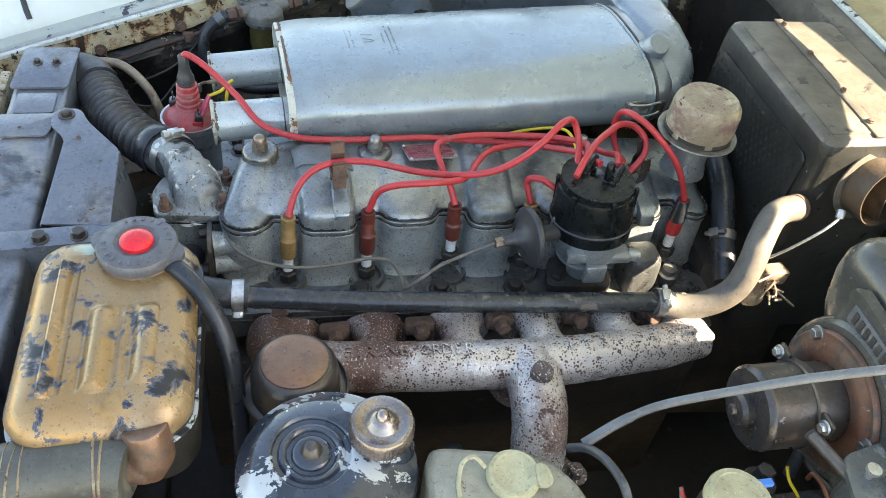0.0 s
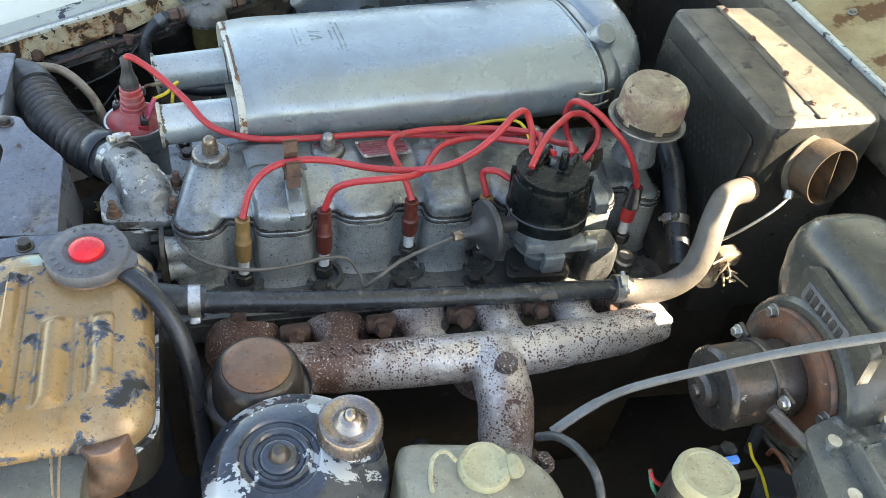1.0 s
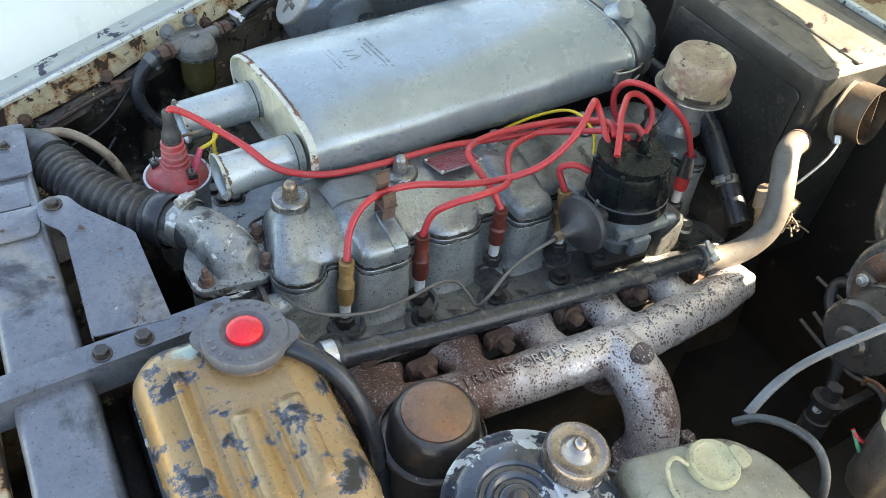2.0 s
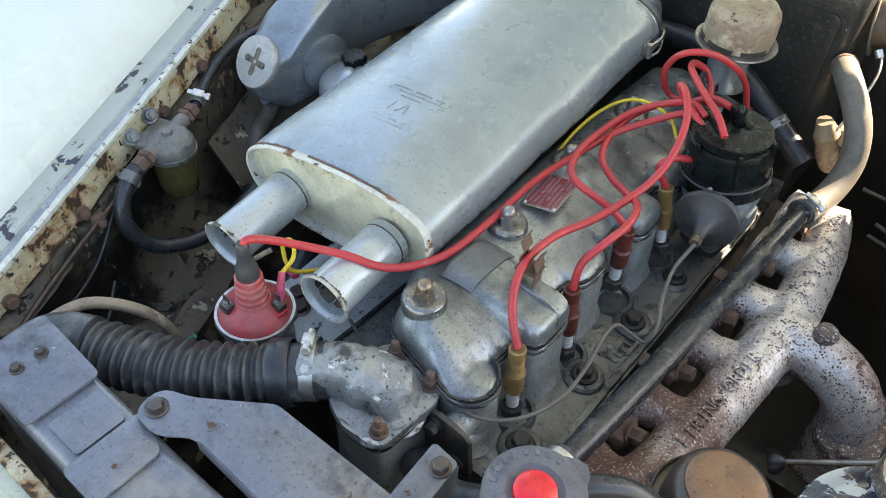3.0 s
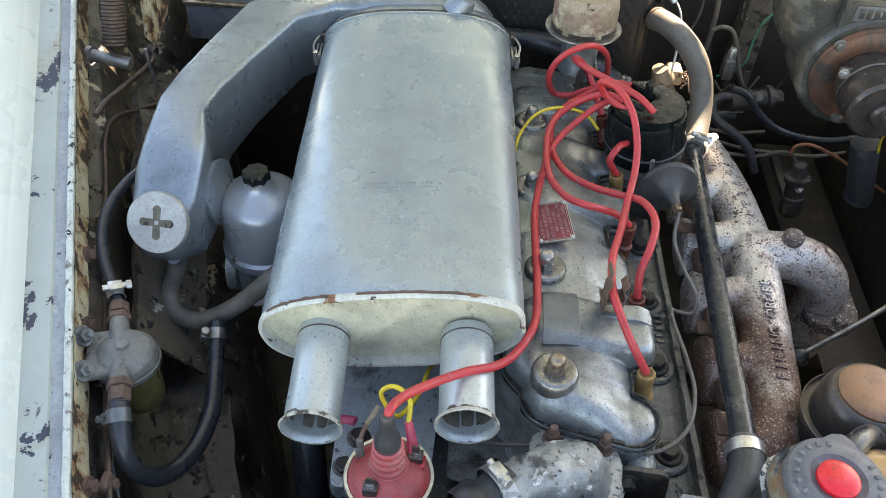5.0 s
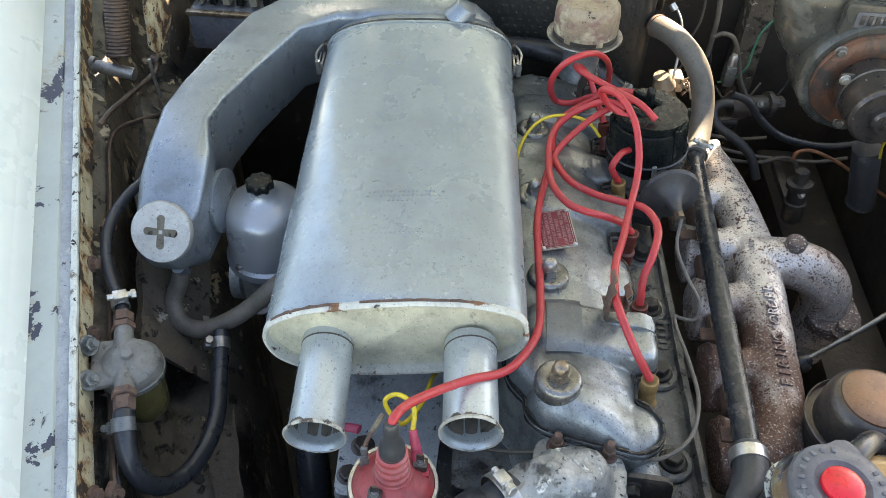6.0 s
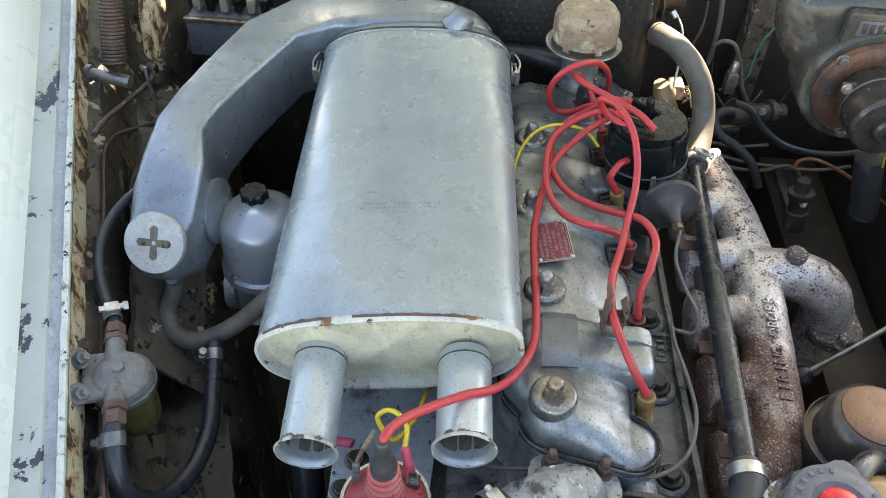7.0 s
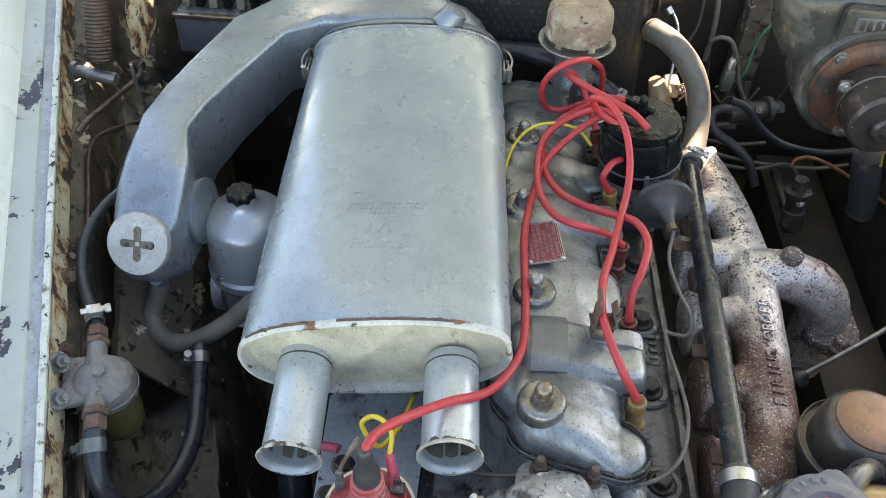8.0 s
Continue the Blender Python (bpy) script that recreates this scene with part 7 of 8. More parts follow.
prism(bm, fillet_poly([wc + Vector((0.016, -0.016, 0.928)), wc + Vector((0.030, -0.014, 0.928)), wc + Vector((0.028, 0.004, 0.928)), wc + Vector((0.018, 0.006, 0.928))], 0.005), UP * 0.004, 0.001)
part("cap", bm, YELLOWCAP, wb, "yellowed snap cap with a tab")
bm = bmesh.new()
tube(bm, [(0.150, 0.310, 0.930), (0.142, 0.318, 0.934), (0.132, 0.315, 0.932), (0.127, 0.302, 0.926), (0.126, 0.290, 0.925)], 0.0019, 10, flat=0.6)
part("cap_strap", bm, YELLOWCAP, wb)

fl = thing("fluid_reservoir", "brown fluid reservoir with a stained cream cap", "reservoir", (0.30, 0.245, 0.92))
fa = Vector((0.10, 0.10, 1.0)).normalized()
f0 = Vector((0.296, 0.248, 0.915))
bm = bmesh.new()
lathe(bm, [(0.022, -0.04), (0.025, -0.03), (0.0255, 0.026), (0.0235, 0.034), (0.022, 0.038)], f0, fa, 40)
part("body", bm, GUNMETAL, fl)
bm = bmesh.new()
lathe(bm, [(0.0245, 0.036), (0.0255, 0.037), (0.0255, 0.046), (0.0240, 0.0495), (0.020, 0.050), (0.019, 0.0485), (0.004, 0.0485)], f0, fa, 48)
part("cap", bm, YELLOWCAP, fl, "stained cream screw cap")
bm = bmesh.new()
box(bm, f0 + Vector((0.034, 0.016, 0.040)), (0.012, 0.006, 0.005), 0.001)
part("connector", bm, BLUEPL, fl, "blue wire connector")

fl.location += Vector((0.030, -0.006, 0.0))

# ---- grey outer cable ----
ca = thing("grey_cable", "thick faded grey outer cable crossing the bay", "cable", (0.3, 0.33, 0.97))
bm = bmesh.new()
tube(bm, [(0.242, 0.3305, 0.915), (0.272, 0.3365, 0.934), (0.300, 0.333, 0.960), (0.345, 0.318, 0.995), (0.395, 0.300, 1.032), (0.47, 0.27, 1.08), (0.56, 0.24, 1.12)], lambda f: 0.0043 if f < 0.22 else 0.0037, 18)
part("cable", bm, CABLEGREY, ca)
cb = thing("black_cable", "dark cable drooping over the washer bottle", "cable", (0.25, 0.30, 0.94))
bm = bmesh.new()
tube(bm, [(0.231, 0.332, 0.908), (0.240, 0.321, 0.924), (0.247, 0.300, 0.938), (0.253, 0.275, 0.94), (0.256, 0.255, 0.92), (0.258, 0.24, 0.87)], 0.0038, 14)
part("cable", bm, DUSTRUBBER, cb)
rod = thing("dip_rod", "thin steel rod with a black rubber foot", "rod", (0.173, 0.433, 0.733))
bm = bmesh.new()
tube(bm, [(0.173, 0.433, 0.735), (0.20, 0.37, 0.77), (0.235, 0.30, 0.81)], 0.0032, 10)
part("rod", bm, STEEL, rod)
bm = bmesh.new()
lathe(bm, [(0.012, -0.010), (0.013, -0.004), (0.010, 0.002), (0.006, 0.006)], (0.172, 0.435, 0.733), (0.35, -0.8, 0.5), 20)
part("rubber_foot", bm, RUBBER, rod)

# ---- heater blower ----
bl = thing("heater_blower", "heater blower with a scuffed motor and black fan housing", "heater blower", (0.45, 0.35, 0.85))
mc = Vector((0.0, 0.350, 0.914))
bm = bmesh.new()
lathe(bm, [(0.0355, 0.404), (0.0385, 0.407), (0.0392, 0.410), (0.0385, 0.412), (0.0390, 0.452), (0.0370, 0.454), (0.0370, 0.482)], mc, (1, 0, 0), 56)
motor = part("motor", bm, MOTORGREY, bl, "scuffed dark motor can")
bm = bmesh.new()
lathe(bm, [(0.0160, 0.405), (0.0165, 0.396), (0.0135, 0.392), (0.0060, 0.391), (0.0055, 0.387), (0.002, 0.386)][::-1], mc, (1, 0, 0), 32)
part("end_boss", bm, MOTORGREY, motor)
bm = bmesh.new()
lathe(bm, [(0.0395, 0.448), (0.0415, 0.449), (0.0415, 0.455), (0.0395, 0.456)], mc, (1, 0, 0), 56, False, False)
for k in (0.5, 2.6, 4.7):
    d = Vector((0, math.cos(k), math.sin(k)))
    box(bm, mc + Vector((0.452, 0, 0)) + d * 0.045, (0.006, 0.018, 0.018), 0.003)
part("clamp_ring", bm, GUNMETAL, motor)
for k in (0.5, 2.6, 4.7):
    bm = bmesh.new()
    d = Vector((0, math.cos(k), math.sin(k)))
    bolt(bm, mc + Vector((0.449, 0, 0)) + d * 0.048, (-1, 0, 0), 0.0045, 0.004, 1.5)
    part("screw", bm, ZINC, motor)
bm = bmesh.new()
lathe(bm, [(0.036, 0.482), (0.040, 0.479), (0.056, 0.479), (0.060, 0.482), (0.0645, 0.482), (0.066, 0.484), (0.066, 0.488), (0.058, 0.490)], mc, (1, 0, 0), 60)
rp = part("mounting_plate", bm, COPPERPLATE, bl, "rust-red mounting plate")
for k in (0.75, 2.85, 4.9):
    bm = bmesh.new()
    d = Vector((0, math.cos(k), math.sin(k)))
    bolt(bm, mc + Vector((0.482, 0, 0)) + d * 0.062, (-1, 0, 0), 0.0055, 0.005, 1.4)
    part("screw", bm, STEEL, rp)
bm = bmesh.new()
vol = []
for i in range(40):
    k = 2 * math.pi * i / 40
    vol.append((0.348 + 0.080 * math.cos(k), 0.913 + 0.080 * math.sin(k)))


def volute(x, s):
    return [Vector((x, 0.348 + (y - 0.348) * s, 0.913 + (z - 0.913) * s)) for y, z in vol]


loft(bm, [volute(0.489, 0.93), volute(0.492, 0.975), volute(0.498, 1.0), volute(0.56, 1.0), volute(0.568, 0.97)])
part("fan_housing", bm, DUCTBLACK, bl)
bm = bmesh.new()
dd = Vector((0.0, 0.10, 0.995)).normalized()
rings = []
for f, w, d0 in ((0.0, 0.060, 0.0), (0.12, 0.068, 0.0), (0.3, 0.074, 0.0), (0.6, 0.077, 0.0), (0.78, 0.075, 0.0), (0.90, 0.068, 0.0), (0.97, 0.057, 0.0), (1.0, 0.044, 0.0)):
    c = Vector((0.561, 0.380, 0.925)) + dd * (0.108 * f)
    rings.append([c + Vector((a * 1.0, 0, 0)) + Vector((0, 1, -0.1)) * b for a, b in rounded(w * 0.685, w, w * 0.50, 9)])
loft(bm, rings)
duct = part("outlet_duct", bm, DUCTBLACK, bl, "tall rounded outlet duct")
bm = bmesh.new()
prism(bm, fillet_poly([(0.494, 0.402, 0.930), (0.494, 0.402, 1.014), (0.494, 0.300, 1.010), (0.494, 0.290, 0.93)], 0.008), (0.012, 0, 0), 0.002)
part("badge_pad", bm, DUCTBLACK, bl)
bm = bmesh.new()
bcn = Vector((0.4938, 0.358, 0.994))
br_, bu_ = Vector((0, -1, 0)), Vector((0, 0, 1))
prism(bm, fillet_poly([bcn + br_ * a + bu_ * b for a, b in ((-0.031, -0.010), (0.031, -0.010), (0.031, 0.010), (-0.031, 0.010))], 0.003), (-0.0016, 0, 0), 0.0005)
part("name_badge", bm, FILLERGREY, bl, "small grey raised name badge")
bm = bmesh.new()
for i in range(6):
    c = bcn + br_ * (-0.0225 + 0.009 * i) + Vector((-0.0018, 0, 0))
    prism(bm, [c + br_ * a + bu_ * b for a, b in ((-0.0028, -0.006), (0.0028, -0.006), (0.0028, 0.006), (-0.0028, 0.006))], (-0.0010, 0, 0), 0.0003)
part("badge_bars", bm, DUSTGREY, bl)

# ---- clear-bodied casting beside the blower ----
pu = thing("washer_pump", "cloudy grey pump casting with plated screws", "pump", (0.43, 0.25, 0.93))
bm = bmesh.new()
prism(bm, fillet_poly([(0.385, 0.225, 0.895), (0.40, 0.285, 0.895), (0.46, 0.30, 0.895), (0.52, 0.26, 0.895), (0.51, 0.17, 0.895), (0.41, 0.17, 0.895)], 0.012), (0.0, 0.0, 0.045), 0.004)
jitter(bm, 0.002, 30)
part("body", bm, CLOUDY, pu)
bm = bmesh.new()
prism(bm, fillet_poly([(0.378, 0.222, 0.940), (0.395, 0.292, 0.940), (0.462, 0.306, 0.940), (0.526, 0.262, 0.940), (0.515, 0.165, 0.940), (0.405, 0.165, 0.940)], 0.010), (0.0, 0.0, 0.005), 0.0015)
part("flange", bm, CLOUDY, pu)
for k in range(3):
    bm = bmesh.new()
    prism(bm, [(0.412 + 0.03 * k, 0.178, 0.945), (0.418 + 0.03 * k, 0.270, 0.945), (0.418 + 0.03 * k, 0.262, 0.966), (0.412 + 0.03 * k, 0.19, 0.966)], (0.003, 0, 0), 0.0008)
    part("rib", bm, CLOUDY, pu)
bm = bmesh.new()
prism(bm, fillet_poly([(0.415, 0.215, 0.945), (0.425, 0.262, 0.945), (0.475, 0.262, 0.945), (0.485, 0.20, 0.945)], 0.008), (0.0, 0.0, 0.014), 0.003)
part("lid", bm, CLOUDY, pu, "cloudy translucent lid")
bm = bmesh.new()
tube(bm, [(0.40, 0.275, 0.935), (0.385, 0.295, 0.945), (0.372, 0.312, 0.953)], 0.0055, 14)
part("spout", bm, DUSTGREY, pu)
for p in ((0.408, 0.272, 0.950), (0.395, 0.225, 0.950), (0.47, 0.28, 0.950)):
    bm = bmesh.new()
    lathe(bm, [(0.0035, -0.02), (0.0035, 0.002), (0.006, 0.003), (0.006, 0.007)], p, UP, 14)
    part("screw", bm, ZINC, pu)

pu.location += Vector((0.052, -0.012, -0.004))

# ---- heater box on the bulkhead ----
hb = thing("heater_box", "large dusty black heater box with a dimpled front", "heater box", (0.67, 0.74, 0.9))
def box_ring(s, h):
    return [Vector((0.664, 0.740, -0.007)) + Vector((a * s, b * (1 - (1 - s) * 0.7), h)) for a, b in rounded(0.078, 0.134, 0.016, 5)]


bm = bmesh.new()
loft(bm, [box_ring(1.0, 0.70), box_ring(1.0, 0.86), box_ring(1.0, 0.985), box_ring(0.985, 1.003), box_ring(0.97, 1.008)], True, False)
jitter(bm, 0.0012, 14)
part("case", bm, BOXFRONT, hb)
bm = bmesh.new()
loft(bm, [box_ring(0.972, 1.0076), box_ring(0.955, 1.0115), box_ring(0.90, 1.0145), box_ring(0.6, 1.0152), box_ring(0.2, 1.0155)], False, True)
jitter(bm, 0.0010, 20)
part("lid", bm, BOXBLACK, hb, "dusty brown lid")
bm = bmesh.new()
prism(bm, fillet_poly([(0.5855, 0.625, 0.79), (0.5855, 0.625, 0.975), (0.5855, 0.852, 0.975), (0.5855, 0.860, 0.92), (0.5855, 0.860, 0.79)], 0.012), (-0.003, 0, 0), 0.001)
fp = part("front_panel", bm, BOXFRONT, hb, "dimpled black front panel")
bm = bmesh.new()
for i in range(19):
    for j in range(18):
        y, z = 0.634 + 0.0120 * i + 0.006 * (j % 2), 0.80 + 0.0096 * j
        lathe(bm, [(0.0044, -0.0002), (0.0028, 0.0003), (0.0006, 0.00045)], (0.5826, y, z), (-1, 0, 0), 8)
tagged(part("dimple_pattern", bm, BOXFRONT, fp), kind="stuff")
bm = bmesh.new()
box(bm, (0.655, 0.740, 1.0095), (0.012, 0.252, 0.003), 0.001)
box(bm, (0.625, 0.735, 1.0080), (0.052, 0.225, 0.002), 0.0006)
part("top_seam", bm, BOXBLACK, hb)
for y in (0.64, 0.70, 0.78, 0.85):
    bm = bmesh.new()
    bolt(bm, (0.655, y, 1.011), UP, 0.0035, 0.002, 1.3)
    part("screw", bm, RUSTY, hb)
bm = bmesh.new()
dk, da2 = Vector((0.660, 0.604, 0.950)), Vector((0.15, -1, 0.20)).normalized()
tube(bm, [dk, dk + da2 * 0.015, dk + da2 * 0.034], 0.036, 44, smooth=3, inner=0.0016)
dt = part("duct_spigot", bm, DUCTRUST, hb, "rusty round duct spigot")
bm = bmesh.new()
a, u, v = frame_of(da2)
prism(bm, [dk + da2 * 0.030 + u * 0.003 + v * s for s in (-0.033, 0.033)] + [dk + da2 * 0.002 + u * 0.003 + v * s for s in (0.033, -0.033)], u * 0.0012)
part("flap", bm, DUCTRUST, dt)
bm = bmesh.new()
lathe(bm, [(0.0365, 0.0), (0.044, 0.001), (0.044, 0.003), (0.0365, 0.004)], dk, da2, 44, False, False)
part("collar", bm, BOXBLACK, dt)

# ---- fuel filter on the far wing ----
ff = thing("fuel_filter", "dusty fuel filter with an amber bowl on the inner wing", "fuel filter", (-0.01, 1.13, 0.85))
fcn = Vector((-0.008, 1.1330, 0.0))
bm = bmesh.new()
lathe(bm, [(0.0250, 0.851), (0.0280, 0.853), (0.0284, 0.861), (0.0270, 0.8680), (0.0225, 0.8735), (0.0140, 0.8770), (0.005, 0.878)], fcn, UP, 44)
tube(bm, [(-0.046, 1.124, 0.868), (-0.025, 1.131, 0.869), (0.0, 1.141, 0.869), (0.030, 1.153, 0.868)], 0.0090, 22)
box(bm, (-0.012, 1.152, 0.867), (0.052, 0.030, 0.010), 0.003, Matrix.Rotation(0.36, 4, "Z"))
bm = cast(bm, 0.0011, 5)
jitter(bm, 0.0009, 70)
part("head", bm, FILTERDUST, ff, "cloudy dusty cast head")
bm = bmesh.new()
lathe(bm, [(0.0270, 0.8515), (0.0294, 0.8525), (0.0294, 0.8570), (0.0270, 0.8580)], fcn, UP, 44, False, False)
part("clamp_ring", bm, CLOUDY, ff)
bm = bmesh.new()
hexagon(bm, fcn + Vector((0, 0, 0.877)), UP, 0.0062, 0.005)
part("centre_bolt", bm, FILTERDUST, ff)
bm = bmesh.new()
lathe(bm, [(0.006, 0.790), (0.017, 0.793), (0.0225, 0.802), (0.0240, 0.820), (0.0240, 0.853)], fcn, UP, 36)
part("bowl", bm, AMBER, ff, "amber glass bowl")
for p, d in (((-0.041, 1.126, 0.868), (-0.93, -0.36, 0.0)), ((0.027, 1.152, 0.868), (0.93, 0.36, 0.0))):
    bm = bmesh.new()
    hexagon(bm, p, d, 0.0112, 0.007)
    hexagon(bm, vec(p) + vec(d).normalized() * 0.009, d, 0.0098, 0.013)
    part("union_nut", bm, RUSTY, ff)
for p in ((-0.003, 1.171, 0.880), (-0.038, 1.158, 0.876)):
    bm = bmesh.new()
    bolt(bm, p, (-0.1, -0.7, 0.5), 0.0066, 0.006, 1.5)
    lathe(bm, [(0.0032, 0), (0.0032, 0.013)], p, (-0.1, -0.7, 0.5), 12)
    part("bolt", bm, CLOUDY, ff)
fh = thing("fuel_hose", "shiny black fuel hose looping down to the carburettor", "hose", (0.0, 1.1, 0.82))
bm = bmesh.new()
tube(bm, [(-0.060, 1.119, 0.867), (-0.078, 1.114, 0.860), (-0.094, 1.108, 0.842), (-0.098, 1.099, 0.815), (-0.082, 1.086, 0.787), (-0.045, 1.074, 0.773), (0.0, 1.072, 0.770), (0.045, 1.080, 0.776), (0.075, 1.086, 0.785), (0.095, 1.090, 0.793)], 0.0088, 22)
part("hose", bm, RUBBER, fh)
for at, d in (((-0.066, 1.1175, 0.866), (-0.9, -0.25, -0.2)), ((0.090, 1.0890, 0.7905), (1, 0.2, 0.35))):
    bm = bmesh.new()
    lathe(bm, [(0.0084, -0.004), (0.0094, -0.003), (0.0094, 0.003), (0.0084, 0.004)], at, d, 24, False, False)
    part("end_collar", bm, RUBBER, fh)
hose_clamp("hose_clamp", (-0.072, 1.1160, 0.8635), (-0.8, -0.25, -0.45), 0.0092, (0.4, 0.6, -0.2), "small dull clip on the fuel hose", CLOUDY)
hose_clamp("hose_clamp", (0.082, 1.0875, 0.7875), (1, 0.2, 0.35), 0.0092, (-0.2, 0.9, 0.3), "steel clip on the fuel hose", STEEL)
fo = thing("fuel_pipe", "thin black fuel pipe running back along the wing", "pipe", (0.15, 1.18, 0.88))
bm = bmesh.new()
tube(bm, [(0.046, 1.160, 0.866), (0.062, 1.169, 0.868), (0.093, 1.190, 0.873), (0.127, 1.205, 0.880), (0.160, 1.209, 0.887), (0.195, 1.203, 0.891), (0.24, 1.19, 0.888), (0.28, 1.18, 0.88)], 0.0058, 16)
part("pipe", bm, RUBBER, fo)
hose_clamp("hose_clamp", (0.060, 1.168, 0.868), (0.85, 0.5, 0.1), 0.0074, (0.1, -0.2, 1), "pale clip on the fuel pipe", ZINC)
dh = thing("drain_hose", "dusty grey breather hose curling under the elbow", "hose", (0.13, 1.12, 0.8))
bm = bmesh.new()
tube(bm, [(0.150, 1.140, 0.836), (0.142, 1.146, 0.815), (0.128, 1.152, 0.795), (0.110, 1.140, 0.784), (0.104, 1.115, 0.782), (0.112, 1.088, 0.79), (0.125, 1.064, 0.802), (0.132, 1.036, 0.83), (0.15, 1.01, 0.845)], 0.0098, 20)
part("hose", bm, GREYHOSE, dh)

# ---- grey cover plate under the intake pipes ----
gp = thing("side_cover", "greasy grey side cover plate below the air cleaner", "cover plate", (0.03, 0.87, 0.76))
bm = bmesh.new()
prism(bm, fillet_poly([(-0.075, 0.846, 0.757), (-0.075, 0.938, 0.757), (0.25, 0.956, 0.757), (0.25, 0.840, 0.757)], 0.008), (0, 0, 0.025), 0.004)
jitter(bm, 0.001, 30)
part("plate", bm, GREYPLATE, gp)
bm = bmesh.new()
prism(bm, fillet_poly([(-0.078, 0.798, 0.752), (-0.078, 0.852, 0.752), (0.25, 0.850, 0.752), (0.25, 0.798, 0.752)], 0.006), (0, 0, 0.022), 0.003)
jitter(bm, 0.0012, 50)
part("ledge", bm, SIDEDIRT, gp, "black speckled ledge")
bm = bmesh.new()
box(bm, (0.08, 0.865, 0.66), (0.30, 0.13, 0.18), 0.01)
part("casing", bm, DEEPSHADE, gp)
for p in ((-0.054, 0.927, 0.780), (-0.022, 0.918, 0.781), (-0.034, 0.902, 0.781), (-0.05, 0.905, 0.781)):
    bm = bmesh.new()
    bolt(bm, p, UP, 0.0085, 0.007, 1.4)
    part("bolt", bm, GUNMETAL, gp)

# ---- far rear corner: spring, fuse box ----
sp = thing("bonnet_spring", "rusty coil spring hooked to a bracket on the inner wing", "spring", (0.42, 1.27, 0.95))
bm = bmesh.new()
s0, s1 = Vector((0.402, 1.283, 0.930)), Vector((0.480, 1.283, 1.078))
d, u, v = frame_of(s1 - s0)
turns, L = 38, (s1 - s0).length
tube(bm, [s0 + d * (L * i / (turns * 10)) + (u * math.cos(i * math.pi / 5) + v * math.sin(i * math.pi / 5)) * 0.0125 for i in range(turns * 10 + 1)], 0.0026, 8, smooth=0)
part("coil", bm, SPRINGRUST, sp)
bm = bmesh.new()
tube(bm, [s0 + u * 0.012, s0 - d * 0.012, s0 - d * 0.022 - u * 0.008, s0 - d * 0.014 - u * 0.014], 0.0028, 8)
part("hook", bm, SPRINGRUST, sp)
bm = bmesh.new()
lathe(bm, [(0.008, -0.02), (0.008, 0.03), (0.011, 0.031), (0.011, 0.037)], s0 - d * 0.018 - v * 0.0, (0.1, 1, 0.1), 16)
part("pin", bm, STEEL, sp)
rd = thing("bonnet_rod", "dusty brown rod crossing the inner wing under the spring", "rod", (0.35, 1.257, 0.91))
bm = bmesh.new()
tube(bm, [(0.272, 1.258, 0.921), (0.300, 1.2585, 0.919), (0.345, 1.257, 0.910), (0.420, 1.252, 0.897), (0.455, 1.262, 0.892)], 0.0034, 10)
part("rod", bm, SPRINGRUST, rd)
bm = bmesh.new()
lathe(bm, [(0.006, -0.006), (0.0075, -0.004), (0.0075, 0.004), (0.006, 0.006)], (0.452, 1.262, 0.895), (0.2, 1, 0.1), 18)
part("pivot", bm, SPRINGRUST, rd)
fb = thing("fuse_box", "grey-blue fuse box with a row of fuses", "fuse box", (0.62, 1.21, 0.85))
bm = bmesh.new()
box(bm, (0.625, 1.205, 0.855), (0.05, 0.13, 0.06), 0.004)
part("base", bm, RADGREY, fb)
bm = bmesh.new()
box(bm, (0.602, 1.205, 0.884), (0.01, 0.132, 0.006), 0.001)
part("rail", bm, BRASSNUT, fb)
for i in range(6):
    bm = bmesh.new()
    box(bm, (0.632, 1.155 + 0.02 * i, 0.900), (0.030, 0.011, 0.022), 0.002)
    part("fuse", bm, BOTTLE if i % 2 else BAKELITE, fb)
ip = thing("hinge_panel", "cream dirty hinge panel in the rear corner of the bay", "panel", (0.50, 1.30, 0.90))
bm = bmesh.new()
prism(bm, fillet_poly([(0.488, 1.268, 1.000), (0.565, 1.268, 0.955), (0.538, 1.268, 0.905), (0.505, 1.268, 0.888), (0.474, 1.268, 0.890), (0.452, 1.268, 0.915)], 0.008), (0.004, 0.004, 0), 0.001)
bmesh.ops.subdivide_edges(bm, edges=bm.edges, cuts=3, use_grid_fill=True)
jitter(bm, 0.006, 30)
part("panel", bm, LIPRUST, ip)
bm = bmesh.new()
prism(bm, fillet_poly([(0.633, 1.300, 0.920), (0.707, 1.300, 0.884), (0.668, 1.300, 0.809), (0.606, 1.300, 0.781), (0.575, 1.300, 0.824)], 0.006), (0.004, 0.004, 0), 0.001)
jitter(bm, 0.003, 40)
part("gusset", bm, DUSTPANEL, ip, "dark dusty gusset")
bm = bmesh.new()
tube(bm, [(0.392, 1.240, 0.935), (0.392, 1.240, 0.911), (0.397, 1.240, 0.877)], 0.0022, 8)
part("stay_rod", bm, STEEL, ip)

# ---- wiring and pipes behind the manifold ----
def wire(name, label, pts, r, mat, category="wire"):
    t = thing(name, label, category, pts[len(pts) // 2], "loose wiring")
    bm = bmesh.new()
    tube(bm, pts, r, 10)
    part("strand", bm, mat, t)
    return t


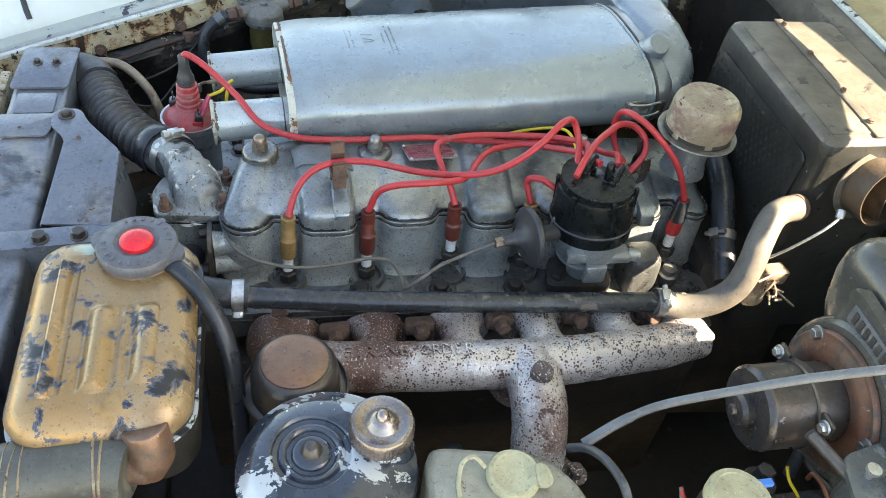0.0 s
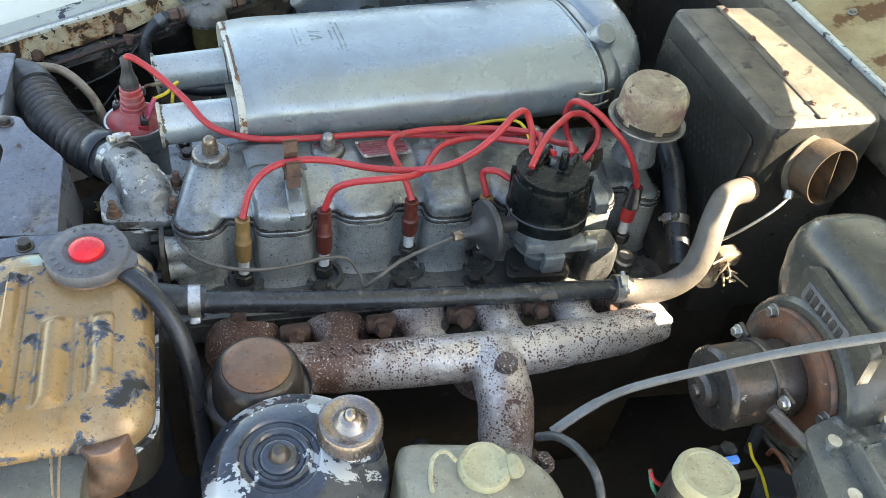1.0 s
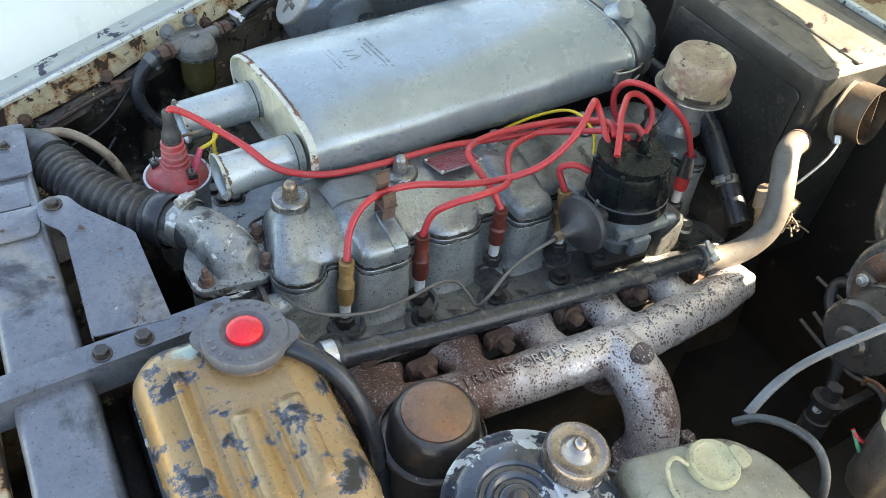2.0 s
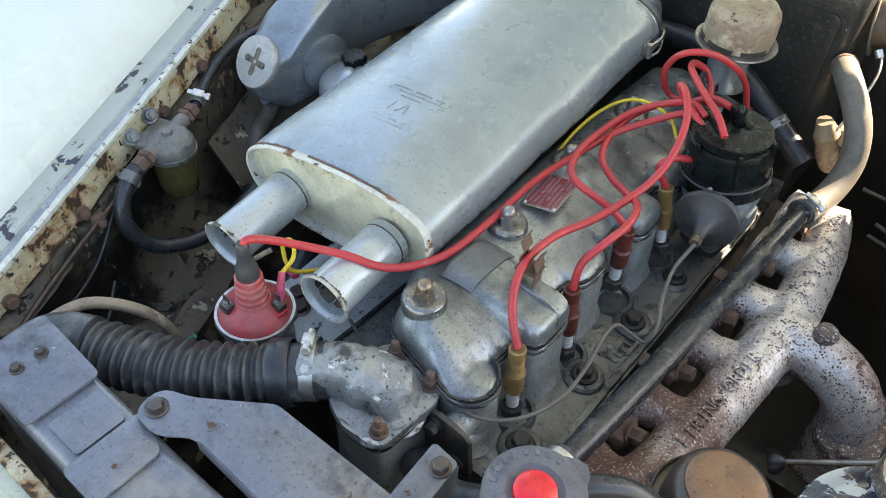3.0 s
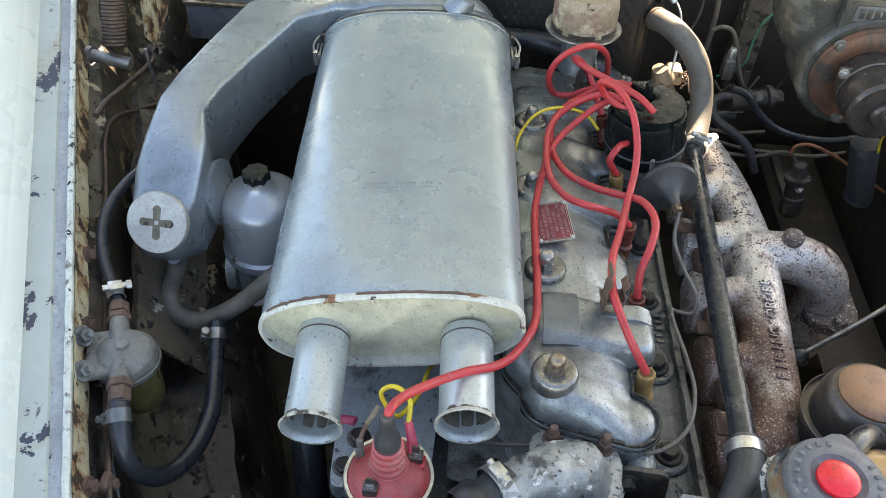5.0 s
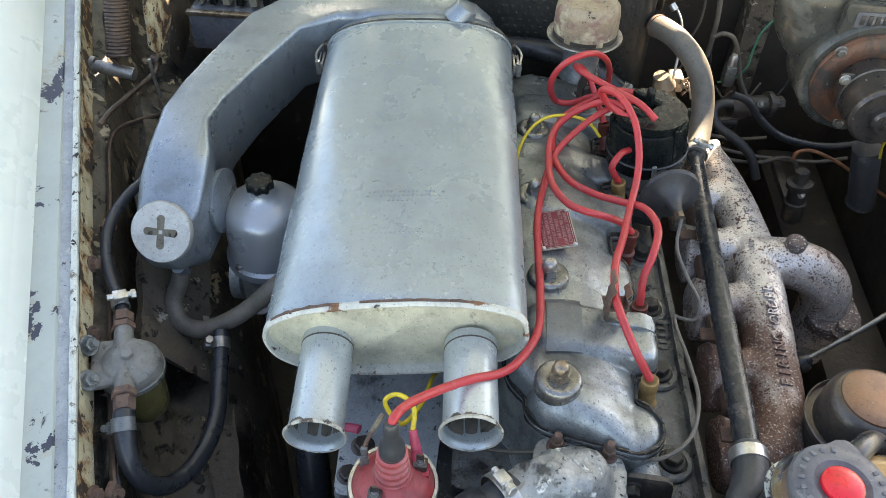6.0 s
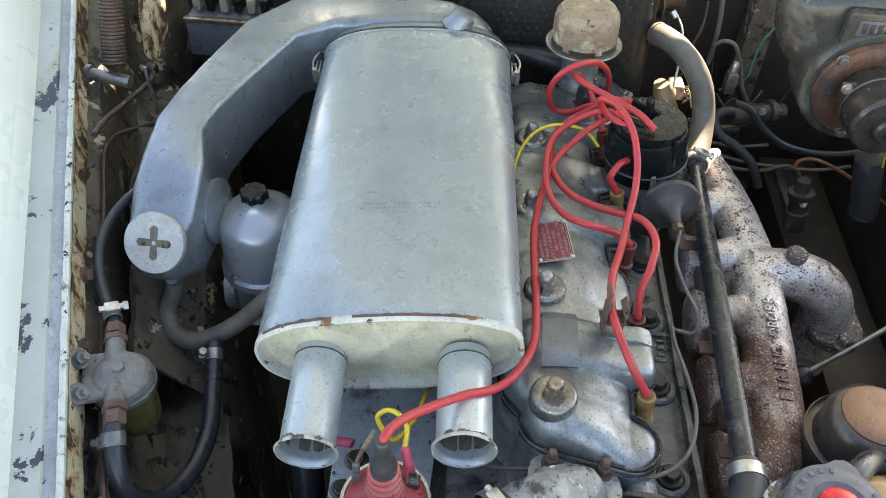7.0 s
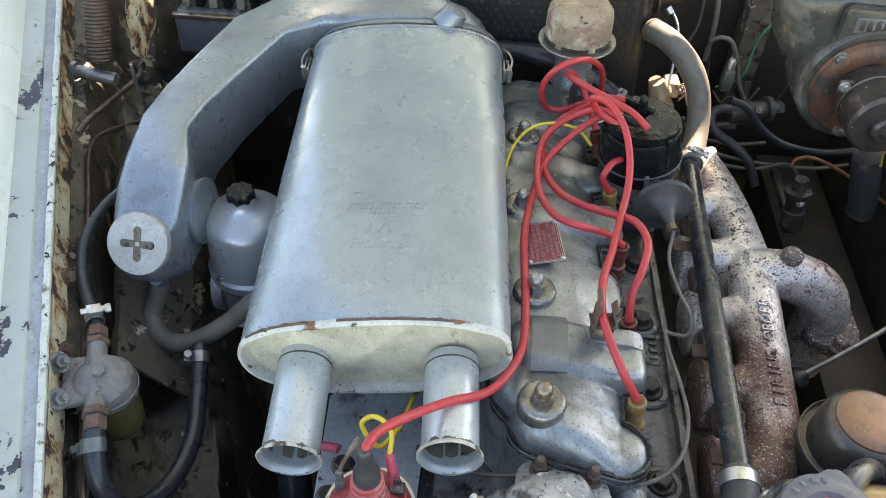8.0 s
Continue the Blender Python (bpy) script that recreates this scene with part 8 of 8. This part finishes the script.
wire("brake_pipe", "thin grey brake pipe along the bulkhead side", [(0.620, 0.486, 0.705), (0.620, 0.420, 0.689), (0.620, 0.365, 0.684), (0.620, 0.303, 0.683), (0.620, 0.255, 0.695)], 0.003, GREYHOSE, "pipe")
wire("brake_pipe", "second thin grey brake pipe beside the first", [(0.600, 0.487, 0.698), (0.600, 0.406, 0.688), (0.600, 0.362, 0.702), (0.600, 0.340, 0.694), (0.600, 0.329, 0.672)], 0.003, GREYHOSE, "pipe")
wire("fluid_hose", "bent dark grey hose behind the manifold", [(0.630, 0.445, 0.772), (0.625, 0.469, 0.777), (0.620, 0.481, 0.766), (0.610, 0.472, 0.746), (0.600, 0.444, 0.731), (0.590, 0.415, 0.708), (0.580, 0.398, 0.673)], 0.0072, DUSTRUBBER, "hose")
wire("loom", "black taped wiring loom", [(0.600, 0.468, 0.809), (0.600, 0.442, 0.799), (0.600, 0.416, 0.769), (0.600, 0.381, 0.743), (0.600, 0.341, 0.731), (0.600, 0.298, 0.729), (0.600, 0.259, 0.738)], 0.0058, RUBBER, "wire")
wire("orange_wire", "orange-brown wire hanging below the blower", [(0.560, 0.364, 0.730), (0.560, 0.361, 0.743), (0.560, 0.339, 0.747), (0.560, 0.295, 0.728), (0.560, 0.246, 0.697), (0.560, 0.167, 0.648)], 0.0026, COPPERWIRE, "wire")
wire("green_wire", "thin green wire beside the blower", [(0.680, 0.411, 0.898), (0.680, 0.428, 0.868), (0.680, 0.432, 0.835), (0.680, 0.433, 0.808), (0.680, 0.445, 0.790), (0.680, 0.470, 0.778)], 0.0017, GREENWIRE, "wire")
wire("grey_wire", "thin grey cable rising up the bulkhead", [(0.700, 0.500, 0.932), (0.700, 0.493, 0.887), (0.700, 0.491, 0.848), (0.700, 0.492, 0.811)], 0.004, GREYHOSE, "wire")
wire("choke_cable", "dusty cable looping on the bulkhead", [(0.680, 0.496, 0.855), (0.680, 0.483, 0.862), (0.680, 0.466, 0.856), (0.680, 0.452, 0.830), (0.680, 0.437, 0.787), (0.680, 0.419, 0.755)], 0.0034, GREYHOSE, "cable")
wire("thin_wire", "thin pale wire on the bulkhead", [(0.660, 0.478, 0.784), (0.660, 0.462, 0.765), (0.660, 0.450, 0.776), (0.660, 0.432, 0.767), (0.660, 0.422, 0.770), (0.660, 0.412, 0.794)], 0.0016, GREYHOSE, "wire")
wire("thin_wire", "thin dark wire on the bulkhead", [(0.700, 0.337, 0.861), (0.700, 0.349, 0.822), (0.700, 0.358, 0.770), (0.700, 0.367, 0.743)], 0.0018, DUSTRUBBER, "wire")
wire("drain_hose", "grimy grey-green drain hose below the blower", [(0.500, 0.299, 0.802), (0.500, 0.289, 0.766), (0.500, 0.274, 0.714), (0.500, 0.274, 0.701)], 0.02, DUSTRUBBER, "hose")
ct = thing("terminal_plug", "pale blue-grey plug on the bulkhead", "connector", (0.660, 0.463, 0.806))
bm = bmesh.new()
box(bm, (0.660, 0.463, 0.806), (0.020, 0.016, 0.034), 0.003)
part("body", bm, CLOUDY, ct)
bm = bmesh.new()
lathe(bm, [(0.007, 0), (0.007, 0.012), (0.004, 0.018)], (0.660, 0.463, 0.822), UP, 12)
part("spigot", bm, ZINC, ct)
wire("red_wire", "thin red wire beside the fluid reservoir", [(0.304, 0.275, 0.930), (0.306, 0.267, 0.925), (0.323, 0.263, 0.910), (0.335, 0.255, 0.890), (0.354, 0.255, 0.860)], 0.0018, REDLEAD, "wire")
wire("green_wire", "thin green wire beside the fluid reservoir", [(0.304, 0.274, 0.930), (0.305, 0.265, 0.920), (0.317, 0.260, 0.900), (0.337, 0.260, 0.860)], 0.0018, GREENWIRE, "wire")
wire("yellow_stub", "thin yellow wire beside the blower", [(0.452, 0.317, 0.860), (0.454, 0.307, 0.850), (0.468, 0.299, 0.830), (0.482, 0.287, 0.800)], 0.0016, YELLOWWIRE, "wire")
wire("bulkhead_pipe", "thin dark pipe low on the bulkhead", [(0.720, 0.476, 0.651), (0.720, 0.443, 0.649), (0.720, 0.402, 0.644), (0.720, 0.349, 0.652)], 0.0035, GREYHOSE, "pipe")
wire("bulkhead_hose", "short dark hose elbow on the bulkhead", [(0.680, 0.449, 0.638), (0.680, 0.467, 0.664), (0.680, 0.469, 0.691), (0.680, 0.452, 0.706), (0.680, 0.422, 0.706)], 0.0075, DUSTRUBBER, "hose")
wire("bulkhead_wire", "thin wire hanging on the bulkhead", [(0.740, 0.527, 0.755), (0.740, 0.515, 0.770), (0.740, 0.515, 0.808), (0.740, 0.505, 0.848), (0.740, 0.506, 0.892)], 0.002, GREYHOSE, "wire")
wire("bulkhead_wire", "thin wire hanging on the bulkhead", [(0.720, 0.487, 0.723), (0.720, 0.474, 0.749), (0.720, 0.478, 0.787), (0.720, 0.488, 0.839)], 0.002, DUSTRUBBER, "wire")
wire("bulkhead_pipe", "thin dark pipe low on the bulkhead", [(0.660, 0.524, 0.719), (0.660, 0.477, 0.719), (0.660, 0.435, 0.727), (0.660, 0.382, 0.740)], 0.003, GREYHOSE, "pipe")
wire("wing_wire", "thin dark wires sagging on the inner wing", [(-0.30, 1.05, 0.80), (-0.22, 1.08, 0.775), (-0.15, 1.10, 0.79), (-0.10, 1.12, 0.83)], 0.0018, DUSTRUBBER)
wire("wing_wire", "thin dark wires sagging on the inner wing", [(-0.32, 1.04, 0.79), (-0.25, 1.07, 0.76), (-0.18, 1.06, 0.75), (-0.14, 1.08, 0.78)], 0.0018, DUSTRUBBER)
wire("side_loom", "tan taped loom beside the top hose", [(-0.245, 1.01, 0.86), (-0.20, 1.0, 0.86), (-0.165, 0.97, 0.84), (-0.15, 0.95, 0.80), (-0.15, 0.94, 0.74)], 0.006, TIN)
wire("green_wire", "stub of green wire near the top hose", [(-0.155, 0.935, 0.80), (-0.15, 0.93, 0.815), (-0.146, 0.922, 0.825)], 0.0022, GREENWIRE)
wire("side_hose", "dark thick hose dropping beside the chassis", [(0.06, 1.0, 0.72), (0.02, 0.985, 0.70), (-0.02, 0.975, 0.64), (-0.03, 0.97, 0.55)], 0.018, RUBBER, "hose")
for x, y, z, r in ((0.640, 0.413, 0.768, 0.017), (0.500, 0.365, 0.711, 0.016)):
    mcyl = thing("brake_cylinder", "small grimy black cylinder on the bulkhead", "cylinder", (x, y, z))
    upright = z < 0.74
    axis = (0.1, 0.1, 1.0) if upright else (0.25, -0.95, 0.0)
    bm = bmesh.new()
    lathe(bm, [(r * 0.8, -0.045), (r, -0.040), (r, -0.012), (r * 0.86, -0.010), (r * 0.86, 0.012), (r * 1.15, 0.014), (r * 1.15, 0.022), (r * 0.7, 0.024), (r * 0.6, 0.034)], (x, y, z), axis, 28)
    part("barrel", bm, IRON, mcyl)
    bm = bmesh.new()
    hexagon(bm, vec((x, y, z)) + vec(axis).normalized() * 0.030, axis, r * 0.66, 0.012)
    part("end_nut", bm, IRON, mcyl)
    bm = bmesh.new()
    bolt(bm, (x - 0.012, y, z + 0.010), (-0.8, 0, 0.6), 0.004, 0.005)
    part("bleed_screw", bm, STEEL, mcyl)
    bm = bmesh.new()
    box(bm, (x + 0.06, y, z - 0.03), (0.10, 0.012, 0.012), 0.002)
    part("mounting_arm", bm, IRON, mcyl)
